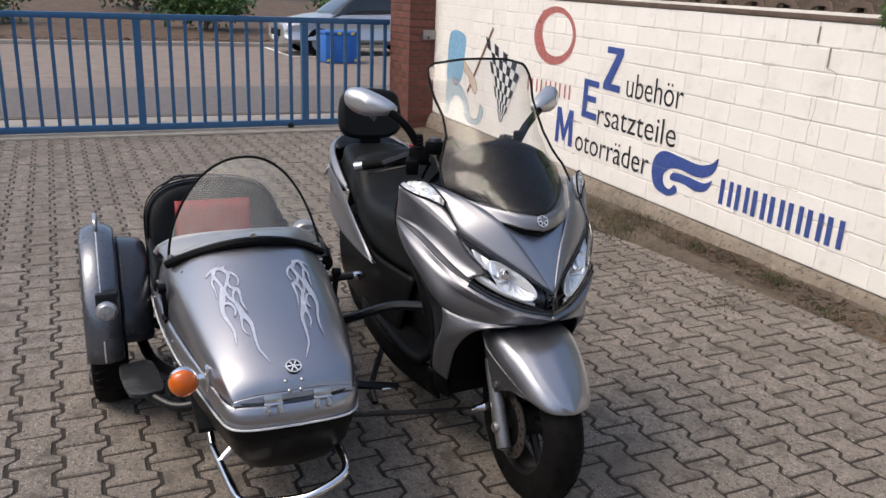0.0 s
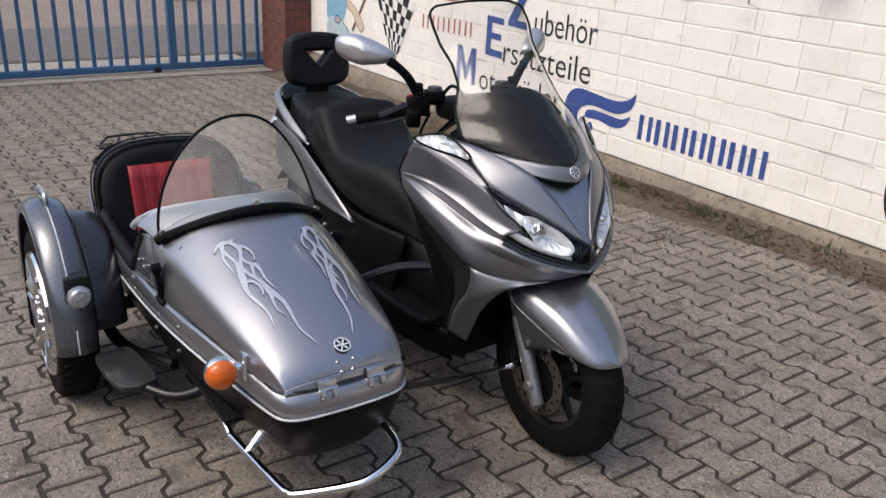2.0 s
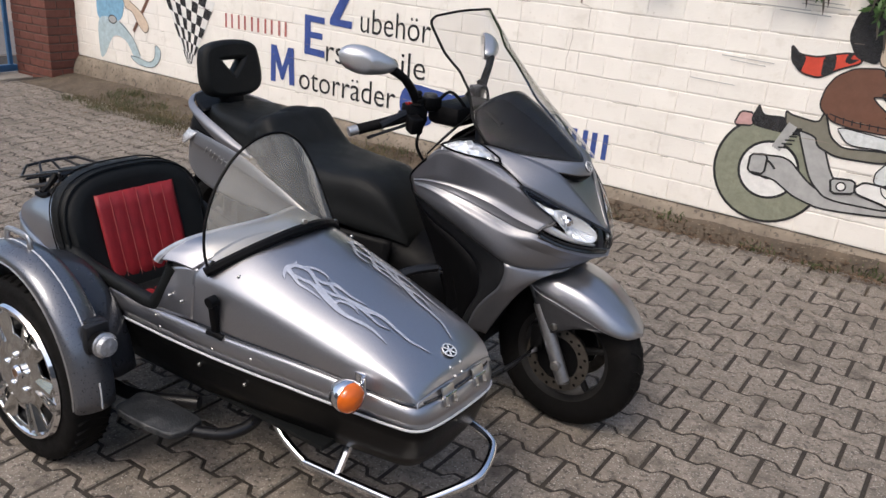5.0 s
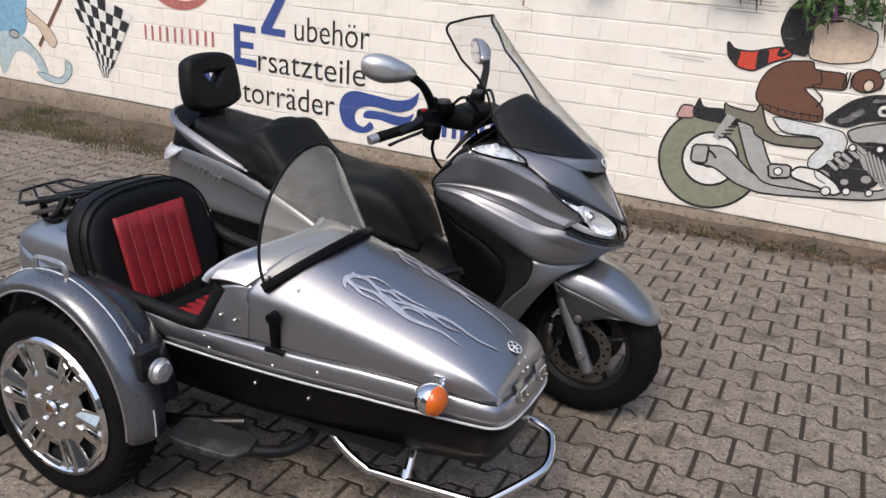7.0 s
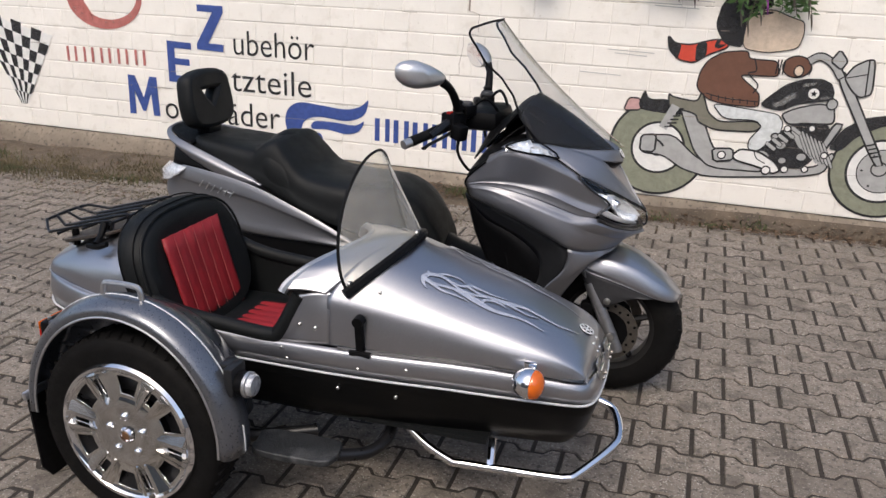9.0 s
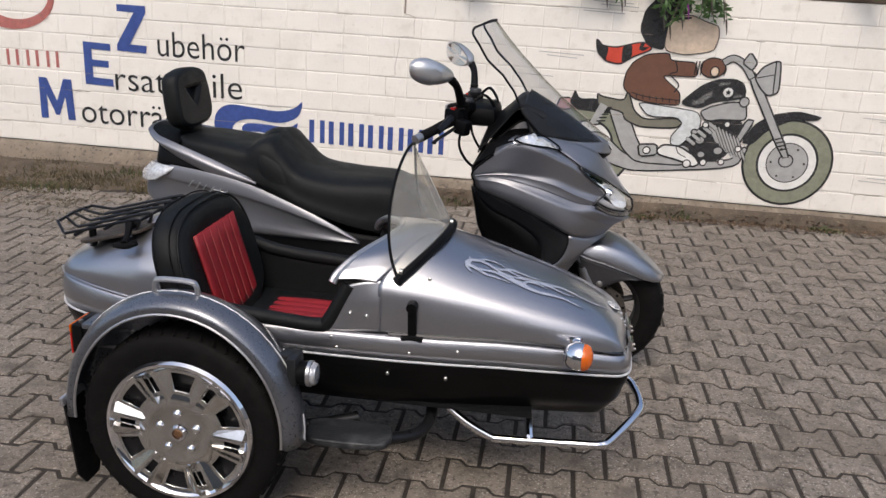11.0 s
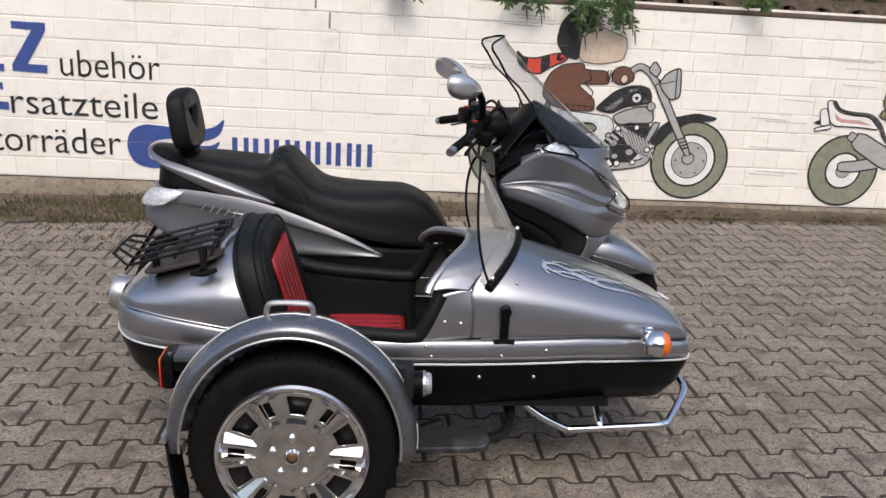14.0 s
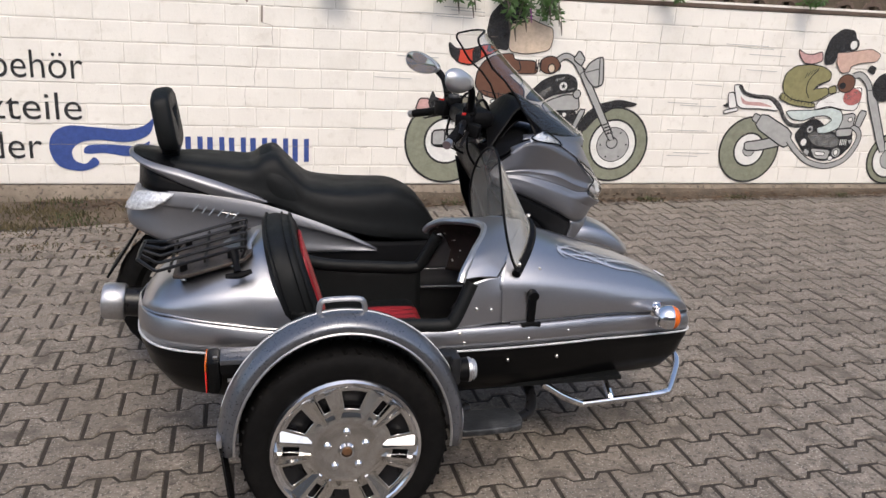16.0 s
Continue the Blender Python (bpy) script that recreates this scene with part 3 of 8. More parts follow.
def islands(me):
    """The separate pieces of a lettering mesh, as lists of vertex indices."""
    root = list(range(len(me.vertices)))

    def find(i):
        while root[i] != i:
            root[i] = root[root[i]]
            i = root[i]
        return i
    for e in me.edges:
        a, b = find(e.vertices[0]), find(e.vertices[1])
        root[a] = b
    out = {}
    for i in range(len(root)):
        out.setdefault(find(i), []).append(i)
    return list(out.values())


def words(text, x, z, size, length, material, parent, bold=0.0):
    """Letters of one painted word, each a part of its own."""
    me = lettering(text, size, 0.0002, 1.0, bold)
    xs = [v.co.x for v in me.vertices]
    me.transform(Matrix.Diagonal((length / (max(xs) - min(xs)), 1, 1, 1)) @ Matrix.Translation((-min(xs), 0, 0)))
    groups = []
    for isl in sorted(islands(me), key=lambda s: max(me.vertices[i].co.x for i in s) - min(me.vertices[i].co.x for i in s), reverse=True):
        co = [me.vertices[i].co for i in isl]
        lo, hi = min(c.x for c in co), max(c.x for c in co)
        home = next((g for g in groups if g[0] < (lo + hi) / 2 < g[1]), None)
        if home:
            home[2].update(isl)
        else:
            groups.append([lo, hi, set(isl)])
    groups.sort(key=lambda g: g[0])
    plain = {"\u00f6": "o", "\u00e4": "a"}
    LAYER[0] += 1
    at = pose(x + 2.0, -0.0014 - 0.00006 * LAYER[0], z - 0.125 + 0.0183 * (x + 2.0), 90, 0, 0)
    for ch, g in zip(text, groups):
        keep = sorted(g[2])
        new_index = {old: k for k, old in enumerate(keep)}
        one = bpy.data.meshes.new("letter_" + plain.get(ch, ch))
        one.from_pydata([tuple(me.vertices[i].co) for i in keep], [], [[new_index[i] for i in p.vertices] for p in me.polygons if p.vertices[0] in g[2]])
        part("letter_" + plain.get(ch, ch), one, material, parent, at=at)


def ellipse(cx, cz, rx, rz, n=36, turn=0.0):
    return [(cx + rx * math.cos(a) * math.cos(turn) - rz * math.sin(a) * math.sin(turn), cz + rx * math.cos(a) * math.sin(turn) + rz * math.sin(a) * math.cos(turn)) for a in (2 * math.pi * i / n for i in range(n))]


sign = mural("wall_lettering", "hand-painted blue and black German shop lettering", "painted sign")
flat("letter_z", [(-5.14, 1.165), (-4.935, 1.16), (-4.935, 1.115), (-5.06, 0.905), (-4.94, 0.9), (-4.945, 0.85), (-5.155, 0.86), (-5.155, 0.9), (-5.02, 1.115), (-5.14, 1.12)], P_BLUE, sign)
flat("letter_e", [(-5.405, 0.91), (-5.205, 0.9), (-5.205, 0.855), (-5.345, 0.862), (-5.345, 0.79), (-5.225, 0.785), (-5.225, 0.74), (-5.345, 0.745), (-5.345, 0.67), (-5.2, 0.662), (-5.2, 0.612), (-5.405, 0.622)], P_BLUE, sign)
flat("letter_m", [(-5.765, 0.365), (-5.76, 0.65), (-5.7, 0.648), (-5.635, 0.49), (-5.575, 0.645), (-5.515, 0.643), (-5.505, 0.36), (-5.56, 0.36), (-5.57, 0.52), (-5.625, 0.39), (-5.65, 0.39), (-5.71, 0.53), (-5.71, 0.365)], P_BLUE, sign)
words("ubehör", -4.862, 0.838, 0.245, 0.617, P_BLACK, sign, -0.001)
words("rsatzteile", -5.185, 0.592, 0.245, 0.915, P_BLACK, sign, -0.001)
words("otorräder", -5.455, 0.352, 0.245, 0.94, P_BLACK, sign, -0.001)

brand_a = mural("blue_wing_sign", "blue painted wing emblem with a row of blue bars", "painted sign")
flat("wing", [(-4.33, 0.255), (-4.43, 0.29), (-4.475, 0.39), (-4.45, 0.49), (-4.36, 0.54), (-4.2, 0.53), (-4.02, 0.515), (-3.91, 0.54), (-3.85, 0.585), (-3.87, 0.5), (-3.93, 0.455), (-4.03, 0.435), (-4.2, 0.45), (-4.3, 0.43), (-4.345, 0.38), (-4.33, 0.32), (-4.27, 0.3), (-4.22, 0.34), (-4.19, 0.30), (-4.25, 0.262)], P_BLUE, brand_a, smooth=True)
flat("wing_feather", [(-4.25, 0.415), (-4.12, 0.42), (-3.95, 0.41), (-3.88, 0.44), (-3.92, 0.37), (-4.02, 0.345), (-4.15, 0.365), (-4.27, 0.365)], P_BLUE, brand_a, smooth=True)
for i in range(7):
    x = -3.8 + i * 0.136
    zt = 0.472 - 0.004 * i
    flat("bar", [(x, zt), (x + 0.035, zt), (x + 0.035, zt - 0.155), (x, zt - 0.155)], P_BLUE, brand_a)
    flat("bar", [(x + 0.075, zt), (x + 0.108, zt), (x + 0.108, zt - 0.155), (x + 0.075, zt - 0.155)], P_BLUE, brand_a)

brand_b = mural("pink_ring_sign", "faded pink painted ring above a row of pink bars", "painted sign")
flat("ring", ellipse(-5.91, 1.195, 0.325, 0.228), P_PINK, brand_b, holes=[ellipse(-5.875, 1.205, 0.245, 0.17)])
flat("ring_stroke", [(-6.16, 1.32), (-6.08, 1.39), (-6.1, 1.2), (-6.02, 1.06), (-6.1, 1.06), (-6.17, 1.18)], P_PINK, brand_b, smooth=True)
for i in range(5):
    x = -6.285 + i * 0.15
    for dx, dz0, dz1, w in ((0, 0, 0.11, 0.022), (0.07, 0, 0.11, 0.022)):
        flat("bar", [(x + dx, 0.722 + dz0), (x + dx + w, 0.722 + dz0), (x + dx + w, 0.722 + dz1), (x + dx, 0.722 + dz1)], P_PINK, brand_b)

flag = mural("painted_flag", "painted black and white chequered flag on a brown pole", "mural")
corner = lambda u, v: tuple((1 - u) * ((1 - v) * a + v * d) + u * ((1 - v) * b + v * c) for a, b, c, d in zip((-7.15, 1.12), (-6.4, 0.9), (-6.71, 0.37), (-6.77, 0.37)))
stroke("pole", [(-7.5, 0.555), (-7.0, 1.2)], 0.035, P_BROWN, flag, False)
flat("cloth", [corner(0, 0), corner(0.5, 0.05), corner(1, 0), corner(1, 0.5), corner(1, 1), corner(0, 1), corner(0, 0.5)], P_WHITE, flag)
for i in range(8):
    for j in range(7):
        if (i + j) % 2 == 0:
            flat("check", [corner(i / 8, j / 7), corner((i + 1) / 8, j / 7), corner((i + 1) / 8, (j + 1) / 7), corner(i / 8, (j + 1) / 7)], P_BLACK, flag)

figure = mural("pale_blue_mural", "faded pale blue painted shapes beside the flag", "mural")
flat("upper_shape", [(-8.0, 0.62), (-7.68, 0.64), (-7.6, 0.92), (-7.62, 1.1), (-7.95, 1.12), (-8.02, 0.85)], P_SKYBLUE, figure, smooth=True)
flat("lower_shape", [(-8.0, 0.62), (-7.7, 0.62), (-7.52, 0.5), (-7.42, 0.34), (-7.5, 0.32), (-7.62, 0.46), (-7.8, 0.48), (-7.95, 0.3), (-8.02, 0.3)], P_PALEBLUE, figure, smooth=True)
flat("curl", [(-7.56, 0.33), (-7.45, 0.27), (-7.25, 0.27), (-7.14, 0.36), (-7.14, 0.44), (-7.2, 0.46), (-7.22, 0.36), (-7.3, 0.31), (-7.45, 0.33)], P_PALEBLUE, figure, smooth=True, line=0.006)
stroke("line", [(-7.7, 0.62), (-7.52, 0.5), (-7.42, 0.35)], 0.008, P_LINE, figure)
flat("buckle", ellipse(-7.8, 0.63, 0.06, 0.035), P_GREY, figure, line=0.01)
flat("beige_shape", [(-7.62, 0.86), (-7.5, 0.8), (-7.36, 0.72), (-7.28, 0.62), (-7.33, 0.56), (-7.42, 0.62), (-7.5, 0.72), (-7.6, 0.76)], P_SKIN, figure, smooth=True, line=0.006)


def painted_wheel(parent, cx, cz, r, rim, hub):
    flat("tyre", ellipse(cx, cz, r, r), P_TYRE, parent, line=0.014)
    flat("rim", ellipse(cx, cz, rim, rim), P_WHITE, parent, line=0.014)
    flat("disc", ellipse(cx, cz, hub, hub), P_GREY, parent, line=0.006)


def hand(*args, **kw):
    n = len(args[1])
    return flat(*args, soft=1 if n < 7 else 2 if n < 30 else 0, **kw)


bike = mural("painted_motorcycle", "painted grey and black motorcycle with a plain brown rider shape", "mural")
painted_wheel(bike, -1.935, 0.428, 0.29, 0.155, 0.05)
painted_wheel(bike, -0.69, 0.392, 0.268, 0.18, 0.125)
hand("hub", ellipse(-0.7, 0.405, 0.042, 0.04), P_GREY, bike, line=0.008)
hand("tail_lamp", [(-2.165, 0.64), (-2.14, 0.72), (-2.07, 0.72), (-2.06, 0.65)], P_PALEPINK, bike, line=0.01)
hand("tail", [(-2.08, 0.69), (-2.05, 0.78), (-2.02, 0.72), (-1.9, 0.72), (-1.8, 0.68), (-1.82, 0.63), (-2.06, 0.65)], P_BLACK, bike)
hand("exhaust", [(-2.03, 0.5), (-1.85, 0.515), (-1.72, 0.4), (-1.62, 0.35), (-1.04, 0.375), (-0.965, 0.48), (-0.94, 0.46), (-1.0, 0.335), (-1.62, 0.27), (-1.78, 0.31), (-1.9, 0.385), (-2.03, 0.39)], P_GREY, bike, line=0.01)
hand("frame", [(-1.85, 0.72), (-1.73, 0.7), (-1.6, 0.42), (-1.36, 0.4), (-1.3, 0.33), (-1.62, 0.33), (-1.72, 0.42), (-1.8, 0.6)], P_GREY, bike, line=0.01)
hand("seat", [(-1.91, 0.76), (-1.88, 0.74), (-1.74, 0.72), (-1.72, 0.79), (-1.67, 0.66), (-1.6, 0.61), (-1.4, 0.63), (-1.36, 0.6), (-1.4, 0.565), (-1.62, 0.56), (-1.72, 0.6), (-1.74, 0.65), (-1.9, 0.68)], P_SADDLE, bike, line=0.01)
hand("trousers", [(-1.66, 0.72), (-1.42, 0.695), (-1.283, 0.68), (-1.249, 0.631), (-1.254, 0.564), (-1.314, 0.494), (-1.318, 0.46), (-1.27, 0.41), (-1.3, 0.38), (-1.42, 0.465), (-1.42, 0.52), (-1.36, 0.6), (-1.4, 0.635), (-1.58, 0.63)], P_TROUSER, bike, smooth=False, line=0.007)
hand("jacket", [(-1.757, 0.825), (-1.747, 0.898), (-1.712, 0.964), (-1.634, 1.015), (-1.501, 1.029), (-1.486, 0.982), (-1.33, 0.98), (-1.317, 0.9), (-1.34, 0.891), (-1.523, 0.891), (-1.495, 0.86), (-1.432, 0.814), (-1.402, 0.782), (-1.396, 0.708), (-1.589, 0.717), (-1.683, 0.738), (-1.746, 0.792)], P_BROWN, bike, smooth=False, line=0.008)
stroke("hem", [(-1.7, 0.775), (-1.59, 0.752), (-1.4, 0.742)], 0.006, P_LINE, bike)
hand("glove", ellipse(-1.228, 0.952, 0.075, 0.06), P_BROWN, bike, line=0.008)
hand("scarf", [(-1.955, 1.097), (-1.908, 1.051), (-1.817, 1.047), (-1.69, 1.084), (-1.616, 1.08), (-1.612, 1.04), (-1.715, 0.996), (-1.792, 0.944), (-1.875, 0.957), (-1.937, 1.01)], P_RED, bike, line=0.01)
hand("scarf_stripe", [(-1.79, 1.052), (-1.73, 1.07), (-1.725, 0.99), (-1.785, 0.95)], P_BLACK, bike)
hand("scarf_stripe", [(-1.955, 1.1), (-1.915, 1.055), (-1.87, 1.045), (-1.885, 0.955), (-1.94, 1.01)], P_BLACK, bike)
hand("scarf_stripe", [(-1.68, 1.082), (-1.655, 1.08), (-1.665, 1.055), (-1.62, 1.06), (-1.66, 1.03), (-1.69, 1.04)], P_BLACK, bike)
hand("helmet", [(-1.7, 1.16), (-1.68, 1.28), (-1.6, 1.37), (-1.5, 1.39), (-1.42, 1.35), (-1.4, 1.27), (-1.52, 1.24), (-1.53, 1.04), (-1.64, 1.06)], P_BLACK, bike, smooth=False)
hand("beige_shape", [(-1.53, 1.24), (-1.4, 1.26), (-1.3, 1.22), (-1.23, 1.2), (-1.22, 1.13), (-1.24, 1.05), (-1.4, 1.02), (-1.54, 1.04)], P_SKIN, bike, smooth=False, line=0.006)
hand("tank", [(-1.39, 0.733), (-1.353, 0.776), (-1.27, 0.853), (-1.174, 0.89), (-1.082, 0.894), (-1.029, 0.871), (-1.007, 0.823), (-1.009, 0.774), (-1.19, 0.742), (-1.269, 0.697), (-1.362, 0.71)], P_BLACK, bike)
hand("tank_badge", ellipse(-1.115, 0.808, 0.032, 0.032), P_WHITE, bike, line=0.006)
hand("side_panel", [(-1.267, 0.68), (-1.204, 0.716), (-1.09, 0.751), (-0.997, 0.749), (-0.981, 0.667), (-0.992, 0.641), (-1.11, 0.637), (-1.226, 0.624)], P_GREY, bike, line=0.01)
hand("engine", [(-1.4, 0.42), (-1.323, 0.5), (-1.24, 0.598), (-1.161, 0.643), (-1.009, 0.641), (-0.985, 0.591), (-1.023, 0.488), (-1.081, 0.39), (-1.213, 0.355), (-1.301, 0.37)], P_BLACK, bike)
for i in range(5):
    x, z = -1.2 + i * 0.032, 0.585 - i * 0.026
    hand("fin", [(x, z), (x + 0.022, z + 0.012), (x + 0.085, z - 0.09), (x + 0.063, z - 0.1)], P_GREY, bike)
for x, z, r in ((-1.34, 0.42, 0.05), (-1.24, 0.5, 0.03), (-1.12, 0.44, 0.03), (-1.22, 0.41, 0.025), (-1.02, 0.53, 0.022), (-1.28, 0.55, 0.02)):
    hand("cover", ellipse(x, z, r, r * 0.85), P_GREY, bike, line=0.01)
hand("radiator", [(-0.976, 0.65), (-0.928, 0.644), (-1.005, 0.48), (-1.034, 0.505)], P_GREY, bike, line=0.012)
hand("mudguard", [(-0.99, 0.5), (-0.93, 0.62), (-0.83, 0.69), (-0.68, 0.72), (-0.53, 0.69), (-0.56, 0.665), (-0.72, 0.655), (-0.85, 0.58), (-0.92, 0.49)], P_BLACK, bike)
hand("fork", [(-1.02, 0.92), (-0.97, 0.94), (-0.68, 0.43), (-0.73, 0.42)], P_GREY, bike, line=0.01)
stroke("handlebar_edge", [(-1.172, 0.985), (-1.114, 1.014), (-1.043, 0.977), (-0.985, 0.9)], 0.05, P_LINE, bike)
stroke("handlebar", [(-1.169, 0.987), (-1.114, 1.014), (-1.043, 0.977), (-0.99, 0.905)], 0.034, P_GREY, bike)
hand("gauge", [(-1.061, 0.992), (-1.02, 1.058), (-0.97, 0.996), (-0.997, 0.946)], P_GREY, bike, line=0.01)
hand("headlamp", [(-0.975, 0.906), (-0.934, 0.973), (-0.872, 1.008), (-0.834, 1.01), (-0.816, 0.823), (-0.877, 0.799), (-0.924, 0.835)], P_GREY, bike, line=0.01)
stroke("headlamp_line", [(-0.862, 1.003), (-0.85, 0.81)], 0.008, P_LINE, bike, False)
stroke("headlamp_line", [(-0.96, 0.905), (-0.862, 0.93)], 0.006, P_LINE, bike, False)
stroke("shock", [(-1.86, 0.69), (-1.92, 0.55)], 0.05, P_GREY, bike, False)
for i in range(6):
    stroke("coil", [(-1.91 + 0.006 * i + i * 0.008, 0.56 + i * 0.022), (-1.85 + i * 0.008, 0.565 + i * 0.022)], 0.009, P_LINE, bike, False)

for i in range(9):
    x = -1.71 + i * 0.041
    stroke("rib_knit", [(x, 0.775 - 0.004 * i), (x + 0.004, 0.742 - 0.003 * i)], 0.006, P_LINE, bike, False)
stroke("fold", [(-1.46, 0.99), (-1.44, 0.92), (-1.48, 0.9), (-1.42, 0.84), (-1.44, 0.79)], 0.008, P_LINE, bike)
for dx in (0.0, 0.018, 0.036):
    stroke("cuff", [(-1.33 + dx, 0.988), (-1.335 + dx, 0.905)], 0.008, P_LINE, bike, False)
hand("thumb", ellipse(-1.215, 0.93, 0.025, 0.03), P_SKIN, bike, line=0.008)
stroke("knuckle", [(-1.17, 0.98), (-1.15, 0.95), (-1.16, 0.91)], 0.007, P_LINE, bike)
hand("boot", [(-1.5, 0.42), (-1.46, 0.46), (-1.36, 0.455), (-1.26, 0.4), (-1.22, 0.35), (-1.26, 0.325), (-1.34, 0.36), (-1.48, 0.39)], P_WHITE, bike, line=0.012)
stroke("boot_seam", [(-1.38, 0.45), (-1.36, 0.41), (-1.31, 0.385)], 0.006, P_LINE, bike)
hand("gearbox", [(-1.62, 0.45), (-1.5, 0.46), (-1.49, 0.39), (-1.6, 0.37)], P_GREY, bike, line=0.012)
hand("gearbox_bolt", ellipse(-1.56, 0.415, 0.022, 0.022), P_WHITE, bike, line=0.008)
for i in range(7):
    x, z = -1.17 + i * 0.024, 0.6 - i * 0.012
    hand("fin", [(x, z), (x + 0.013, z + 0.008), (x + 0.085, z - 0.135), (x + 0.07, z - 0.143)], P_GREY, bike, line=0.004)
for i in range(5):
    x, z = -1.33 + i * 0.03, 0.5 + i * 0.026
    hand("fin", [(x, z), (x + 0.012, z + 0.02), (x + 0.07, z - 0.02), (x + 0.058, z - 0.04)], P_GREY, bike, line=0.004)
for x, z, r in ((-1.3, 0.345, 0.024), (-1.2, 0.36, 0.02), (-1.09, 0.37, 0.018), (-1.0, 0.46, 0.018), (-1.22, 0.6, 0.018), (-1.09, 0.61, 0.018)):
    hand("nut", ellipse(x, z, r, r), P_WHITE, bike, line=0.008)
hand("tank_star", [(-1.115 + r * math.sin(a), 0.808 + r * math.cos(a)) for a, r in ((k * math.pi / 5, 0.02 if k % 2 == 0 else 0.009) for k in range(10))], P_BLACK, bike)
hand("tank_cap", ellipse(-1.01, 0.755, 0.028, 0.03), P_GREY, bike, line=0.008)
for glint in ([(-1.3, 0.745), (-1.22, 0.815), (-1.2, 0.79), (-1.27, 0.725)], [(-1.17, 0.865), (-1.1, 0.872), (-1.13, 0.85), (-1.18, 0.845)], [(-1.08, 0.775), (-1.03, 0.785), (-1.035, 0.8), (-1.075, 0.79)], [(-1.33, 0.74), (-1.27, 0.76), (-1.25, 0.74), (-1.31, 0.715)]):
    hand("tank_glint", glint, P_SMEAR, bike)
hand("brow_line", [(-1.52, 1.235), (-1.4, 1.25), (-1.4, 1.235), (-1.52, 1.22)], P_LINE, bike)
for i in range(4):
    stroke("fork_coil", [(-0.79 + 0.012 * i, 0.535 - 0.022 * i), (-0.74 + 0.012 * i, 0.55 - 0.022 * i)], 0.009, P_LINE, bike, False)
for a in range(0, 360, 60):
    hand("rim_bolt", ellipse(-0.69 + 0.1 * math.cos(radians(a)), 0.392 + 0.1 * math.sin(radians(a)), 0.007, 0.007, 8), P_LINE, bike)
stroke("axle_cover", [(-2.0, 0.47), (-1.94, 0.475), (-1.9, 0.44)], 0.012, P_LINE, bike)
hand("swingarm_end", [(-2.04, 0.4), (-2.04, 0.5), (-1.95, 0.51), (-1.95, 0.4)], P_GREY, bike, line=0.012)

bike2 = mural("painted_motorcycle", "painted white and pink motorcycle with a plain olive rider shape", "mural")
painted_wheel(bike2, 0.43, 0.345, 0.248, 0.125, 0.05)
painted_wheel(bike2, 1.7, 0.26, 0.2, 0.15, 0.08)
hand("swingarm", [(0.381, 0.402), (0.518, 0.418), (0.644, 0.443), (0.706, 0.373), (0.508, 0.336), (0.391, 0.341)], P_GREY, bike2, line=0.011)
hand("silencer_tip", [(0.410, 0.573), (0.434, 0.623), (0.496, 0.598), (0.473, 0.538)], P_GREY, bike2, line=0.009)
hand("exhaust", [(0.442, 0.521), (0.501, 0.628), (0.774, 0.486), (0.773, 0.381), (0.719, 0.356)], P_GREY, bike2, line=0.011)
stroke("loop_edge", [(0.757, 0.416), (0.855, 0.319), (0.969, 0.242), (1.128, 0.209), (1.273, 0.252), (1.354, 0.350), (1.379, 0.448), (1.326, 0.506), (1.263, 0.488)], 0.05, P_LINE, bike2)
stroke("loop", [(0.757, 0.416), (0.855, 0.319), (0.969, 0.242), (1.128, 0.209), (1.273, 0.252), (1.354, 0.350), (1.379, 0.448), (1.326, 0.506), (1.263, 0.488)], 0.034, P_GREY, bike2)
hand("engine", [(0.790, 0.451), (0.882, 0.563), (0.977, 0.585), (1.136, 0.467), (1.315, 0.484), (1.330, 0.368), (1.228, 0.270), (1.080, 0.245), (0.918, 0.301)], P_BLACK, bike2)
hand("cylinder", [(1.148, 0.602), (1.310, 0.624), (1.309, 0.510), (1.170, 0.497)], P_GREY, bike2, line=0.01)
hand("cylinder", [(1.160, 0.497), (1.310, 0.506), (1.308, 0.444), (1.173, 0.436)], P_GREY, bike2, line=0.01)
hand("cylinder_nut", ellipse(1.271, 0.572, 0.020, 0.017), P_WHITE, bike2, line=0.007)
hand("radiator", [(1.346, 0.646), (1.410, 0.633), (1.372, 0.506), (1.316, 0.528)], P_GREY, bike2, line=0.01)
hand("dark_cover", [(0.904, 0.450), (0.971, 0.489), (1.152, 0.462), (1.220, 0.404), (1.191, 0.347), (0.995, 0.366)], P_SMEAR, bike2, line=0.008)
hand("crankcase", [(0.958, 0.353), (1.147, 0.338), (1.133, 0.258), (1.015, 0.268)], P_GREY, bike2, line=0.01)
hand("case_slot", [(1.008, 0.326), (1.101, 0.317), (1.096, 0.290), (1.019, 0.295)], P_WHITE, bike2, line=0.006)
hand("cover", ellipse(1.198, 0.316, 0.041, 0.040), P_GREY, bike2, line=0.01)
hand("cover_hub", ellipse(1.198, 0.316, 0.020, 0.022), P_WHITE, bike2, line=0.007)
hand("cover", ellipse(0.894, 0.398, 0.030, 0.031), P_WHITE, bike2, line=0.009)
hand("cover", ellipse(0.929, 0.498, 0.030, 0.031), P_GREY, bike2, line=0.009)
hand("cover_hub", ellipse(0.929, 0.498, 0.013, 0.013), P_LINE, bike2)
hand("cover", ellipse(1.156, 0.271, 0.021, 0.018), P_WHITE, bike2, line=0.007)
hand("bracket", [(0.918, 0.354), (0.963, 0.327), (0.951, 0.287), (0.904, 0.319)], P_GREY, bike2, line=0.008)
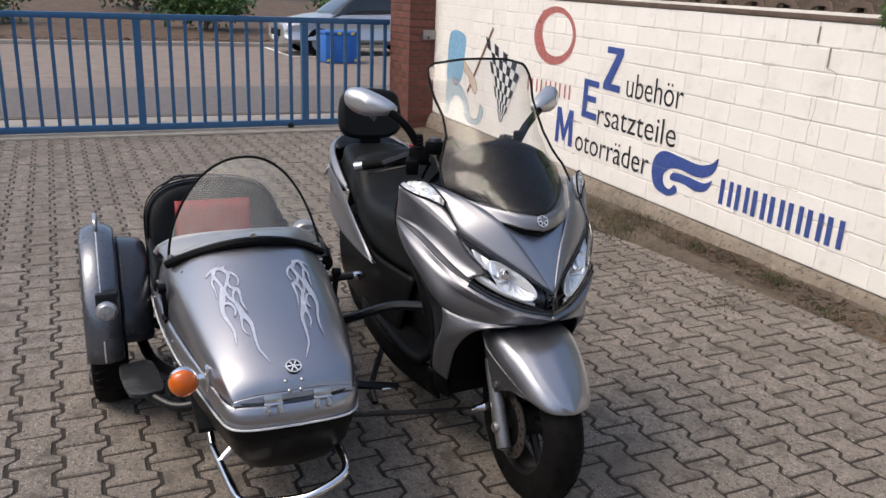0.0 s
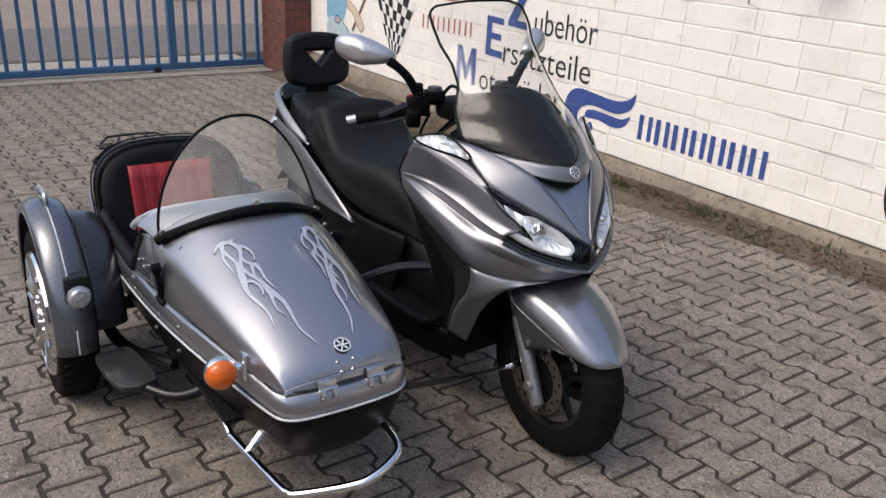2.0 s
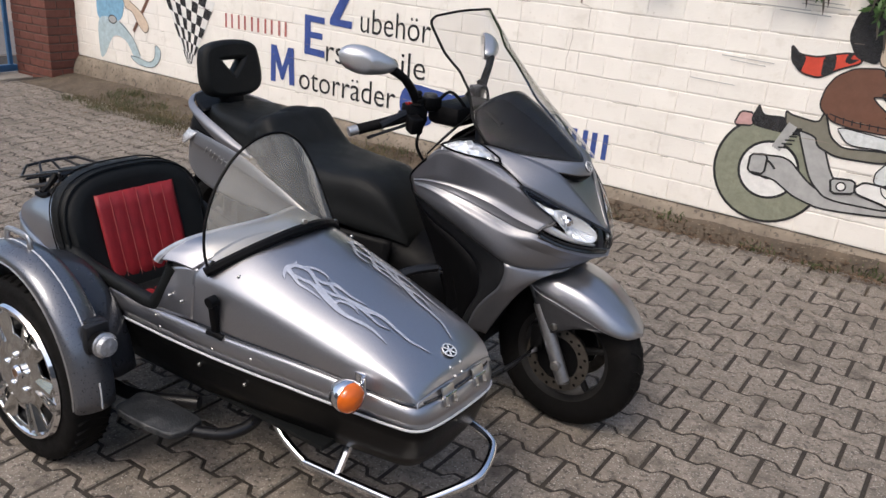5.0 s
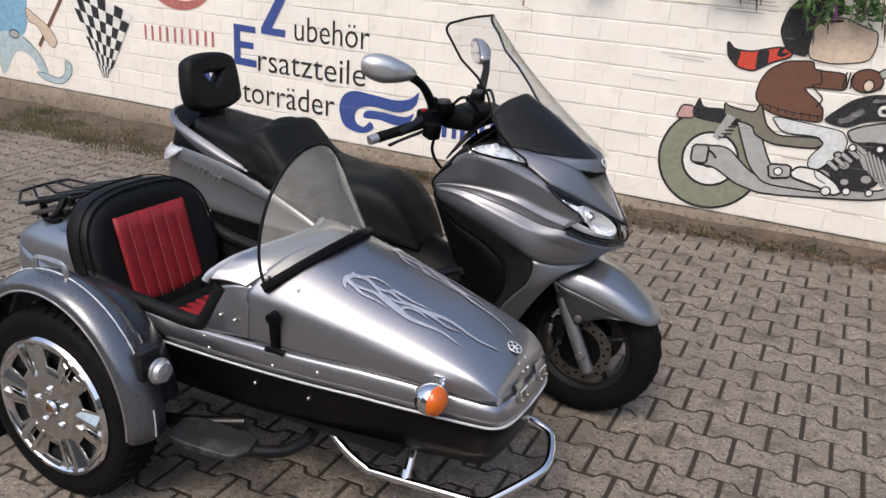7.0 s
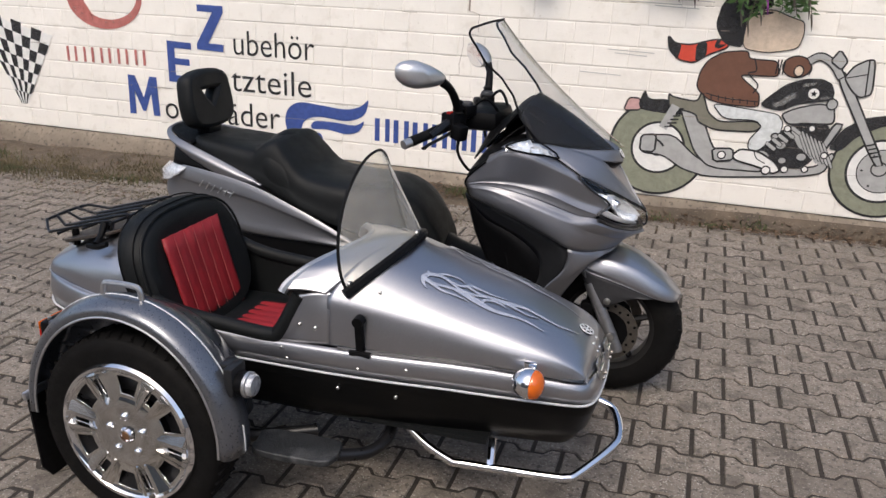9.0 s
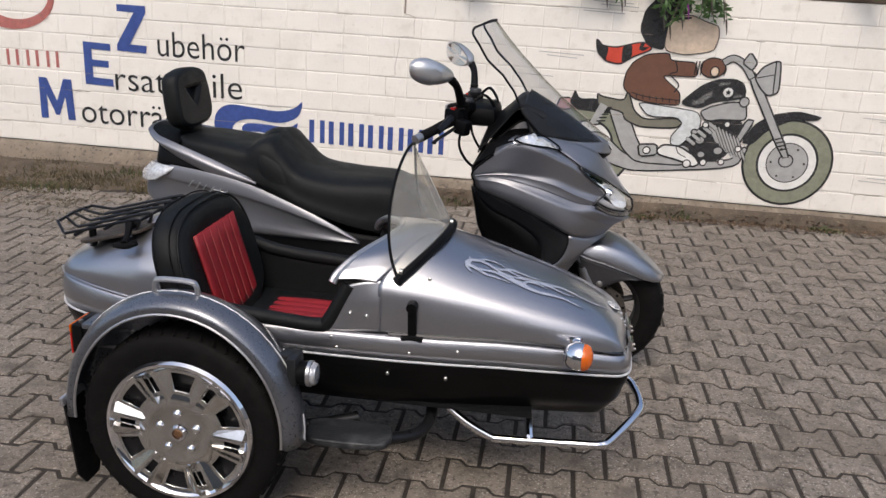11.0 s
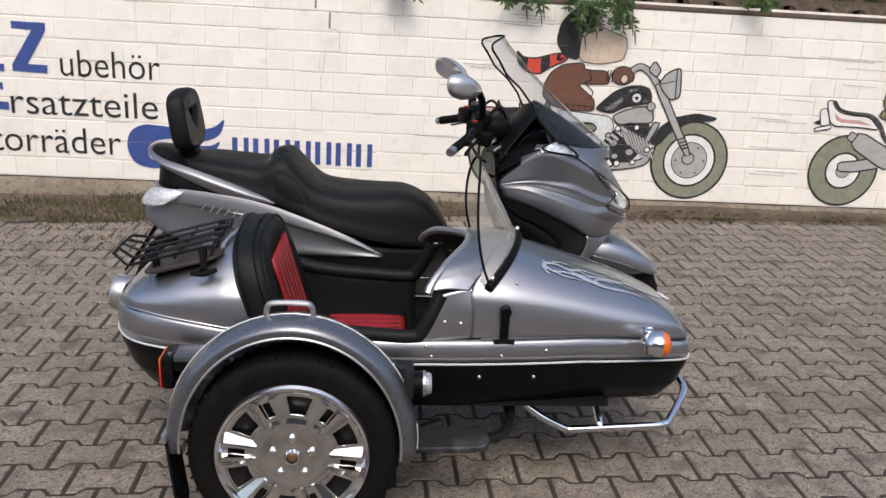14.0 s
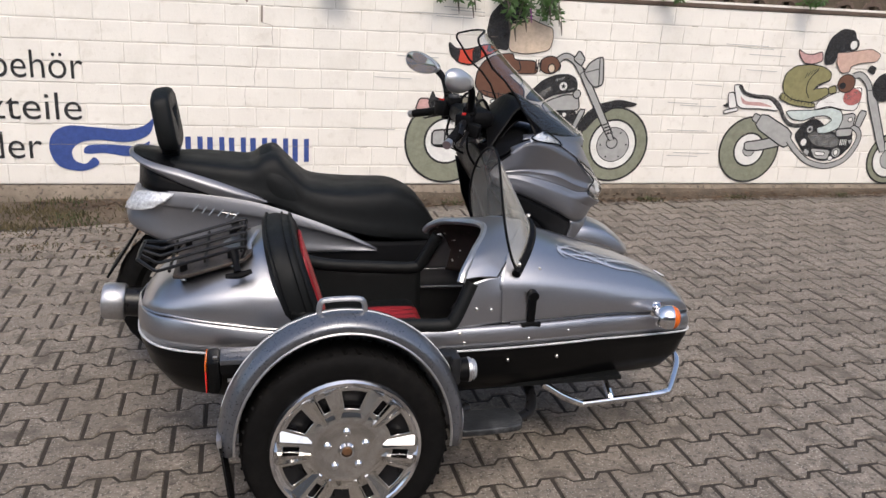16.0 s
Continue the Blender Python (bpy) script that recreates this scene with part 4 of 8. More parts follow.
stroke("fin", [(1.222, 0.418), (1.221, 0.373)], 0.007, P_WHITE, bike2)
stroke("fin", [(1.238, 0.418), (1.238, 0.373)], 0.007, P_WHITE, bike2)
stroke("fin", [(1.255, 0.418), (1.254, 0.373)], 0.007, P_WHITE, bike2)
stroke("fin", [(1.271, 0.417), (1.270, 0.373)], 0.007, P_WHITE, bike2)
hand("vane", [(1.279, 0.413), (1.329, 0.421), (1.308, 0.373)], P_GREY, bike2, line=0.007)
hand("tail_box", [(0.180, 0.769), (0.230, 0.777), (0.271, 0.665), (0.203, 0.652)], P_WHITE, bike2, line=0.008)
hand("tail_lamp", [(0.143, 0.677), (0.191, 0.698), (0.197, 0.661)], P_BLACK, bike2)
hand("tail_bar", [(0.163, 0.640), (0.276, 0.665), (0.285, 0.640), (0.167, 0.615)], P_WHITE, bike2, line=0.008)
hand("tail", [(0.217, 0.830), (0.273, 0.831), (0.320, 0.769), (0.414, 0.741), (0.546, 0.725), (0.639, 0.636), (0.477, 0.653), (0.273, 0.657)], P_WHITE, bike2, line=0.009)
hand("tail_stripe", [(0.281, 0.753), (0.340, 0.707), (0.468, 0.703), (0.580, 0.666), (0.473, 0.674), (0.315, 0.686)], P_PALEPINK, bike2)
stroke("seat", [(0.269, 0.827), (0.320, 0.769), (0.414, 0.745), (0.544, 0.733), (0.627, 0.674), (0.687, 0.581), (0.755, 0.533), (0.863, 0.533), (0.952, 0.585)], 0.032, P_BLACK, bike2)
hand("trousers", [(0.677, 0.641), (0.940, 0.645), (1.084, 0.667), (1.175, 0.641), (1.203, 0.580), (1.179, 0.502), (1.085, 0.467), (0.995, 0.467), (0.986, 0.511), (1.058, 0.528), (1.109, 0.572), (1.048, 0.602), (0.949, 0.598), (0.857, 0.563), (0.757, 0.572)], P_TROUSER2, bike2, line=0.008)
hand("tank", [(0.930, 0.645), (0.952, 0.709), (1.064, 0.765), (1.204, 0.809), (1.318, 0.818), (1.327, 0.733), (1.301, 0.641), (1.189, 0.646), (1.058, 0.676)], P_WHITE, bike2, line=0.007)
hand("tank_patch", ellipse(1.248, 0.745, 0.081, 0.064), P_FADED, bike2)
hand("jersey", [(0.622, 0.834), (0.635, 0.917), (0.706, 0.972), (0.824, 0.986), (0.948, 0.971), (1.026, 0.926), (1.027, 0.871), (0.926, 0.836), (0.899, 0.803), (1.014, 0.816), (1.043, 0.770), (0.950, 0.718), (0.856, 0.696), (0.730, 0.717), (0.648, 0.767)], P_OLIVE, bike2, line=0.008)
stroke("sleeve", [(0.909, 0.945), (0.849, 0.882), (0.831, 0.802), (0.868, 0.735)], 0.007, P_LINE, bike2)
stroke("sleeve", [(0.895, 0.798), (0.951, 0.837), (1.023, 0.867)], 0.009, P_LINE, bike2)
stroke("crease", [(0.805, 0.886), (0.821, 0.927)], 0.005, P_LINE, bike2)
stroke("crease", [(0.826, 0.898), (0.843, 0.936)], 0.005, P_LINE, bike2)
stroke("crease", [(0.848, 0.911), (0.866, 0.945)], 0.005, P_LINE, bike2)
stroke("crease", [(0.870, 0.924), (0.888, 0.953)], 0.005, P_LINE, bike2)
stroke("crease", [(0.892, 0.937), (0.911, 0.962)], 0.005, P_LINE, bike2)
hand("hem", [(0.607, 0.733), (0.632, 0.780), (0.729, 0.721), (0.930, 0.697), (0.927, 0.662), (0.737, 0.679)], P_OLIVE, bike2, line=0.008)
stroke("rib_knit", [(0.630, 0.763), (0.622, 0.729)], 0.005, P_LINE, bike2)
stroke("rib_knit", [(0.660, 0.756), (0.653, 0.723)], 0.005, P_LINE, bike2)
stroke("rib_knit", [(0.690, 0.749), (0.684, 0.717)], 0.005, P_LINE, bike2)
stroke("rib_knit", [(0.721, 0.742), (0.715, 0.711)], 0.005, P_LINE, bike2)
stroke("rib_knit", [(0.751, 0.735), (0.746, 0.704)], 0.005, P_LINE, bike2)
stroke("rib_knit", [(0.782, 0.728), (0.778, 0.698)], 0.005, P_LINE, bike2)
stroke("rib_knit", [(0.812, 0.721), (0.809, 0.692)], 0.005, P_LINE, bike2)
stroke("rib_knit", [(0.843, 0.714), (0.840, 0.686)], 0.005, P_LINE, bike2)
stroke("rib_knit", [(0.874, 0.707), (0.872, 0.679)], 0.005, P_LINE, bike2)
stroke("rib_knit", [(0.904, 0.699), (0.904, 0.673)], 0.005, P_LINE, bike2)
hand("cuff", [(1.019, 0.816), (1.080, 0.834), (1.101, 0.778), (1.034, 0.765)], P_OLIVE, bike2, line=0.008)
stroke("handlebar_edge", [(1.215, 0.898), (1.282, 0.912), (1.360, 0.853), (1.404, 0.772)], 0.055, P_LINE, bike2)
stroke("handlebar", [(1.215, 0.898), (1.282, 0.912), (1.360, 0.853), (1.404, 0.772)], 0.038, P_GREY, bike2)
hand("grip", [(1.330, 0.942), (1.355, 0.989), (1.415, 0.968), (1.398, 0.909)], P_BLACK, bike2)
hand("glove", ellipse(1.171, 0.847, 0.075, 0.068), P_BROWN, bike2, line=0.008)
hand("palm", ellipse(1.140, 0.830, 0.030, 0.025), P_LINE, bike2)
hand("scarf", [(0.706, 1.098), (0.761, 1.063), (0.834, 1.056), (0.911, 1.082), (0.930, 1.012), (0.848, 0.986), (0.774, 0.993), (0.727, 1.042)], P_PALEPINK, bike2, line=0.008)
hand("helmet", [(0.93, 1.06), (0.96, 1.18), (1.05, 1.25), (1.16, 1.24), (1.2, 1.14), (1.16, 1.09), (1.05, 1.07), (1.03, 0.99), (0.95, 0.98)], P_BLACK, bike2)
hand("rosy_shape", [(1.039, 1.076), (1.122, 1.077), (1.217, 1.091), (1.338, 1.106), (1.428, 1.065), (1.400, 1.010), (1.262, 1.000), (1.179, 0.974), (1.178, 0.932), (1.105, 0.922), (1.050, 0.997)], P_ROSE, bike2, line=0.006)
hand("goggle", ellipse(1.169, 1.132, 0.039, 0.041), P_WHITE, bike2, line=0.02)
hand("fork", [(1.353, 0.797), (1.439, 0.798), (1.658, 0.320), (1.586, 0.312)], P_GREY, bike2, line=0.01)
hand("headlamp", ellipse(1.52, 0.82, 0.11, 0.11), P_BLACK, bike2)

for z, x0, x1 in ((1.32, -2.0, -1.75), (1.3, -1.95, -1.72), (1.0, -2.3, -2.02), (0.98, -2.25, -2.06), (0.33, -0.2, 0.1), (0.31, -0.25, 0.0), (0.83, -0.1, 0.12), (1.05, 0.3, 0.6), (1.28, -2.2, -1.9), (1.26, -2.05, -1.8), (0.86, -2.45, -2.2), (0.7, -0.3, -0.05), (0.68, -0.2, 0.1), (1.12, 0.1, 0.45), (1.1, 0.2, 0.5), (0.5, -0.28, 0.05), (0.94, 0.3, 0.55), (0.52, -2.6, -2.3)):
    stroke("speed_line", [(x0, z), (x1, z - 0.012)], 0.0045, P_GREY, bike2 if x0 > -0.5 else bike, False)

cracks = mural("wall_cracks", "fine dark stepped cracks in the painted wall", "crack")
for x, z0, z1 in ((-3.265, 1.31, 1.395), (-3.175, 1.19, 1.292)):
    flat("weep_slot", [(x, z1), (x + 0.011, z1), (x + 0.009, z0), (x - 0.003, z0)], P_CRACK, cracks)
stroke("crack", [(-3.17, 1.187), (-3.14, 1.182), (-3.105, 1.17), (-3.11, 1.12), (-3.105, 1.06)], 0.0025, P_CRACK, cracks, False)
stroke("crack", [(-3.105, 1.045), (-3.16, 1.048), (-3.205, 1.04), (-3.2, 0.985), (-3.21, 0.93)], 0.002, P_CRACK, cracks, False)
stroke("crack", [(-3.21, 0.925), (-3.225, 0.86), (-3.22, 0.8)], 0.0025, P_CRACK, cracks, False)
stroke("crack", [(-3.22, 0.795), (-3.28, 0.79), (-3.285, 0.73), (-3.28, 0.67)], 0.002, P_CRACK, cracks, False)
rng = random.Random(77)
for _ in range(150):
    x, row = rng.uniform(-7.5, 3.2), rng.randrange(1, 10)
    z = 0.125 + row * HIGH / 10 - 0.0183 * (x + 2.0)
    n = rng.randrange(2, 5)
    stroke("joint_gap", [(x + 0.05 * k, z - 0.0009 * k + rng.uniform(-0.002, 0.002)) for k in range(n)], rng.uniform(0.001, 0.0032), P_CRACK, cracks, False)

# ---------------------------------------------------------------- sidecar
RIG = pose(-3.03, 0, 0, 0, 0, -0.6)
SIDE = RIG @ pose(0, 0.482, 0)          # x ahead, y to its left, middle of the sidecar body
sidecar = thing("sidecar", SIDE, "silver-grey single-seat sidecar with flame decals beside the scooter", "sidecar")

# plan of the body at the white trim: half width along x
PLAN = [(-0.57, 0.0), (-0.553, 0.1), (-0.503, 0.185), (-0.412, 0.236), (-0.25, 0.268), (0.0, 0.284), (0.3, 0.284), (0.55, 0.272), (0.8, 0.243), (1.0, 0.204), (1.09, 0.184), (1.135, 0.168), (1.158, 0.138), (1.167, 0.085), (1.17, 0.0)]
ring_r = spline([(x, -w, 0) for x, w in PLAN], 4)


def half(x):
    xs, ws = ring_r[:, 0], -ring_r[:, 1]
    return float(np.interp(x, xs, ws))


def trim_z(x):
    return float(np.interp(x, [-0.6, -0.3, 0.1, 0.8, 1.17], [0.468, 0.458, 0.438, 0.429, 0.404]))


def slim(shape):
    """The side towards the scooter is a little slimmer from the cockpit back."""
    return [(x, y * (1 - 0.075 * max(0.0, min(1.0, (1.1 - x) / 0.6))) if y > 0 else y, z) for x, y, z in shape[0]], shape[1]


def hull(levels):
    """Rings of the body's plan, drawn in and lifted level by level: (height above trim, inset, nose shift)."""
    rows = []
    for dz, inset, nose, tail in levels:
        row = []
        for s in (1, -1):
            seq = ring_r if s > 0 else ring_r[::-1]
            for p in seq[:-1]:
                x, w = p[0], -p[1]
                k = max(0.0, (x - 0.6) / 0.63) ** 2
                q = max(0.0, (-x - 0.1) / 0.49) ** 2
                row.append((x - nose * k + tail * q, -s * max(0.0, w - inset * min(1, w / 0.1)), trim_z(x) + dz(x)))
        rows.append(row)
    return rows


# black tub below the trim
tub_rows = hull([(lambda x: -0.008, 0.004, 0.0, 0.0), (lambda x: -0.03, 0.006, 0.004, 0.002), (lambda x: -0.04, 0.012, 0.008, 0.006), (lambda x: -0.09, 0.022, 0.025, 0.02),
                 (lambda x: -0.15 - 0.01 * max(0, 1 - abs(x)), 0.055, 0.07, 0.06), (lambda x: -0.175 - 0.012 * max(0, 1 - abs(x)), 0.1, 0.12, 0.1), (lambda x: -0.18 - 0.014 * max(0, 1 - abs(x)), 0.26, 0.2, 0.2)])
tub_v, tub_f = skin(tub_rows, True, False)
tub_f.append(tuple(range(len(tub_v) - len(tub_rows[-1]), len(tub_v))))
part("tub", slim((tub_v, tub_f)), M_TUB, sidecar, "black lower tub")
trim_pts = [(p[0], p[1] * 1.004, trim_z(p[0])) for p in ring_r] + [(p[0], -p[1] * 1.004, trim_z(p[0])) for p in ring_r[::-1][1:-1]]
part("trim", slim(tube(trim_pts, 0.0034, 8, 1, True, False)), M_STRIPE, sidecar, "thin white trim strip round the body")

# silver band from trim to crease
def crease(x):
    return float(np.interp(x, [-0.6, -0.45, -0.2, 0.3, 0.9, 1.17], [0.088, 0.099, 0.078, 0.072, 0.074, 0.062]))


band = hull([(lambda x: 0.004, 0.002, 0.0, 0.0), (lambda x: crease(x) * 0.45, -0.004, 0.002, 0.0), (lambda x: crease(x) * 0.85, 0.0, 0.012, 0.006), (lambda x: crease(x), 0.009, 0.022, 0.012)])
part("lower_band", slim(skin(band, True)), M_SILVER, sidecar, "silver band above the trim", thick=0.004)

# hood: sections from cockpit edge to nose; (half width at foot, shoulder, top height)
def hood_section(x, foot_z, w, zs, ws, zt, lean=0.0):
    return [(x, -w, foot_z), (x, -w * 0.975, foot_z + (zs - foot_z) * 0.55), (x, -ws, zs), (x + lean * 0.5, -ws * 0.6, zs + (zt - zs) * 0.8), (x + lean, 0.0, zt),
            (x + lean * 0.5, ws * 0.6, zs + (zt - zs) * 0.8), (x, ws, zs), (x, w * 0.975, foot_z + (zs - foot_z) * 0.55), (x, w, foot_z)]


HOOD = [(0.47, 0.508, 0.265, 0.65, 0.238, 0.742, 0.12), (0.6, 0.506, 0.259, 0.64, 0.229, 0.712, 0.06), (0.78, 0.504, 0.237, 0.609, 0.206, 0.662, 0.02), (0.94, 0.496, 0.212, 0.575, 0.18, 0.614, 0.01),
        (1.05, 0.483, 0.19, 0.541, 0.167, 0.567, 0.01), (1.1, 0.475, 0.176, 0.518, 0.158, 0.538, 0.008), (1.126, 0.47, 0.166, 0.497, 0.15, 0.515, 0.008), (1.138, 0.468, 0.158, 0.48, 0.145, 0.49, 0.008)]
hood = part("hood", slim(patch([hood_section(*h) for h in HOOD], 6, 5)), M_SILVER, sidecar, "silver front hood", thick=0.004)
# closing lip of the hood at the nose
part("hood_nose", patch([hood_section(*HOOD[-1]), [(1.152 - 1.0 * abs(y) ** 2, y * 1.58, z - 0.013) for y, z in ((-0.1, 0.478), (-0.098, 0.479), (-0.075, 0.48), (-0.04, 0.481), (0, 0.482), (0.04, 0.481), (0.075, 0.48), (0.098, 0.479), (0.1, 0.478))]], 4, 5), M_SILVER, hood, thick=0.003)
part("seam", tube([(x, -half(x) * 0.985 + 0.006, crease(x) + trim_z(x) + 0.002) for x in np.linspace(0.5, 1.13, 12)] + [(1.149, -0.08, 0.466), (1.154, 0.0, 0.466), (1.149, 0.08, 0.466)] + [(x, half(x) * 0.985 - 0.006, crease(x) + trim_z(x) + 0.002) for x in np.linspace(1.13, 0.5, 12)], 0.0045, 6, 2), M_GLOSS, hood, "dark seam under the hood")

# cowl round the cockpit front: side cheeks and the lip that runs over the knees
for s, nm in ((-1, "cowl_cheek"), (1, "cowl_cheek")):
    rows = [[(0.325, s * 0.278, 0.505), (0.36, s * 0.27, 0.57), (0.385, s * 0.256, 0.635)], [(0.4, s * 0.272, 0.507), (0.42, s * 0.265, 0.585), (0.425, s * 0.252, 0.645)], [(0.475, s * 0.265, 0.508), (0.475, s * 0.259, 0.59), (0.475, s * 0.239, 0.65)]]
    part(nm, slim(patch(rows, 5, 5)), M_SILVER, sidecar, "silver cockpit cheek", thick=0.004)
COWL_FRONT = [(0.462, -0.248, 0.645), (0.505, -0.2, 0.684), (0.555, -0.125, 0.718), (0.606, 0.0, 0.744)]
COWL_REAR = [(0.345, -0.27, 0.65), (0.358, -0.25, 0.674), (0.4, -0.185, 0.707), (0.48, 0.0, 0.736)]
arched = lambda r: r + [(x, -y, z) for x, y, z in r[-2::-1]]
cowl_rows = [arched(COWL_FRONT), arched([(a[0] * 0.5 + b[0] * 0.5, a[1] * 0.5 + b[1] * 0.5, a[2] * 0.5 + b[2] * 0.5 + 0.006) for a, b in zip(COWL_FRONT, COWL_REAR)]), arched(COWL_REAR)]
part("cowl", slim(patch(cowl_rows, 5, 8)), M_SILVER, sidecar, "pale cowl lip in front of the seat", thick=0.006)
part("cowl_edge", slim(tube([(x, y, z - 0.008) for x, y, z in cowl_rows[2]], 0.012, 8, 6)), M_ALU, sidecar)
part("cowl_lining", patch([[(x + 0.012, y * 0.95, z - 0.02) for x, y, z in cowl_rows[2]], arched([(0.43, -0.245, 0.58), (0.46, -0.215, 0.61), (0.52, -0.15, 0.64), (0.58, 0.0, 0.67)]), arched([(0.42, -0.25, 0.5), (0.46, -0.22, 0.5), (0.54, -0.15, 0.5), (0.6, 0.0, 0.5)])], 5, 6), M_LINING, sidecar, "dark brown lining with flaked pale paint", thick=0.003)

# rear body: sections from behind the seat to the tail
REAR = [(-0.13, 0.528, 0.274, 0.642, 0.243, 0.742, 0.0), (-0.2, 0.53, 0.271, 0.642, 0.239, 0.732, 0.0), (-0.25, 0.536, 0.264, 0.642, 0.23, 0.722, 0.02), (-0.36, 0.552, 0.242, 0.63, 0.208, 0.681, 0.0), (-0.46, 0.561, 0.208, 0.606, 0.177, 0.633, 0.0), (-0.5, 0.559, 0.178, 0.594, 0.15, 0.611, 0.0), (-0.525, 0.556, 0.145, 0.577, 0.125, 0.585, 0.0), (-0.54, 0.554, 0.11, 0.564, 0.09, 0.567, 0.0), (-0.547, 0.552, 0.08, 0.557, 0.066, 0.559, 0.0)]
part("rear_deck", slim(patch([hood_section(*h) for h in REAR], 6, 5)), M_SILVER, sidecar, "silver rounded rear deck", thick=0.004)
part("rear_crease", tube([(x, -half(x) * 1.0 + 0.004, crease(x) + trim_z(x) + 0.001) for x in np.linspace(-0.1, -0.54, 12)], 0.003, 6, 2, flat=0.7), M_SILVER, sidecar)

# cockpit: padded rims, floor, seat
for s in (-1, 0.935):
    part("rim_pad", tube([(-0.13, s * 0.258, 0.578), (0.0, s * 0.264, 0.536), (0.2, s * 0.266, 0.517), (0.305, s * 0.266, 0.512), (0.335, s * 0.264, 0.532), (0.385, s * 0.246, 0.632)], 0.021, 10, 6), M_VINYL, sidecar, "black padded cockpit edge")
    part("inner_wall", patch([[(-0.15, s * 0.262, 0.57), (0.1, s * 0.265, 0.515), (0.33, s * 0.265, 0.51)], [(-0.15, s * 0.255, 0.4), (0.1, s * 0.258, 0.38), (0.33, s * 0.255, 0.37)], [(-0.15, s * 0.22, 0.3), (0.1, s * 0.23, 0.29), (0.33, s * 0.22, 0.28)]], 4, 6), M_VINYL, sidecar, "black lined cockpit wall", thick=0.006)
part("cockpit_floor", box(-0.18, 0.9, -0.22, 0.22, 0.272, 0.285), M_VINYL, sidecar, "dark cockpit floor")
part("dash_inner", patch([[(0.5, -0.21, 0.65), (0.56, 0, 0.71), (0.5, 0.21, 0.65)], [(0.62, -0.2, 0.5), (0.66, 0, 0.52), (0.62, 0.2, 0.5)], [(0.66, -0.18, 0.3), (0.68, 0, 0.3), (0.66, 0.18, 0.3)]], 5, 5), M_BLACK, sidecar, "dark inside of the nose", thick=0.004)

seat = part("seat", chamfer_box(-0.15, 0.3, -0.215, 0.215, 0.3, 0.42, 0.03), M_VINYL, sidecar, "black vinyl seat cushion with a red panel")
ribs = [[(x, 0.125 * u, 0.411 + lift + 0.0022 * abs(math.sin(math.pi * 3.5 * (u + 1)))) for u in np.linspace(-1, 1, 43)] for x, lift in ((0.03, 0.003), (0.055, 0.008), (0.16, 0.011), (0.272, 0.008), (0.292, 0.0))]
part("seat_panel", skin(ribs), M_RED, seat, "ribbed red vinyl panel", thick=0.012)


def squircle(w, h, n, e=3.2):
    out = []
    for i in range(n):
        a = 2 * math.pi * i / n
        c, s = math.cos(a), math.sin(a)
        out.append((w * abs(c) ** (2 / e) * (1 if c > 0 else -1), h * abs(s) ** (2 / e) * (1 if s > 0 else -1)))
    return out


rows = []
for off, sc in ((-0.072, 0.84), (-0.069, 0.94), (-0.055, 1.02), (-0.015, 1.055), (0.035, 1.03), (0.056, 0.95), (0.056, 0.82), (0.044, 0.6), (0.04, 0.2)):
    row = []
    for a, b in squircle(0.236, 0.2, 44, 2.9):
        v = (b * sc) / 0.4 + 0.5
        z = 0.41 + 0.352 * v
        row.append((-0.055 - 0.1 * v + off * (1 - 0.25 * max(0, v)), a * sc - 0.03, z))
    rows.append(row)
backrest = part("backrest", skin(rows, True, True), M_VINYL, sidecar, "thick black padded seat back")
rib = []
lean_x = lambda z: -0.029 - 0.29 * (z - 0.49)
for v in np.linspace(0.0, 1.0, 7):
    zz = 0.425 + 0.278 * v
    rib.append([(lean_x(zz) + (0.004 if k % 4 else 0.0), 0.14 * u - 0.031, zz) for k, u in enumerate(np.linspace(-1, 1, 25))])
red_panel = part("red_panel", skin(rib), M_RED, backrest, "ribbed red vinyl panel", thick=0.008)
for k in range(1, 6):
    u = -1 + k / 3.0
    part("stitch", tube([(lean_x(z) + 0.004, 0.14 * u - 0.031, z) for z in (0.435, 0.57, 0.7)], 0.0009, 5, 4), M_THREAD, red_panel)
for off in (0.012, -0.035):
    part("seam", tube([(-0.055 - 0.1 * ((b * 1.05) / 0.4 + 0.5) + off, a * 1.062 - 0.03, 0.41 + 0.352 * ((b * 1.062) / 0.4 + 0.5)) for a, b in squircle(0.236, 0.2, 44, 2.9)], 0.0022, 6, 1, True), M_BLACK, backrest)
part("seam_piping", tube([(-0.02 - 0.1 * ((b * 1.04) / 0.4 + 0.5), a * 1.04 - 0.03, 0.41 + 0.352 * ((b * 1.04) / 0.4 + 0.5)) for a, b in squircle(0.236, 0.2, 44, 2.9)], 0.004, 6, 1, True), M_VINYL, backrest)

# windscreen with rubber foot and rim
def screen_pt(u, t):
    """u: -1..1 across, t: 0 foot .. 1 top of the arch."""
    foot = np.array((0.625 - 0.105 * u * u, 0.245 * u if u < 0 else 0.23 * u, 0.742 - 0.085 * u * u))
    lean = np.array((-0.125, 0.0, 0.235))
    return foot + lean * t


arch = lambda u: (max(0.0, 1 - abs(u) ** 2.3)) ** 0.55
screen = part("windscreen", skin([[tuple(screen_pt(u, t * arch(u))) for t in np.linspace(0, 1, 10)] for u in np.linspace(-0.985, 0.985, 49)]), M_SHEET_WARM, sidecar, "clear slightly yellowed arched windscreen")
screen.visible_shadow = False
part("windscreen_rim", tube([tuple(screen_pt(u, arch(u))) for u in np.concatenate([np.linspace(-1, -0.9, 8), np.linspace(-0.88, 0.88, 34), np.linspace(0.9, 1, 8)])], 0.0042, 6, 1, False, False), M_BLACK, screen, "black rubber rim")
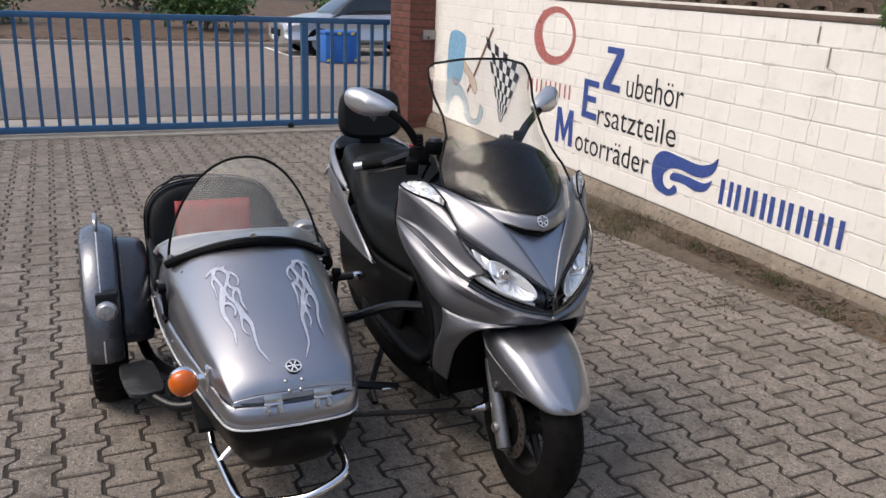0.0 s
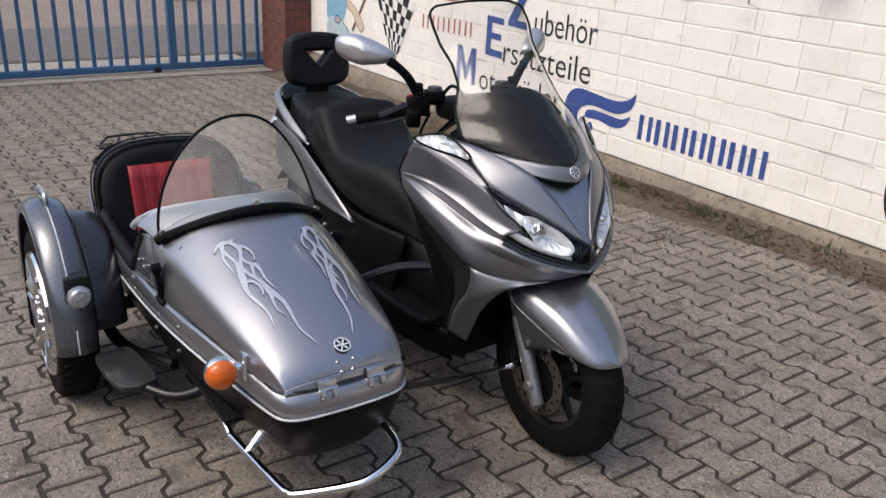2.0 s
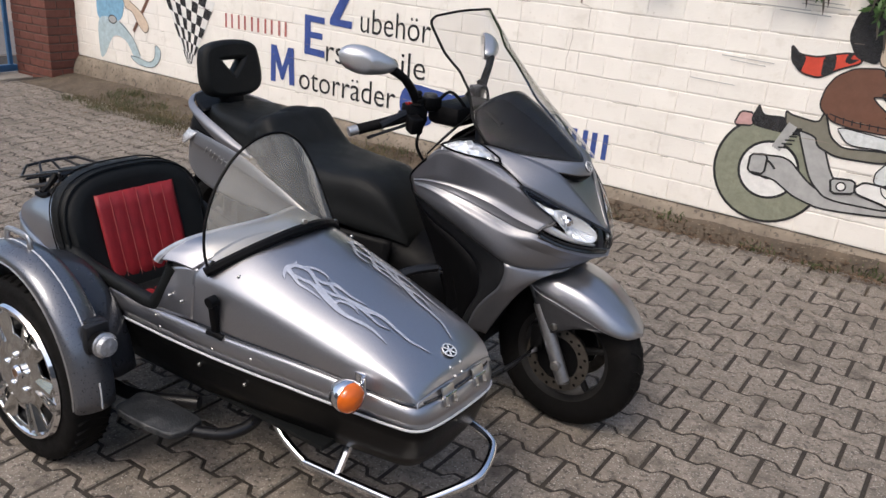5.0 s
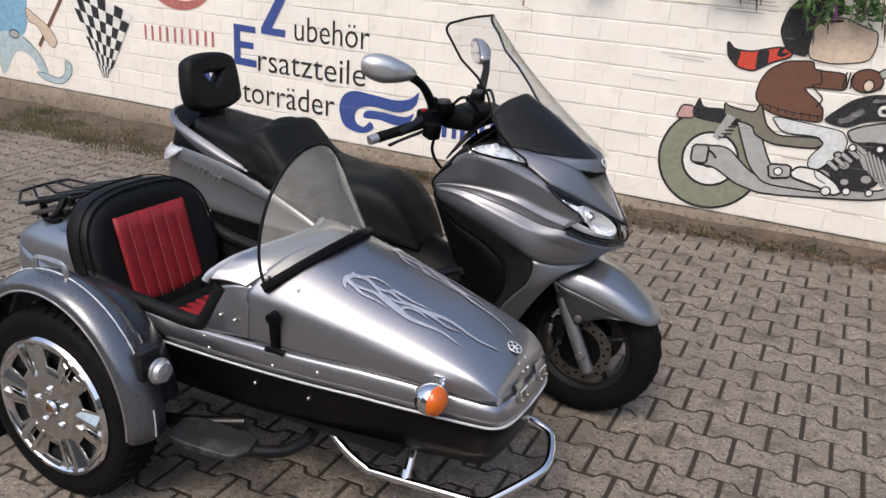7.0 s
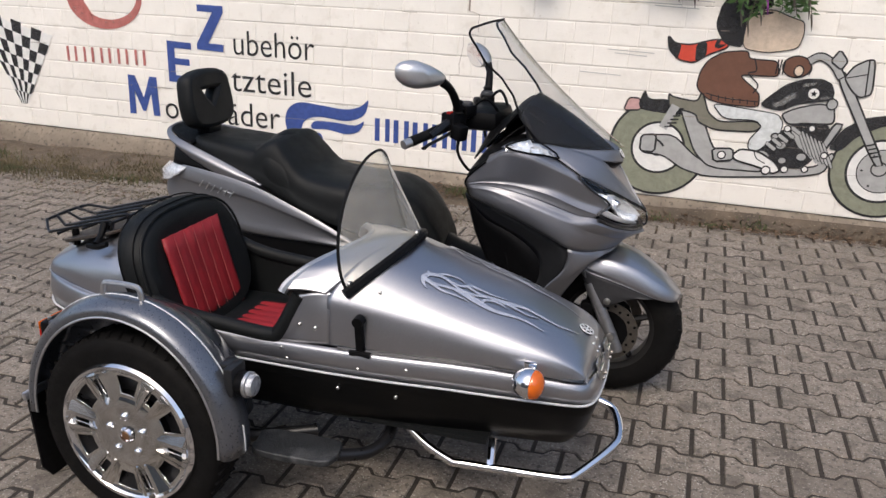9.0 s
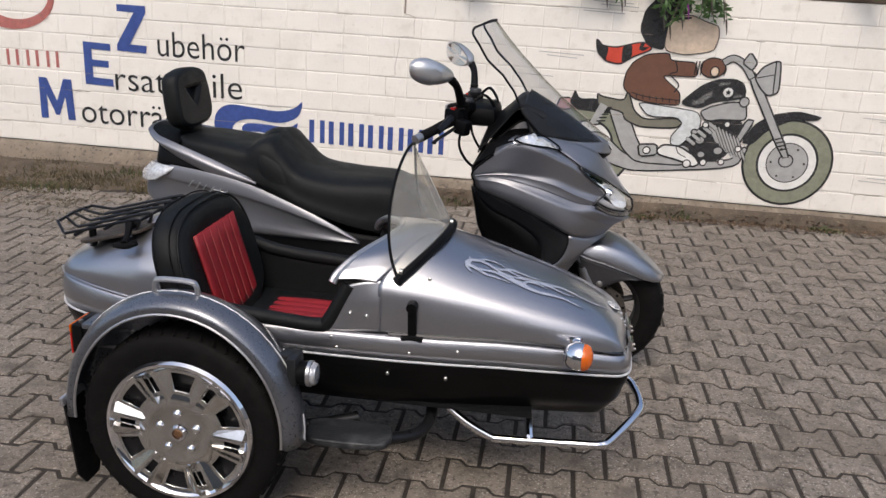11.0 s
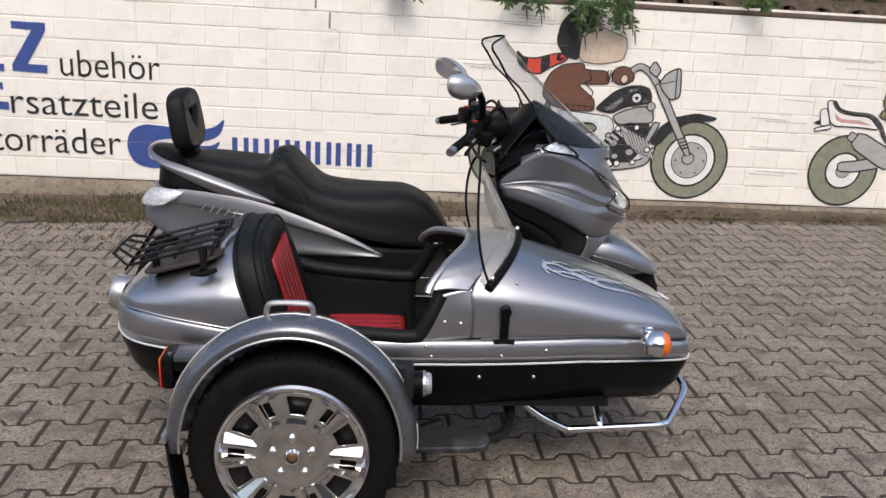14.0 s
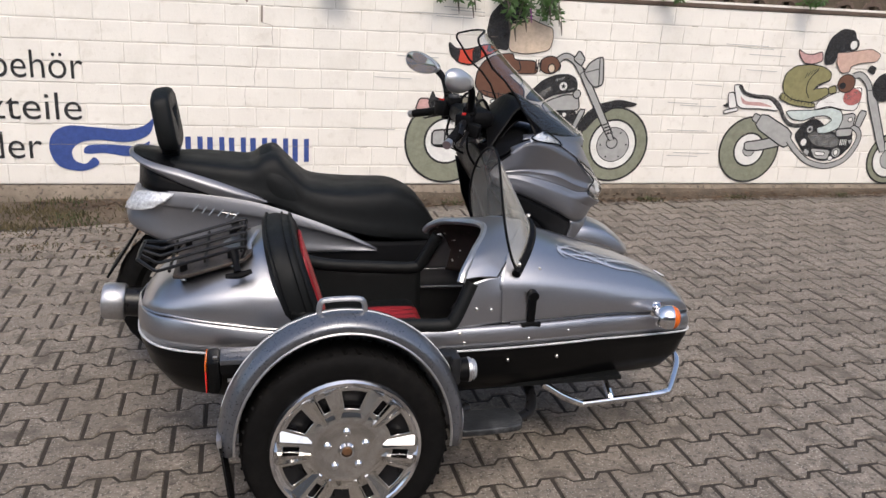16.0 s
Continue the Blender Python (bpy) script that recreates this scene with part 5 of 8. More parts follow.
part("windscreen_foot", tube([tuple(screen_pt(u, 0.0)) for u in np.linspace(-1.02, 1.02, 15)], 0.014, 8, 3), M_BLACK, screen, "black rubber foot strip")
for u in (-0.97, -0.02, 0.96):
    bolt(screen, tuple(screen_pt(u, 0.07) + np.array((0.008, 0, 0))), 0.009, "x", "screen_clip")

# flame decals on the hood, laid just above its surface
HOOD_FINE = [spline(hood_section(*h), 5) for h in HOOD]


def hood_point(x, y):
    """Height of the hood above (x, y), from its sections."""
    zs = []
    for sec in HOOD_FINE:
        o = np.argsort(sec[:, 1])
        zs.append((float(np.interp(y, sec[o, 1], sec[o, 0])), float(np.interp(y, sec[o, 1], sec[o, 2]))))
    c = spline([(a, b, 0) for a, b in zs], 6)
    return float(np.interp(x, c[:, 0], c[:, 1]))


# the licks, root to tip: (along, across, width)
STEM = [[(0.69, -0.099, 0.0028), (0.696, -0.113, 0.0126), (0.69, -0.131, 0.0168), (0.695, -0.148, 0.0098), (0.709, -0.159, 0.0014)],
        [(0.69, -0.133, 0.0154), (0.72, -0.139, 0.0112), (0.745, -0.146, 0.007), (0.774, -0.143, 0.0056), (0.8, -0.142, 0.0042), (0.817, -0.143, 0.0014)],
        [(0.714, -0.139, 0.0112), (0.744, -0.131, 0.0084), (0.774, -0.124, 0.0112), (0.801, -0.126, 0.0168), (0.832, -0.13, 0.0196), (0.86, -0.135, 0.0154), (0.888, -0.136, 0.0112), (0.914, -0.131, 0.0098), (0.946, -0.123, 0.0084), (0.978, -0.12, 0.007), (1.016, -0.123, 0.0014)]]
LICKS = [[(0.695, -0.114, 0.0126), (0.728, -0.099, 0.0126), (0.754, -0.104, 0.0112), (0.774, -0.112, 0.0098), (0.799, -0.118, 0.0098), (0.83, -0.111, 0.0098), (0.857, -0.099, 0.0112), (0.888, -0.092, 0.0154), (0.914, -0.088, 0.0196)],
         [(0.888, -0.092, 0.0154), (0.914, -0.088, 0.0196), (0.937, -0.078, 0.014), (0.96, -0.072, 0.0112), (0.989, -0.072, 0.0098), (1.011, -0.072, 0.0084), (1.045, -0.069, 0.007), (1.07, -0.058, 0.0056), (1.092, -0.048, 0.0014)],
         [(0.76, -0.105, 0.007), (0.782, -0.103, 0.0084), (0.796, -0.094, 0.0126), (0.808, -0.083, 0.0126), (0.836, -0.081, 0.0084), (0.859, -0.082, 0.007), (0.884, -0.078, 0.0056), (0.909, -0.073, 0.0014)]]
CURLS = [[(0.717, -0.102, 0.0098), (0.735, -0.084, 0.0084), (0.761, -0.075, 0.007), (0.782, -0.078, 0.0042), (0.79, -0.086, 0.0014)],
         [(0.804, -0.093, 0.0112), (0.833, -0.101, 0.007), (0.857, -0.098, 0.0056), (0.878, -0.09, 0.0028)],
         [(0.85, -0.131, 0.0112), (0.855, -0.115, 0.0098), (0.877, -0.105, 0.0084), (0.9, -0.105, 0.007), (0.914, -0.111, 0.0014)],
         [(0.917, -0.092, 0.0126), (0.945, -0.096, 0.007), (0.97, -0.096, 0.0056), (0.996, -0.085, 0.0014)]]


def flame_ribbon(pts, grow, lift):
    """A tapering painted lick that follows the hood."""
    c = spline([(x, y, max(w * 0.9, 0.0008)) for x, y, w in pts], 7)
    v, f = [], []
    for i, (x, y, w) in enumerate(c):
        t = c[min(i + 1, len(c) - 1), :2] - c[max(i - 1, 0), :2]
        t = t / (np.linalg.norm(t) + 1e-9)
        for k in (-1, -0.33, 0.33, 1):
            px, py = x - t[1] * k * (w / 2 + grow), y + t[0] * k * (w / 2 + grow)
            v.append((px, py, hood_point(px, py) + lift))
    for i in range(len(c) - 1):
        f += [(4 * i + j, 4 * i + j + 1, 4 * i + j + 5, 4 * i + j + 4) for j in range(3)]
    return v, f


for side in (1.0, -0.92):
    licks = [[(x, y * side, w) for x, y, w in lick] for lick in STEM + LICKS + CURLS]
    part("flame_outline", join(*[flame_ribbon(p, 0.0011, 0.0012 + 0.00008 * i) for i, p in enumerate(licks)]), M_FLAME_EDGE, hood, "dark flame outline")
    part("flame_decal", join(*[flame_ribbon(p, 0.0, 0.0022 + 0.00008 * i) for i, p in enumerate(licks)]), M_FLAME, hood, "pale airbrushed flame")

# badge, rivets and clasps on the nose
def round_badge(parent, m, r):
    b = part("badge", lathe([(0.0005, 0.002), (r * 0.96, 0.002), (r, 0.001), (r, -0.002), (0.0005, -0.002)], 28, "z"), M_GLOSS, parent, "round badge with a silver ring and spokes on black", at=m)
    part("badge_ring", lathe([(r * 0.82, 0.0018), (r * 0.83, 0.0034), (r * 0.95, 0.0034), (r * 0.99, 0.0018)], 32, "z"), M_BADGE, b)
    part("badge_hub", lathe([(0.0005, 0.0036), (r * 0.2, 0.0034), (r * 0.24, 0.0018)], 18, "z"), M_BADGE, b)
    for k in range(6):
        a = math.pi / 2 + k * math.pi / 3
        c, d = math.cos(a), math.sin(a)
        blade = [(u * r * c - w * r * d, u * r * d + w * r * c) for u, w in ((0.1, 0.05), (0.5, 0.1), (0.8, 0.07), (0.8, -0.07), (0.5, -0.1), (0.1, -0.05))]
        part("badge_spoke", plate([blade], 0.0014), M_BADGE, b, at=pose(0, 0, 0.0026))
    return b


round_badge(hood, pose(1.108, 0.007, hood_point(1.108, 0.007) + 0.003, 0, 27, 0), 0.0215)
for dx, dy in ((1.134, -0.019), (1.134, 0.023), (1.145, -0.012), (1.145, 0.017)):
    part("rivet", moved(lathe([(0.0005, 0.004), (0.003, 0.0034), (0.0052, 0.0012), (0.0056, -0.003), (0.0005, -0.003)], 14, "z"), pose(dx, dy, hood_point(dx, dy), 0, 40, 0)), M_ALU, hood)
for y in (-0.057, 0.071):
    c = part("clasp", chamfer_box(-0.003, 0.003, -0.023, 0.023, -0.003, 0.02, 0.002), M_CLASP, sidecar, "steel toggle clasp", at=pose(1.158, y, 0.47, 0, -18, 0))
    for d in (-0.016, 0.016):
        leg = part("clasp_leg", chamfer_box(-0.005, 0.006, d - 0.0065, d + 0.0065, -0.03, 0.0, 0.0025), M_CLASP, c)
        part("clasp_bolt", lathe([(0.0005, 0.012), (0.004, 0.011), (0.005, 0.006), (0.0005, 0.005)], 10, "x", (0, d, -0.026)), M_STEEL, leg)
    part("clasp_pin", tube([(0.005, -0.023, -0.003), (0.005, 0.023, -0.003)], 0.0035, 8, 1, False, False), M_CHROME, c)

# side rubber latches, bolts
for s in (-1, 1):
    latch = part("rubber_latch", chamfer_box(-0.012, 0.012, -0.008, 0.008, -0.05, 0.05, 0.005), M_BLACK, sidecar, "black rubber hood latch", at=pose(0.565, s * 0.268, 0.55, s * -6, 0, 0))
    part("latch_grip", tube([(-0.028, s * 0.004, -0.052), (0.0, s * 0.008, -0.046), (0.028, s * 0.004, -0.052)], 0.008, 8, 4), M_BLACK, latch)
    part("latch_head", lathe([(0.0005, -0.012), (0.015, -0.012), (0.015, 0.012), (0.0005, 0.012)], 12, "y", (0, 0, 0.045)), M_BLACK, latch)
    for x, z in ((0.345, 0.49), (0.44, 0.555), (0.395, 0.56), (0.56, 0.458), (0.36, 0.46), (0.69, 0.47), (0.5, 0.39), (0.66, 0.385), (0.6, 0.655)):
        bolt(sidecar, (x, s * (half(x) - (0.047 if z > 0.6 else 0.006 if z < 0.45 else -0.001) - (0.008 if z > 0.54 else 0)), z), 0.0052)

# front indicator
for s in (-1,):
    stalk = part("indicator", lathe([(0.0005, -0.05), (0.02, -0.046), (0.031, -0.034), (0.038, -0.016), (0.039, 0.0), (0.037, 0.004), (0.0005, 0.004)], 24, "x"), M_CHROME, sidecar, "chrome bullet indicator with amber lens", at=pose(1.02, s * 0.262, 0.495, 0, 0, s * 8))
    part("amber_lens", lathe([(0.037, 0.004), (0.037, 0.01), (0.031, 0.021), (0.016, 0.029), (0.0005, 0.031)], 24, "x"), M_AMBER, stalk, "amber lens")
    part("stalk", tube([(-0.02, 0, 0), (-0.024, -s * 0.05, 0.0)], 0.009, 8, 2), M_CHROME, stalk)
    part("stalk_base", chamfer_box(-0.046, -0.008, -s * 0.06 - 0.006, -s * 0.06 + 0.006, -0.042, 0.03, 0.006), M_CHROME, stalk)

# wheel, fender, lamp, mudflap, step
WH = (-0.005, -0.44, 0.272)
wheel = part("wheel", lathe([(0.07, -0.02), (0.19, -0.05), (0.196, -0.052), (0.198, 0.05), (0.07, 0.05)], 40, "y", WH), M_DARKSTEEL, sidecar, "sidecar wheel with chrome hubcap")
prof = [(0.2, -0.052), (0.212, -0.056), (0.24, -0.062), (0.262, -0.058), (0.27, -0.05), (0.275, -0.03), (0.277, 0.0), (0.275, 0.03), (0.27, 0.05), (0.262, 0.058), (0.24, 0.062), (0.2, 0.052), (0.195, 0.0)]
tyre = part("tyre", lathe(prof + [prof[0]], 56, "y", WH), M_RUBBER, wheel, "worn black car tyre")
for k in range(48):
    a = 2 * math.pi * k / 48
    for y0, y1, tw in ((-0.048, -0.012, 0.05), (0.012, 0.048, -0.05)):
        pts = [(WH[0] + 0.2728 * math.cos(a + tw * j), WH[1] + y0 + (y1 - y0) * j, WH[2] + 0.2728 * math.sin(a + tw * j)) for j in (0, 0.5, 1)]
        part("tread_block", tube(pts, 0.005, 4, 1, False, False), M_RUBBER, tyre)
GROUPS = 6
arc = lambda r, a0, a1, n=5: [(r * math.cos(a0 + (a1 - a0) * i / n), r * math.sin(a0 + (a1 - a0) * i / n)) for i in range(n + 1)]
holes = []
spokes = []
for k in range(GROUPS):
    m = 2 * math.pi * k / GROUPS - 0.12
    c, s = math.cos(m), math.sin(m)
    turn = lambda x, y: (x * c - y * s, x * s + y * c)
    holes.append([turn(x, y) for x, y in ((0.122, -0.0105), (0.166, -0.0122), (0.168, 0.0), (0.166, 0.0122), (0.122, 0.0105))])
    w = m + math.pi / GROUPS
    holes.append(arc(0.174, w - 0.2, w + 0.2) + arc(0.12, w + 0.17, w - 0.17))
    for d in (-1, 1):
        q = [turn(x, d * y) for x, y in ((0.084, 0.0105), (0.18, 0.0124), (0.179, 0.055), (0.084, 0.032), (0.096, 0.0122), (0.178, 0.0145), (0.177, 0.027), (0.096, 0.0195))]
        spokes.append(([(*p, 0.002) for p in q[:4]] + [(*q[4], 0.013), (*q[5], 0.021), (*q[6], 0.019), (*q[7], 0.011)], [(4, 5, 6, 7), (0, 1, 5, 4), (1, 2, 6, 5), (2, 3, 7, 6), (3, 0, 4, 7)]))
cap = part("hubcap", plate([arc(0.186, 0, 2 * math.pi, 64)[:-1]] + holes, 0.005, 0.0015), M_HUB, wheel, "chrome plastic hubcap with paired spokes", at=pose(WH[0], WH[1] - 0.054, WH[2], 90, 0, 0))
# added black disc: gives the hubcap windows the darkness of shade
part("hub_back", lathe([(0.0005, -0.03), (0.09, -0.024), (0.187, -0.016), (0.187, -0.02), (0.0005, -0.036)], 40, "z"), M_BLACK, cap, "black disc that stands in for shade behind the hubcap")
part("hub_dish", lathe([(0.0005, 0.006), (0.03, 0.006), (0.07, 0.0075), (0.082, 0.01), (0.09, 0.0105), (0.104, 0.0065), (0.114, 0.003), (0.0005, 0.0)], 48, "z"), M_HUB, cap)
part("rim_ring", lathe([(0.178, -0.002), (0.18, 0.004), (0.187, 0.007), (0.191, 0.012), (0.199, 0.013), (0.205, 0.004), (0.19, -0.008), (0.178, -0.002)], 56, "z"), M_CHROME, cap)
for sp in spokes:
    part("spoke", sp, M_HUB, cap, smooth=0)
for k in range(5):
    a = 2 * math.pi * k / 5 + math.pi / 2
    part("lug_cap", lathe([(0.0005, 0.017), (0.007, 0.016), (0.0108, 0.012), (0.0115, 0.006), (0.0005, 0.006)], 14, "z", (0.053 * math.cos(a), 0.055 * math.sin(a), 0)), M_CHROME, cap)
badge = part("centre_badge", lathe([(0.0005, 0.014), (0.01, 0.0145), (0.013, 0.012), (0.0005, 0.008)], 18, "z"), M_BRONZE, cap, "small dull bronze centre badge")
part("badge_ring", lathe([(0.014, 0.008), (0.015, 0.016), (0.019, 0.017), (0.023, 0.008), (0.014, 0.008)], 24, "z"), M_CHROME, badge)

FC = (-0.008, 0.29)
fender_rows = []
for k in range(29):
    a = radians(-5 + 186 * k / 28)
    rx, rz = 0.315, 0.348
    c, s = math.cos(a), math.sin(a)
    row = []
    for y, d in ((-0.505, -0.03), (-0.508, -0.012), (-0.49, 0.004), (-0.45, 0.014), (-0.41, 0.004), (-0.392, -0.012), (-0.39, -0.04), (-0.39, -0.1)):
        row.append((FC[0] + (rx + d) * c, y, FC[1] + (rz + d) * s))
    fender_rows.append(row)
fender = part("fender", skin([spline(r, 3) for r in fender_rows]), M_FENDER, sidecar, "rounded grey metal wheel fender", thick=0.003)
part("fender_bead", tube([r[0] for r in fender_rows], 0.0038, 6, 2), M_ALU, fender, "bright rolled edge")
part("fender_stripe", tube([(FC[0] + 0.328 * math.cos(radians(a)), -0.45, FC[1] + 0.361 * math.sin(radians(a))) for a in range(22, 168, 10)], 0.0026, 6, 2), M_STRIPE, fender, "thin white stripe")
part("fender_stripe", tube([(FC[0] + 0.329 * math.cos(radians(a)), -0.45, FC[1] + 0.361 * math.sin(radians(a))) for a in (-4, 2, 8)], 0.0026, 6, 2), M_STRIPE, fender)
part("fender_handle", tube([(-0.07, -0.45, 0.64), (-0.066, -0.45, 0.67), (-0.048, -0.45, 0.68), (0.024, -0.45, 0.68), (0.044, -0.45, 0.67), (0.048, -0.45, 0.64)], 0.0076, 8, 4), M_ALU, fender, "chrome grab handle")
inner = []
for k in range(21):
    a = radians(5 + 165 * k / 20)
    inner.append([(FC[0] + (0.285 - d) * math.cos(a), y, FC[1] - 0.01 + (0.316 - d) * math.sin(a)) for y, d in ((-0.388, 0.0), (-0.34, 0.004), (-0.3, 0.02), (-0.285, 0.06), (-0.283, 0.2))])
part("inner_fender", skin([spline(r, 3) for r in inner]), M_INNER, fender, "dark inner wheel housing", thick=0.003)
part("fender_stay", tube([(0.12, -0.4, 0.545), (0.12, -0.28, 0.5)], 0.012, 8, 2), M_DARKSTEEL, fender)
flap = part("mudflap", plate([[(-0.05, 0.0), (0.05, 0.0), (0.056, -0.22), (0.03, -0.262), (-0.03, -0.262), (-0.056, -0.22)]], 0.006), M_RUBBER, sidecar, "black rubber mudflap", at=pose(-0.328, -0.45, 0.325, 90, 0, 90) @ pose(0, 0, 0, -6, 0, 0))
part("flap_strip", chamfer_box(-0.06, 0.06, -0.012, 0.012, -0.006, 0.006, 0.003), M_ALU, flap)
lamp = part("marker_lamp", lathe([(0.0005, -0.035), (0.03, -0.03), (0.034, 0.0), (0.0005, 0.0)], 20, "x"), M_BLACK, sidecar, "round clear marker lamp on a black bracket", at=pose(0.33, -0.435, 0.452))
part("lamp_lens", lathe([(0.03, 0.0), (0.03, 0.017), (0.025, 0.023), (0.0005, 0.026)], 22, "x"), M_LAMPGLASS, lamp, "clear ribbed lens")
part("lamp_bracket", chamfer_box(-0.05, -0.024, -0.032, 0.036, -0.03, 0.05, 0.006), M_INSERT, lamp)
part("bracket_arm", chamfer_box(-0.075, -0.045, -0.012, 0.04, 0.02, 0.05, 0.006), M_INSERT, lamp)
part("lamp_bezel", lathe([(0.03, -0.002), (0.034, 0.0), (0.034, 0.008), (0.031, 0.01)], 24, "x"), M_ALU, lamp)
rear_lamp = part("rear_lamp", chamfer_box(-0.022, 0.012, -0.05, 0.05, -0.056, 0.036, 0.01), M_TUB, sidecar, "rear lamp housing with red and amber lens", at=pose(-0.335, -0.345, 0.462))
part("red_lens", chamfer_box(-0.0265, -0.022, -0.047, 0.047, -0.052, 0.009, 0.0015), M_REDLENS, rear_lamp, "red tail lens")
part("amber_lens", chamfer_box(-0.0265, -0.022, -0.047, 0.047, 0.01, 0.033, 0.0015), M_AMBER, rear_lamp, "amber tail lens")
part("lamp_arm", chamfer_box(0.012, 0.14, -0.046, -0.02, -0.005, 0.03, 0.006), M_BLACK, rear_lamp)
part("bracket_bar", chamfer_box(0.012, 0.17, -0.05, 0.03, 0.026, 0.042, 0.004), M_FENDER, rear_lamp, "grey steel bracket bar")
part("bracket_strip", chamfer_box(0.03, 0.12, -0.052, -0.046, -0.022, -0.012, 0.002), M_ALU, rear_lamp)
bolt(rear_lamp, (0.165, -0.052, 0.036), 0.007)
bolt(rear_lamp, (0.0, -0.03, 0.04), 0.006, "z")
step_o = [(-0.1, -0.05), (0.06, -0.055), (0.1, -0.03), (0.105, 0.02), (0.08, 0.05), (-0.1, 0.05), (-0.115, 0.0)]
step = part("foot_step", plate([step_o], 0.012, 0.004, 5, True), M_STEP, sidecar, "worn grey foot step", at=pose(0.42, -0.345, 0.232, 0, 3, 8))
part("step_arm", tube([(0.09, 0.01, -0.012), (0.17, 0.06, -0.02), (0.21, 0.12, -0.005), (0.215, 0.18, 0.03)], 0.018, 10, 6), M_DARKSTEEL, step)
part("axle_beam", tube([(0.0, -0.38, 0.272), (0.02, -0.25, 0.265), (0.02, 0.1, 0.24)], 0.022, 10, 4), M_DARKSTEEL, sidecar, "black axle beam")
part("swing_arm", tube([(0.02, -0.34, 0.27), (0.2, -0.3, 0.2), (0.4, -0.2, 0.2)], 0.02, 10, 4), M_DARKSTEEL, sidecar)
part("frame_tube", tube([(-0.35, 0.0, 0.24), (0.4, 0.0, 0.225), (1.0, 0.0, 0.235)], 0.02, 10, 4), M_DARKSTEEL, sidecar, "black frame tube")

# chrome bumper loop at the nose, and the struts to the scooter
part("bumper_bar", tube([(0.66, -0.16, 0.245), (0.72, -0.172, 0.205), (0.79, -0.173, 0.17), (0.82, -0.172, 0.168), (1.06, -0.152, 0.169), (1.105, -0.143, 0.17), (1.13, -0.125, 0.174), (1.205, -0.02, 0.208), (1.22, 0.035, 0.224), (1.2, 0.108, 0.244), (1.17, 0.13, 0.258), (1.1, 0.13, 0.278)], 0.0125, 10, 6), M_CHROME, sidecar, "bent chrome bumper tube")
part("bumper_stay", tube([(0.9, -0.165, 0.17), (0.89, -0.11, 0.225)], 0.012, 8, 2), M_CHROME, sidecar)
part("front_strut", tube([(1.09, 0.12, 0.37), (1.07, 0.37, 0.325), (1.05, 0.5, 0.302), (1.035, 0.6, 0.285)], [0.009, 0.008, 0.005, 0.004], 8, 4), M_DARKSTEEL, sidecar, "black connecting strut with chrome end")
part("strut_end", lathe([(0.0005, -0.04), (0.008, -0.04), (0.009, -0.01), (0.014, 0.0), (0.014, 0.02), (0.008, 0.03), (0.0005, 0.03)], 12, "y", (1.036, 0.6, 0.285)), M_CHROME, sidecar)
part("lower_strut", tube([(0.5, 0.15, 0.2), (0.53, 0.3, 0.17), (0.55, 0.5, 0.135)], 0.016, 8, 4), M_DARKSTEEL, sidecar, "black lower connecting strut")
part("strut_end", lathe([(0.0005, -0.03), (0.012, -0.03), (0.016, 0.0), (0.012, 0.03), (0.0005, 0.03)], 12, "y", (0.55, 0.47, 0.135)), M_CHROME, sidecar)
part("upper_strut", tube([(0.45, 0.22, 0.35), (0.55, 0.33, 0.42), (0.63, 0.45, 0.48), (0.71, 0.56, 0.492)], 0.016, 8, 4), M_DARKSTEEL, sidecar, "black upper connecting strut")
part("strut_end", lathe([(0.0005, -0.025), (0.014, -0.02), (0.018, 0.0), (0.014, 0.02), (0.0005, 0.03)], 12, "y", (0.71, 0.545, 0.491)), M_CHROME, sidecar)
part("rear_strut", tube([(0.05, 0.2, 0.33), (0.1, 0.33, 0.4), (0.165, 0.48, 0.432)], 0.016, 8, 4), M_DARKSTEEL, sidecar, "black rear connecting strut")
part("strut_end", lathe([(0.0005, -0.025), (0.014, -0.02), (0.018, 0.0), (0.014, 0.02), (0.0005, 0.03)], 12, "y", (0.165, 0.47, 0.431)), M_CHROME, sidecar)

# luggage rack on the rear deck: five tubes, kicked up to a short bar at the rear
def rack_z(x):
    return 0.743 + 0.27 * (x + 0.255)


rack = part("luggage_rack", tube([(-0.262, -0.18, 0.731), (-0.262, 0.1, 0.731)], 0.0046, 8, 1), M_DARKSTEEL, sidecar, "black tubular luggage rack on a worn plate")
part("rack_plate", plate([[(-0.23, -0.15), (-0.255, -0.19), (-0.42, -0.19), (-0.45, -0.165), (-0.45, 0.095), (-0.42, 0.12), (-0.255, 0.12), (-0.23, 0.08)]], 0.006, 0.002), M_RACKPLATE, rack, "worn dark plate with a brown edge", at=pose(-0.337, 0, 0.685, 0, -15, 0) @ pose(0.337, 0, 0))
for y in (-0.18, -0.11, -0.04, 0.03, 0.1):
    k = -0.04 + (y + 0.04) * 0.62
    part("rack_tube", tube([(-0.262, y * 0.98, rack_z(-0.262) - 0.035), (-0.25, y, rack_z(-0.25) - 0.008), (-0.27, y, rack_z(-0.27)), (-0.38, y, rack_z(-0.38)), (-0.47, y, rack_z(-0.47)), (-0.492, y + (k - y) * 0.12, 0.68), (-0.515, y + (k - y) * 0.5, 0.688), (-0.542, k, 0.699)], 0.0046, 8, 5), M_DARKSTEEL, rack)
part("rack_end_bar", tube([(-0.542, -0.128, 0.697), (-0.544, -0.04, 0.7), (-0.542, 0.048, 0.697)], 0.005, 8, 3), M_DARKSTEEL, rack)
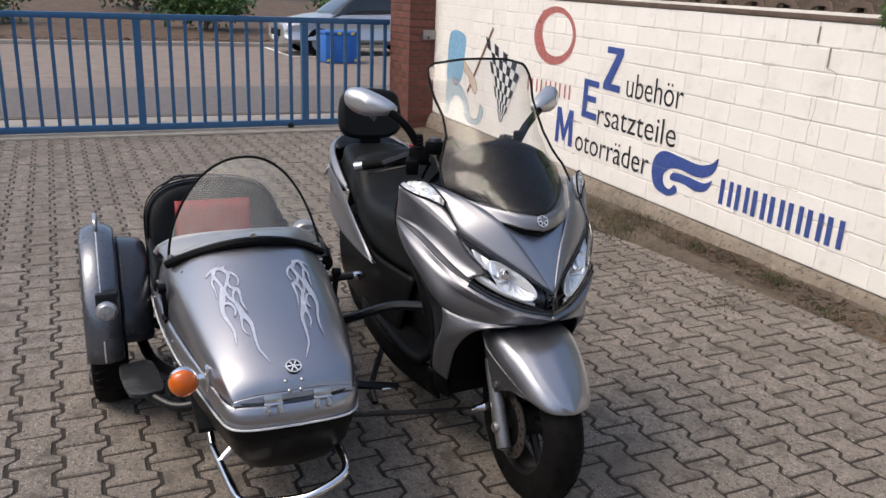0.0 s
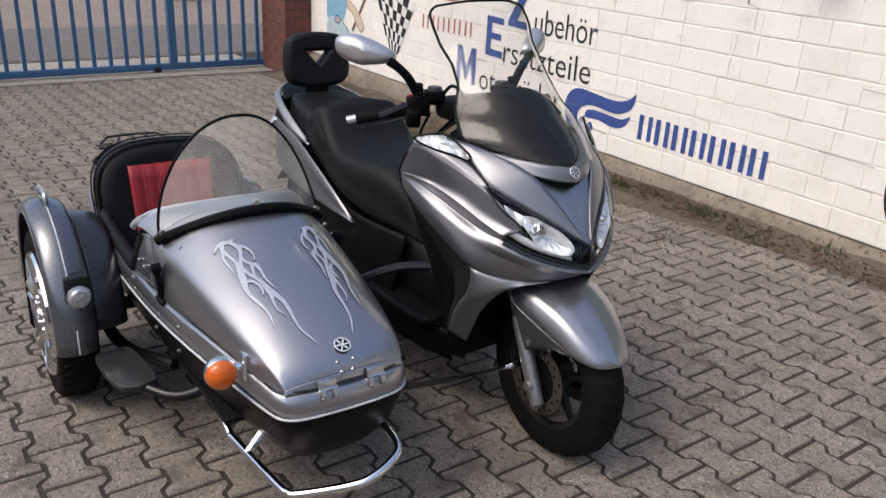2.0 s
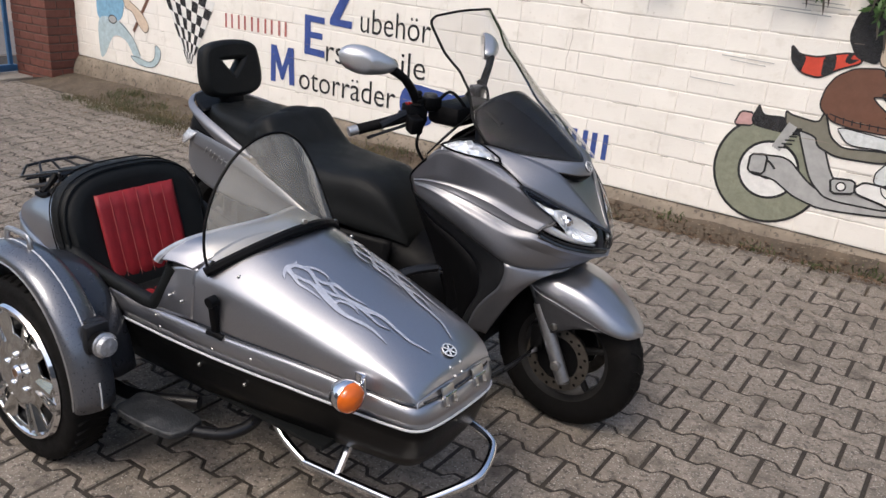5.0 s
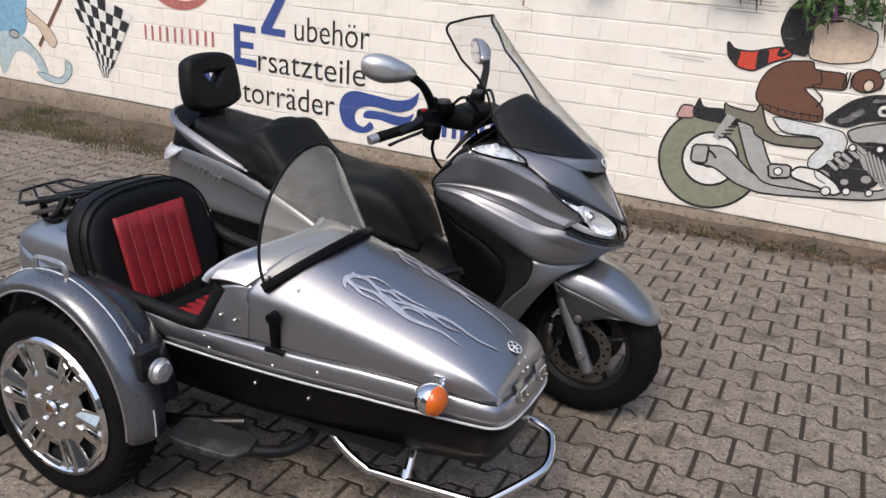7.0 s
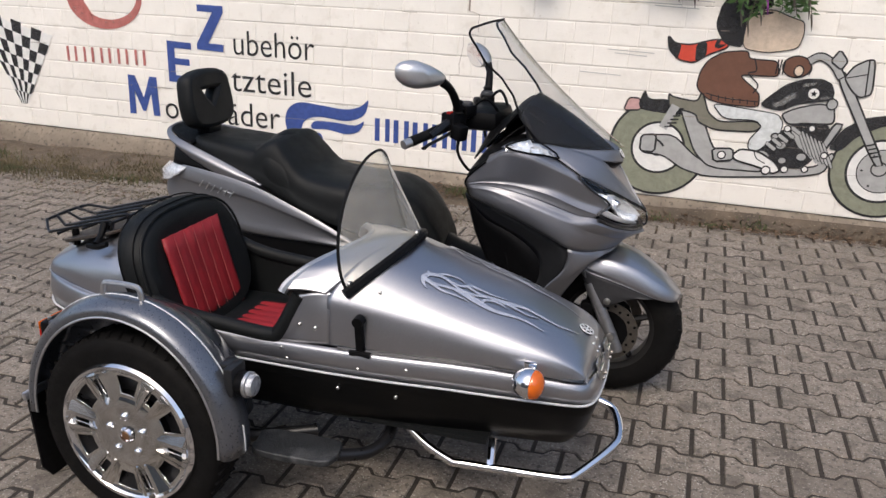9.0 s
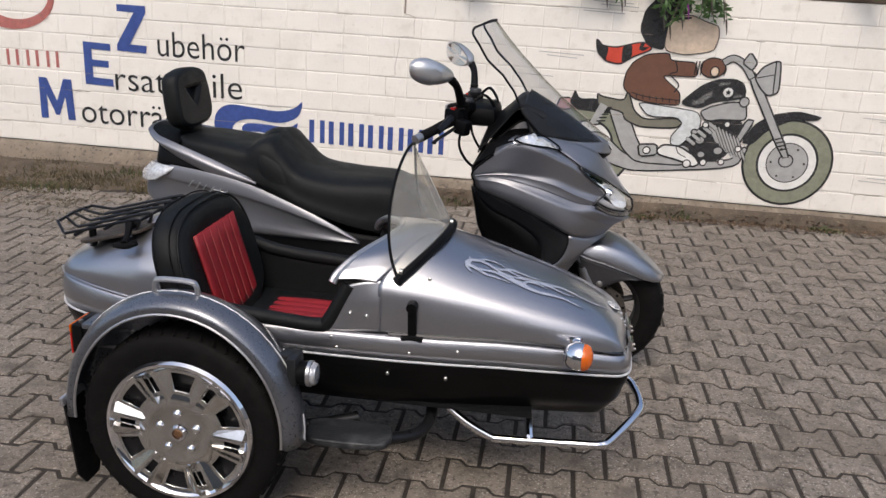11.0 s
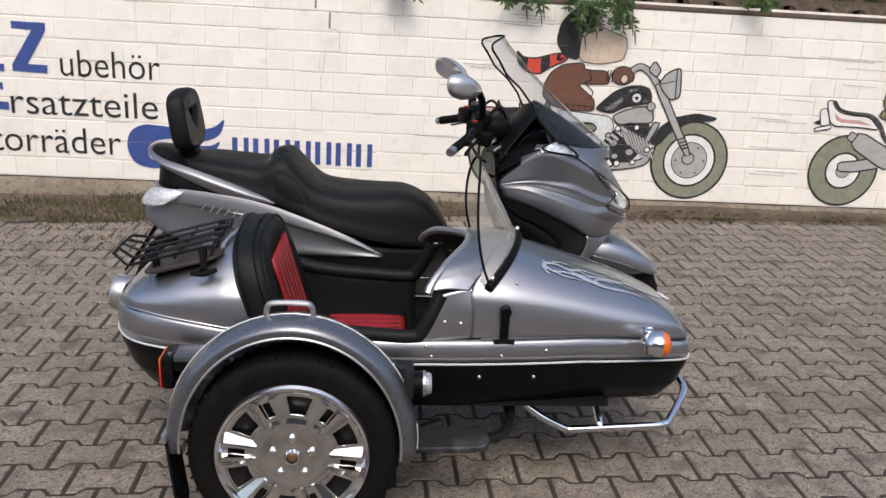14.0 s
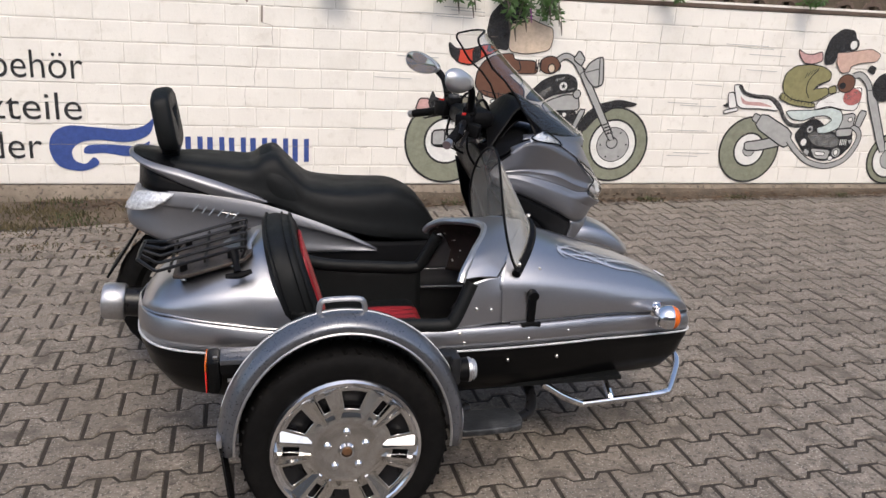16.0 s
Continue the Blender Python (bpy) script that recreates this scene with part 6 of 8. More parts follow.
for x in (-0.36, -0.455):
    part("rack_cross_bar", tube([(x, -0.18, rack_z(x) - 0.01), (x, 0.1, rack_z(x) - 0.01)], 0.0046, 8, 1), M_DARKSTEEL, rack)
for x in (-0.29, -0.42):
    for y in (-0.145, 0.065):
        post = part("rack_foot", tube([(x, y, rack_z(x) - 0.008), (x, y, rack_z(x) - 0.06)], 0.011, 10, 2), M_BLACK, rack, "black rubber foot with a bolt")
        part("foot_bolt", lathe([(0.0005, 0.006), (0.006, 0.005), (0.008, 0.0), (0.0005, 0.0)], 10, "z", (x, y - 0.022, rack_z(x) - 0.05)), M_ALU, post)
part("rack_strap", tube([(-0.215, -0.02, 0.742), (-0.24, -0.1, 0.722), (-0.225, -0.15, 0.7), (-0.2, -0.12, 0.715)], 0.007, 8, 5, flat=0.5), M_ALU, rack, "bright bent fixing strap")
for y, o in ((-0.176, -0.23), (0.096, 0.15)):
    clamp = part("rack_clamp", tube([(-0.282, y, 0.728), (-0.276, y + (o - y) * 0.5, 0.703), (-0.272, o, 0.684)], [0.013, 0.009, 0.011], 8, 3), M_BLACK, rack, "black clamp knob under the rack")
    part("clamp_bar", tube([(-0.305, o, 0.676), (-0.27, o, 0.677), (-0.235, o, 0.688)], [0.007, 0.01, 0.007], 8, 4), M_BLACK, clamp)

# ---------------------------------------------------------------- motor scooter
SCOOT = RIG @ pose(0, 1.214, 0)
scooter = thing("motor_scooter", SCOOT, "silver-grey maxi scooter with black seat and tall windshield", "motor scooter")


def both(name, rows, material, parent, label="", nu=5, nv=5, thick=0.004):
    """A panel on the right side, and its mirror image on the left."""
    s = patch(rows, nu, nv)
    return [part(name, q, material, parent, label, thick=thick) for q in (s, mirrored(s))]


# front fairing: panels between crease lines, so that the pressed edges stay crisp
def creased(lines, nu=10, nv=3, bow=()):
    """A skin across lines that run forward; bow swells (+) or hollows (-) the strip between two lines."""
    fine = []
    for ln in lines:
        c = spline(ln, 12)
        d = np.concatenate(([0], np.cumsum(np.linalg.norm(np.diff(c, axis=0), axis=1))))
        fine.append(np.array([[np.interp(u * d[-1], d, c[:, k]) for k in range(3)] for u in np.linspace(0, 1, nu + 1)]))
    grid = [fine[0]]
    for i in range(len(fine) - 1):
        for j in range(1, nv + 1):
            f = j / nv
            q = fine[i] * (1 - f) + fine[i + 1] * f
            if i < len(bow):
                taper = np.sin(np.linspace(0, math.pi, nu + 1)) ** 0.6
                q[:, 1] -= bow[i] * 4 * f * (1 - f) * taper
            grid.append(q)
    return skin(grid)


def pair_of(name, shape, material, parent, label="", thick=0.004, smooth=24):
    return [part(name, q, material, parent, label, thick=thick, smooth=smooth) for q in (shape, mirrored(shape))]


CREASE = [(0.622, -0.277, 0.795), (0.641, -0.281, 0.824), (0.695, -0.297, 0.872), (0.757, -0.312, 0.914), (0.835, -0.296, 0.9), (0.905, -0.26, 0.866), (0.985, -0.224, 0.823), (1.045, -0.19, 0.77), (1.084, -0.163, 0.724)]
GROOVE_A = [(0.624, -0.276, 0.79), (0.68, -0.287, 0.808), (0.745, -0.289, 0.817), (0.8, -0.269, 0.809), (0.9, -0.246, 0.796), (0.98, -0.215, 0.757), (1.066, -0.178, 0.72)]
LEDGE_A = [(0.625, -0.277, 0.787), (0.68, -0.288, 0.8), (0.745, -0.289, 0.804), (0.805, -0.273, 0.795), (0.9, -0.257, 0.773), (0.98, -0.228, 0.735), (1.05, -0.203, 0.709)]
GROOVE_B = [(0.627, -0.277, 0.783), (0.69, -0.288, 0.79), (0.76, -0.286, 0.785), (0.84, -0.27, 0.764), (0.92, -0.252, 0.735), (0.99, -0.222, 0.706), (1.044, -0.205, 0.7)]
LAMP_EDGE = GROOVE_B[:-1] + [(1.046, -0.203, 0.697), (1.09, -0.145, 0.662), (1.14, -0.07, 0.636), (1.168, 0.0, 0.626)]
LEDGE_B = [(0.632, -0.279, 0.772), (0.7, -0.292, 0.775), (0.8, -0.297, 0.751), (0.92, -0.271, 0.704), (1.017, -0.225, 0.658), (1.087, -0.148, 0.622), (1.128, -0.06, 0.597), (1.14, 0.0, 0.59)]
LOW_EDGE = [(0.643, -0.277, 0.748), (0.743, -0.288, 0.713), (0.836, -0.277, 0.668), (0.91, -0.266, 0.63), (0.966, -0.25, 0.598), (1.03, -0.19, 0.576), (1.09, -0.1, 0.57), (1.12, 0.0, 0.572)]
pair_of("side_fairing", creased([CREASE, GROOVE_A, LEDGE_A, GROOVE_B], 30, 6, (0.0, -0.003, -0.002)), M_GUNMETAL, scooter, "dark silver side fairing with pressed ridges", smooth=28)
SHOULDER_B = [(0.629, -0.278, 0.778), (0.695, -0.2905, 0.784), (0.78, -0.291, 0.769), (0.88, -0.269, 0.737), (0.97, -0.24, 0.7), (1.045, -0.216, 0.682), (1.107, -0.155, 0.648), (1.16, -0.073, 0.621), (1.186, 0.0, 0.611)]
pair_of("chin_fairing", creased([LAMP_EDGE, SHOULDER_B, LEDGE_B, LOW_EDGE], 32, 5, (0.0, 0.003, 0.006)), M_GUNMETAL, scooter, "dark silver lower side of the fairing that meets at the chin", smooth=28)
pair_of("upper_strip", creased([[(0.695, -0.297, 0.872), (0.757, -0.312, 0.914), (0.835, -0.296, 0.9), (0.905, -0.26, 0.866), (0.984, -0.224, 0.824)], [(0.7, -0.27, 0.89), (0.757, -0.29, 0.918), (0.838, -0.25, 0.924), (0.907, -0.226, 0.886), (0.986, -0.214, 0.833)]], 20, 3), M_GUNMETAL, scooter, "dark silver strip beside the indicator", smooth=50)
for sd in (1, -1):
    part("fairing_edge", tube([(x, y * sd, z) for x, y, z in [CREASE[2], CREASE[1], CREASE[0], LEDGE_B[0]] + LOW_EDGE[:5]], 0.0035, 8, 4), M_BLACK, scooter, "black edge seal")
    part("panel_seam", tube([(x, y * sd, z) for x, y, z in ((0.904, -0.228, 0.888), (0.947, -0.221, 0.862), (0.984, -0.217, 0.836))], 0.0022, 6, 4), M_BLACK, scooter)
    part("chin_strip", tube([(x + 0.004, y * 1.01 * sd, z - 0.003) for x, y, z in LAMP_EDGE[-4:]], 0.008, 8, 5), M_GLOSS, scooter, "black strip under the headlight")

REAR_LINE = LOW_EDGE[:5] + [(0.97, -0.248, 0.57), (0.951, -0.246, 0.515), (0.907, -0.239, 0.463), (0.863, -0.228, 0.403), (0.83, -0.215, 0.33)]
INSERT_LINE = [(0.62, -0.264, 0.752), (0.685, -0.252, 0.672), (0.777, -0.248, 0.628), (0.85, -0.242, 0.577), (0.875, -0.238, 0.53), (0.868, -0.228, 0.463), (0.83, -0.216, 0.395), (0.8, -0.206, 0.33)]
pair_of("leg_insert", creased([[(x, y * 0.985, z - 0.003) for x, y, z in REAR_LINE], INSERT_LINE], 22, 4, (0.004,)), M_INSERT, scooter, "satin black insert in the fairing", smooth=50)
pair_of("leg_panel", creased([INSERT_LINE, [(0.63, -0.235, 0.68), (0.67, -0.22, 0.58), (0.72, -0.212, 0.5), (0.76, -0.205, 0.42), (0.78, -0.2, 0.3)], [(0.64, -0.2, 0.6), (0.68, -0.19, 0.5), (0.72, -0.19, 0.4), (0.74, -0.19, 0.3)]], 16, 3), M_BLACK, scooter, "black leg shield")
pair_of("lower_fairing", creased([REAR_LINE[4:], [(1.04, -0.182, 0.575), (1.025, -0.208, 0.545), (0.995, -0.226, 0.51), (0.95, -0.227, 0.46), (0.905, -0.217, 0.395), (0.865, -0.203, 0.322)],
                                  [(1.107, -0.07, 0.571), (1.085, -0.13, 0.565), (1.05, -0.165, 0.545), (1.02, -0.19, 0.518), (0.978, -0.205, 0.46), (0.935, -0.2, 0.39), (0.89, -0.19, 0.315)]], 22, 4, (0.006, 0.004)), M_GUNMETAL, scooter, "dark silver lower fairing beside the wheel arch", smooth=60)
# foot of the fairing: its shade is put in as black colour
pair_of("lower_skirt", creased([[(0.83, -0.213, 0.332), (0.81, -0.2, 0.29), (0.79, -0.185, 0.235)], [(0.865, -0.201, 0.324), (0.845, -0.19, 0.28), (0.82, -0.175, 0.225)], [(0.89, -0.188, 0.317), (0.87, -0.175, 0.27), (0.84, -0.155, 0.22)]], 10, 3), M_BLACK, scooter, "foot of the fairing, coloured black for shade")
part("inner_fairing", patch([[(1.09, -0.1, 0.566), (1.1, 0, 0.568), (1.09, 0.1, 0.566)], [(0.94, -0.17, 0.5), (0.95, 0, 0.52), (0.94, 0.17, 0.5)], [(0.84, -0.17, 0.24), (0.83, 0, 0.24), (0.84, 0.17, 0.24)]], 4, 5), M_BLACK, scooter, "black inside of the fairing", thick=0.006)

# nose: two arms along the headlights, a hood with the emblem, a dark slot and a sunken wedge
V_TIP = (1.178, -0.003, 0.69)
ARM_OUT = [(0.74, -0.285, 0.922), (0.84, -0.25, 0.925), (0.909, -0.226, 0.886), (0.987, -0.214, 0.833), (1.066, -0.14, 0.78), (1.126, -0.064, 0.732), V_TIP]
ARM_IN = [(0.76, -0.23, 0.93), (0.87, -0.2, 0.925), (0.96, -0.155, 0.902), (1.037, -0.109, 0.868), (1.09, -0.064, 0.804), (1.137, -0.028, 0.74), V_TIP]
pair_of("nose_panel", creased([ARM_OUT, [tuple((np.array(a) + np.array(b)) / 2 + np.array((0.003, 0, 0.003))) for a, b in zip(ARM_OUT, ARM_IN)][:-1] + [V_TIP], ARM_IN], 24, 3), M_GUNMETAL, scooter, "dark silver nose panel with a sharp centre")
hood_rows = [[(0.8, 0.0, 0.86), (0.79, -0.12, 0.87), (0.76, -0.23, 0.915)], [(1.03, 0.0, 0.872), (0.97, -0.1, 0.885), (0.87, -0.2, 0.92)], [(1.082, 0.0, 0.884), (1.045, -0.075, 0.894), (0.96, -0.155, 0.902)], [(1.094, 0.0, 0.846), (1.075, -0.055, 0.853), (1.037, -0.109, 0.868)]]
s = patch(hood_rows, 6, 6)
part("nose_hood", join(s, mirrored(s)), M_GUNMETAL, scooter, "dark silver hood with a round emblem", thick=0.004)
pair_of("nose_vent", creased([[(1.092, 0.0, 0.842), (1.073, -0.055, 0.849), (1.037, -0.108, 0.864)], [(1.06, 0.0, 0.815), (1.055, -0.05, 0.828), (1.032, -0.105, 0.858)]], 8, 2), M_BLACK, scooter, "dark air slot under the hood")
wedge = [[(1.033, -0.107, 0.862), (1.102, -0.054, 0.782), (1.172, -0.004, 0.689)], [(1.05, -0.05, 0.843), (1.11, -0.025, 0.774), (1.173, -0.002, 0.688)], [(1.056, 0.0, 0.834), (1.112, 0, 0.771), (1.174, 0.0, 0.688)]]
part("nose_wedge", patch(wedge + [[(x, -y, z) for x, y, z in r] for r in wedge[1::-1]], 6, 8), M_SILVER, scooter, "sunken silver wedge above the headlights", smooth=70)
round_badge(scooter, pose(1.082, 0, 0.872, 0, 58, 0) @ pose(0, 0, 0.003), 0.0175)

# headlights
rng = random.Random(31)
for sd in (1, -1):
    def hp(rows, nu=5, nv=6):
        q = patch(rows, nu, nv)
        return q if sd > 0 else mirrored(q)
    lens_rows = [[(0.984, -0.218, 0.834), (1.068, -0.143, 0.78), (1.128, -0.067, 0.732), (1.18, -0.004, 0.688)],
                 [(1.03, -0.208, 0.786), (1.092, -0.15, 0.748), (1.146, -0.08, 0.708), (1.188, -0.004, 0.67)],
                 [(1.082, -0.172, 0.738), (1.112, -0.145, 0.71), (1.162, -0.078, 0.674), (1.19, -0.004, 0.65)],
                 [(1.05, -0.205, 0.71), (1.1, -0.148, 0.67), (1.15, -0.072, 0.644), (1.182, -0.004, 0.634)]]
    back = [[(x - 0.05, y * 0.95, z - 0.012) for x, y, z in r] for r in lens_rows]
    bowl = part("headlight", hp(back), M_GLOSS, scooter, "large swept headlight with clear lens", thick=0.003)
    lens = part("lens", hp(lens_rows), M_LENS, bowl, "clear lens", thick=0.0)
    lens.visible_shadow = False
    # bright oval dish with fluted lower half
    grid4 = np.array(lens_rows)

    def on_lens(u, v):
        rows4 = [[float(np.interp(u * 3, [0, 1, 2, 3], grid4[i, :, k])) for k in range(3)] for i in range(4)]
        return np.array([float(np.interp(v * 3, [0, 1, 2, 3], [rows4[i][k] for i in range(4)])) for k in range(3)])
    ring_count, spokes = 7, 72
    rows = []
    for i in range(ring_count + 1):
        r = max(i / ring_count, 0.02)
        row = []
        for j in range(spokes):
            a = 2 * math.pi * j / spokes
            p = on_lens(0.52 + 0.29 * r * math.cos(a), 0.41 + (0.4 if math.sin(a) > 0 else 0.34) * r * math.sin(a))
            depth = 0.007 + 0.032 * (1 - r ** 2) + (0.013 * (j % 6 < 3) * min(1, 2.5 * (1 - r)) if math.sin(a) > 0.1 else 0)
            row.append((p[0] - 0.82 * depth, p[1] + 0.35 * depth, p[2] - 0.2 * depth))
        rows.append(row)
    q = skin(rows, True)
    part("reflector", q if sd > 0 else mirrored(q), M_REFLECT, bowl, "bright chrome reflector", thick=0.002, smooth=14)
    c = on_lens(0.46, 0.4)
    part("bulb_cap", moved(lathe([(0.0005, 0.012), (0.012, 0.01), (0.016, -0.008), (0.0005, -0.03)], 14, "x"), pose(c[0] - 0.022, (c[1] + 0.01) * sd, c[2], 0, 14, -28 * sd)), M_CHROME, bowl)
    sunk = lambda u, v, d: tuple(on_lens(u, v) + np.array((-0.82, 0.35, -0.2)) * d)
    part("inner_lamp", hp([[sunk(u, v, 0.012 + 0.012 * (k % 2)) for k, u in enumerate((0.1, 0.2, 0.3, 0.4))] for v in (0.2, 0.36, 0.52)], 3, 2), M_REFLECT, bowl, "clear side reflector", thick=0.003, smooth=10)
    part("position_lamp", hp([[sunk(u, v, 0.006 + dd) for u in (0.0, 0.2, 0.45, 0.78)] for v, dd in ((0.74, 0.012), (0.82, 0.0), (0.93, 0.003))], 3, 5), M_REFLECT, bowl, "clear position lamp under the main reflector", thick=0.003, smooth=20)
    part("lamp_rim", tube([(x, y * sd, z) for x, y, z in (lens_rows[0] + [lens_rows[1][-1], lens_rows[2][-1]] + lens_rows[3][::-1] + [lens_rows[2][0], lens_rows[1][0]])], 0.0036, 6, 3, True), M_GLOSS, bowl)
    part("lamp_brow", hp([[(x, y, z) for x, y, z in lens_rows[0]], [(x * 0.86 + b[0] * 0.14, y * 0.86 + b[1] * 0.14, z * 0.86 + b[2] * 0.14) for (x, y, z), b in zip(lens_rows[0], lens_rows[1])]], 3, 6), M_GLOSS, bowl, "gloss black brow", thick=0.006)
    wink = [[(0.762, -0.314, 0.927), (0.805, -0.28, 0.942), (0.84, -0.25, 0.938), (0.9, -0.222, 0.898)], [(0.77, -0.315, 0.921), (0.815, -0.292, 0.924), (0.86, -0.26, 0.915), (0.908, -0.226, 0.888)], [(0.785, -0.31, 0.914), (0.83, -0.288, 0.903), (0.87, -0.256, 0.894), (0.912, -0.228, 0.882)]]
    wink = [[(x + 0.002, y - 0.004, z + 0.007) for x, y, z in r] for r in wink]
    facet = patch([[(x - 0.008, y * 0.985, z - 0.006) for x, y, z in r] for r in wink], 4, 4)
    facet = ([(x, y + rng.uniform(-0.006, 0.006), z + rng.uniform(-0.006, 0.006)) for x, y, z in facet[0]], facet[1])
    base = part("front_indicator", facet if sd > 0 else mirrored(facet), M_REFLECT, scooter, "clear faceted front indicator", smooth=5)
    cover = part("lens", hp(wink), M_LENS, base, "clear lens")
    cover.visible_shadow = False
    part("indicator_edge", tube([(x, y * sd, z) for x, y, z in wink[0] + [wink[1][3]] + wink[2][::-1] + [wink[1][0]]], 0.003, 6, 3, True), M_BLACK, base)

# windshield: tall clear sheet with black rubber edge, smoked panel behind its foot
def ws(u, t):
    w = float(np.interp(t, [0, 0.1, 0.2, 0.3, 0.42, 0.55, 0.68, 0.8, 0.88, 0.93, 0.97, 0.99, 1.0], [0.195, 0.217, 0.212, 0.19, 0.17, 0.166, 0.174, 0.181, 0.18, 0.174, 0.16, 0.145, 0.118]))
    cx = 1.088 - 0.58 * t + 0.142 * t * t
    cz = 0.892 + 0.398 * t + 0.03 * t * (1 - t)
    wrap = float(np.interp(t, [0, 0.255, 0.415, 0.55, 0.67, 0.8, 0.912, 0.97, 1.0], [0.2, 0.173, 0.13, 0.113, 0.118, 0.1, 0.088, 0.07, 0.04]))
    return (cx - wrap * u * u, w * u + 0.01, cz - 0.012 * abs(u) ** 3 * max(0.0, (t - 0.8) / 0.2))


shield = part("windshield", skin([[ws(u, t) for t in np.linspace(0, 1, 41)] for u in np.linspace(-1, 1, 25)]), M_SHEET, scooter, "tall clear windshield with black edge")
shield.visible_shadow = False
rim_pts = [ws(-1, t) for t in np.linspace(0.0, 1, 41)] + [ws(u, 1) for u in np.linspace(-0.9, 0.9, 9)] + [ws(1, t) for t in np.linspace(1, 0, 41)]
part("windshield_rim", tube(rim_pts, 0.0042, 6, 1, False, False), M_BLACK, shield, "black rubber edging")
def wsd(u, t):
    foot = np.array((1.072 - 0.255 * abs(u) ** 1.6, 0.228 * u, 0.893 + 0.045 * abs(u)))
    head = np.array((0.8 - 0.03 * u * u, 0.165 * u, 1.07 - 0.036 * u * u))
    s = t * (1 - 0.14 * u ** 4)
    p = foot + (head - foot) * s
    return (p[0] + 0.02 * s * (1 - s) - 0.009, p[1] * 0.955, p[2] + 0.03 * s * (1 - s) - 0.014)


part("dark_screen", skin([[wsd(u, t) for t in np.linspace(0, 1, 14)] for u in np.linspace(-1, 1, 25)]), M_DARKSCREEN, scooter, "glossy dark screen behind the windshield foot", thick=0.004)
both("dash_side", [[(0.62, -0.235, 0.82), (0.66, -0.19, 0.88), (0.68, -0.1, 0.91)], [(0.71, -0.262, 0.882), (0.74, -0.21, 0.915), (0.76, -0.1, 0.93)], [(0.8, -0.215, 0.915), (0.8, -0.16, 0.925), (0.82, -0.08, 0.93)]], M_BLACK, scooter, "black dashboard side", 5, 5)
part("dashboard", patch([[(0.66, -0.2, 0.87), (0.67, 0, 0.88), (0.66, 0.2, 0.87)], [(0.72, -0.14, 0.925), (0.7, 0, 0.945), (0.72, 0.14, 0.925)], [(0.78, -0.11, 0.965), (0.77, 0, 0.985), (0.78, 0.11, 0.965)], [(0.84, -0.08, 0.95), (0.85, 0, 0.95), (0.84, 0.08, 0.95)]], 5, 6), M_BLACK, scooter, "black instrument panel hood", thick=0.005)
for y in (-0.07, 0.07):
    part("gauge", moved(lathe([(0.0005, 0.0), (0.05, 0.0), (0.056, 0.01), (0.05, 0.014), (0.0005, 0.006)], 24, "x"), pose(0.675, y, 0.9, 0, -130, 0)), M_GLOSS, scooter, "round gauge with chrome ring")
part("inner_leg_shield", patch([[(0.62, -0.235, 0.81), (0.64, 0, 0.85), (0.62, 0.235, 0.81)], [(0.65, -0.245, 0.72), (0.63, 0, 0.74), (0.65, 0.245, 0.72)], [(0.74, -0.23, 0.6), (0.68, 0, 0.6), (0.74, 0.23, 0.6)], [(0.78, -0.21, 0.42), (0.74, 0, 0.42), (0.78, 0.21, 0.42)], [(0.8, -0.17, 0.29), (0.77, 0, 0.29), (0.8, 0.17, 0.29)]], 5, 6), M_BLACK, scooter, "black inner leg shield", thick=0.006)

# inner cowl between the bars and the screen
part("inner_cowl", patch([[(0.63, -0.21, 0.86), (0.65, -0.1, 0.93), (0.655, 0, 0.94), (0.65, 0.1, 0.93), (0.63, 0.21, 0.86)], [(0.7, -0.17, 0.945), (0.71, -0.08, 0.985), (0.715, 0, 0.995), (0.71, 0.08, 0.985), (0.7, 0.17, 0.945)], [(0.77, -0.145, 1.015), (0.775, -0.07, 1.04), (0.775, 0, 1.045), (0.775, 0.07, 1.04), (0.77, 0.145, 1.015)], [(0.85, -0.15, 0.98), (0.86, -0.07, 0.99), (0.86, 0, 0.99), (0.86, 0.07, 0.99), (0.85, 0.15, 0.98)]], 5, 4), M_BLACK, scooter, "black inner cowl over the instruments", thick=0.005)

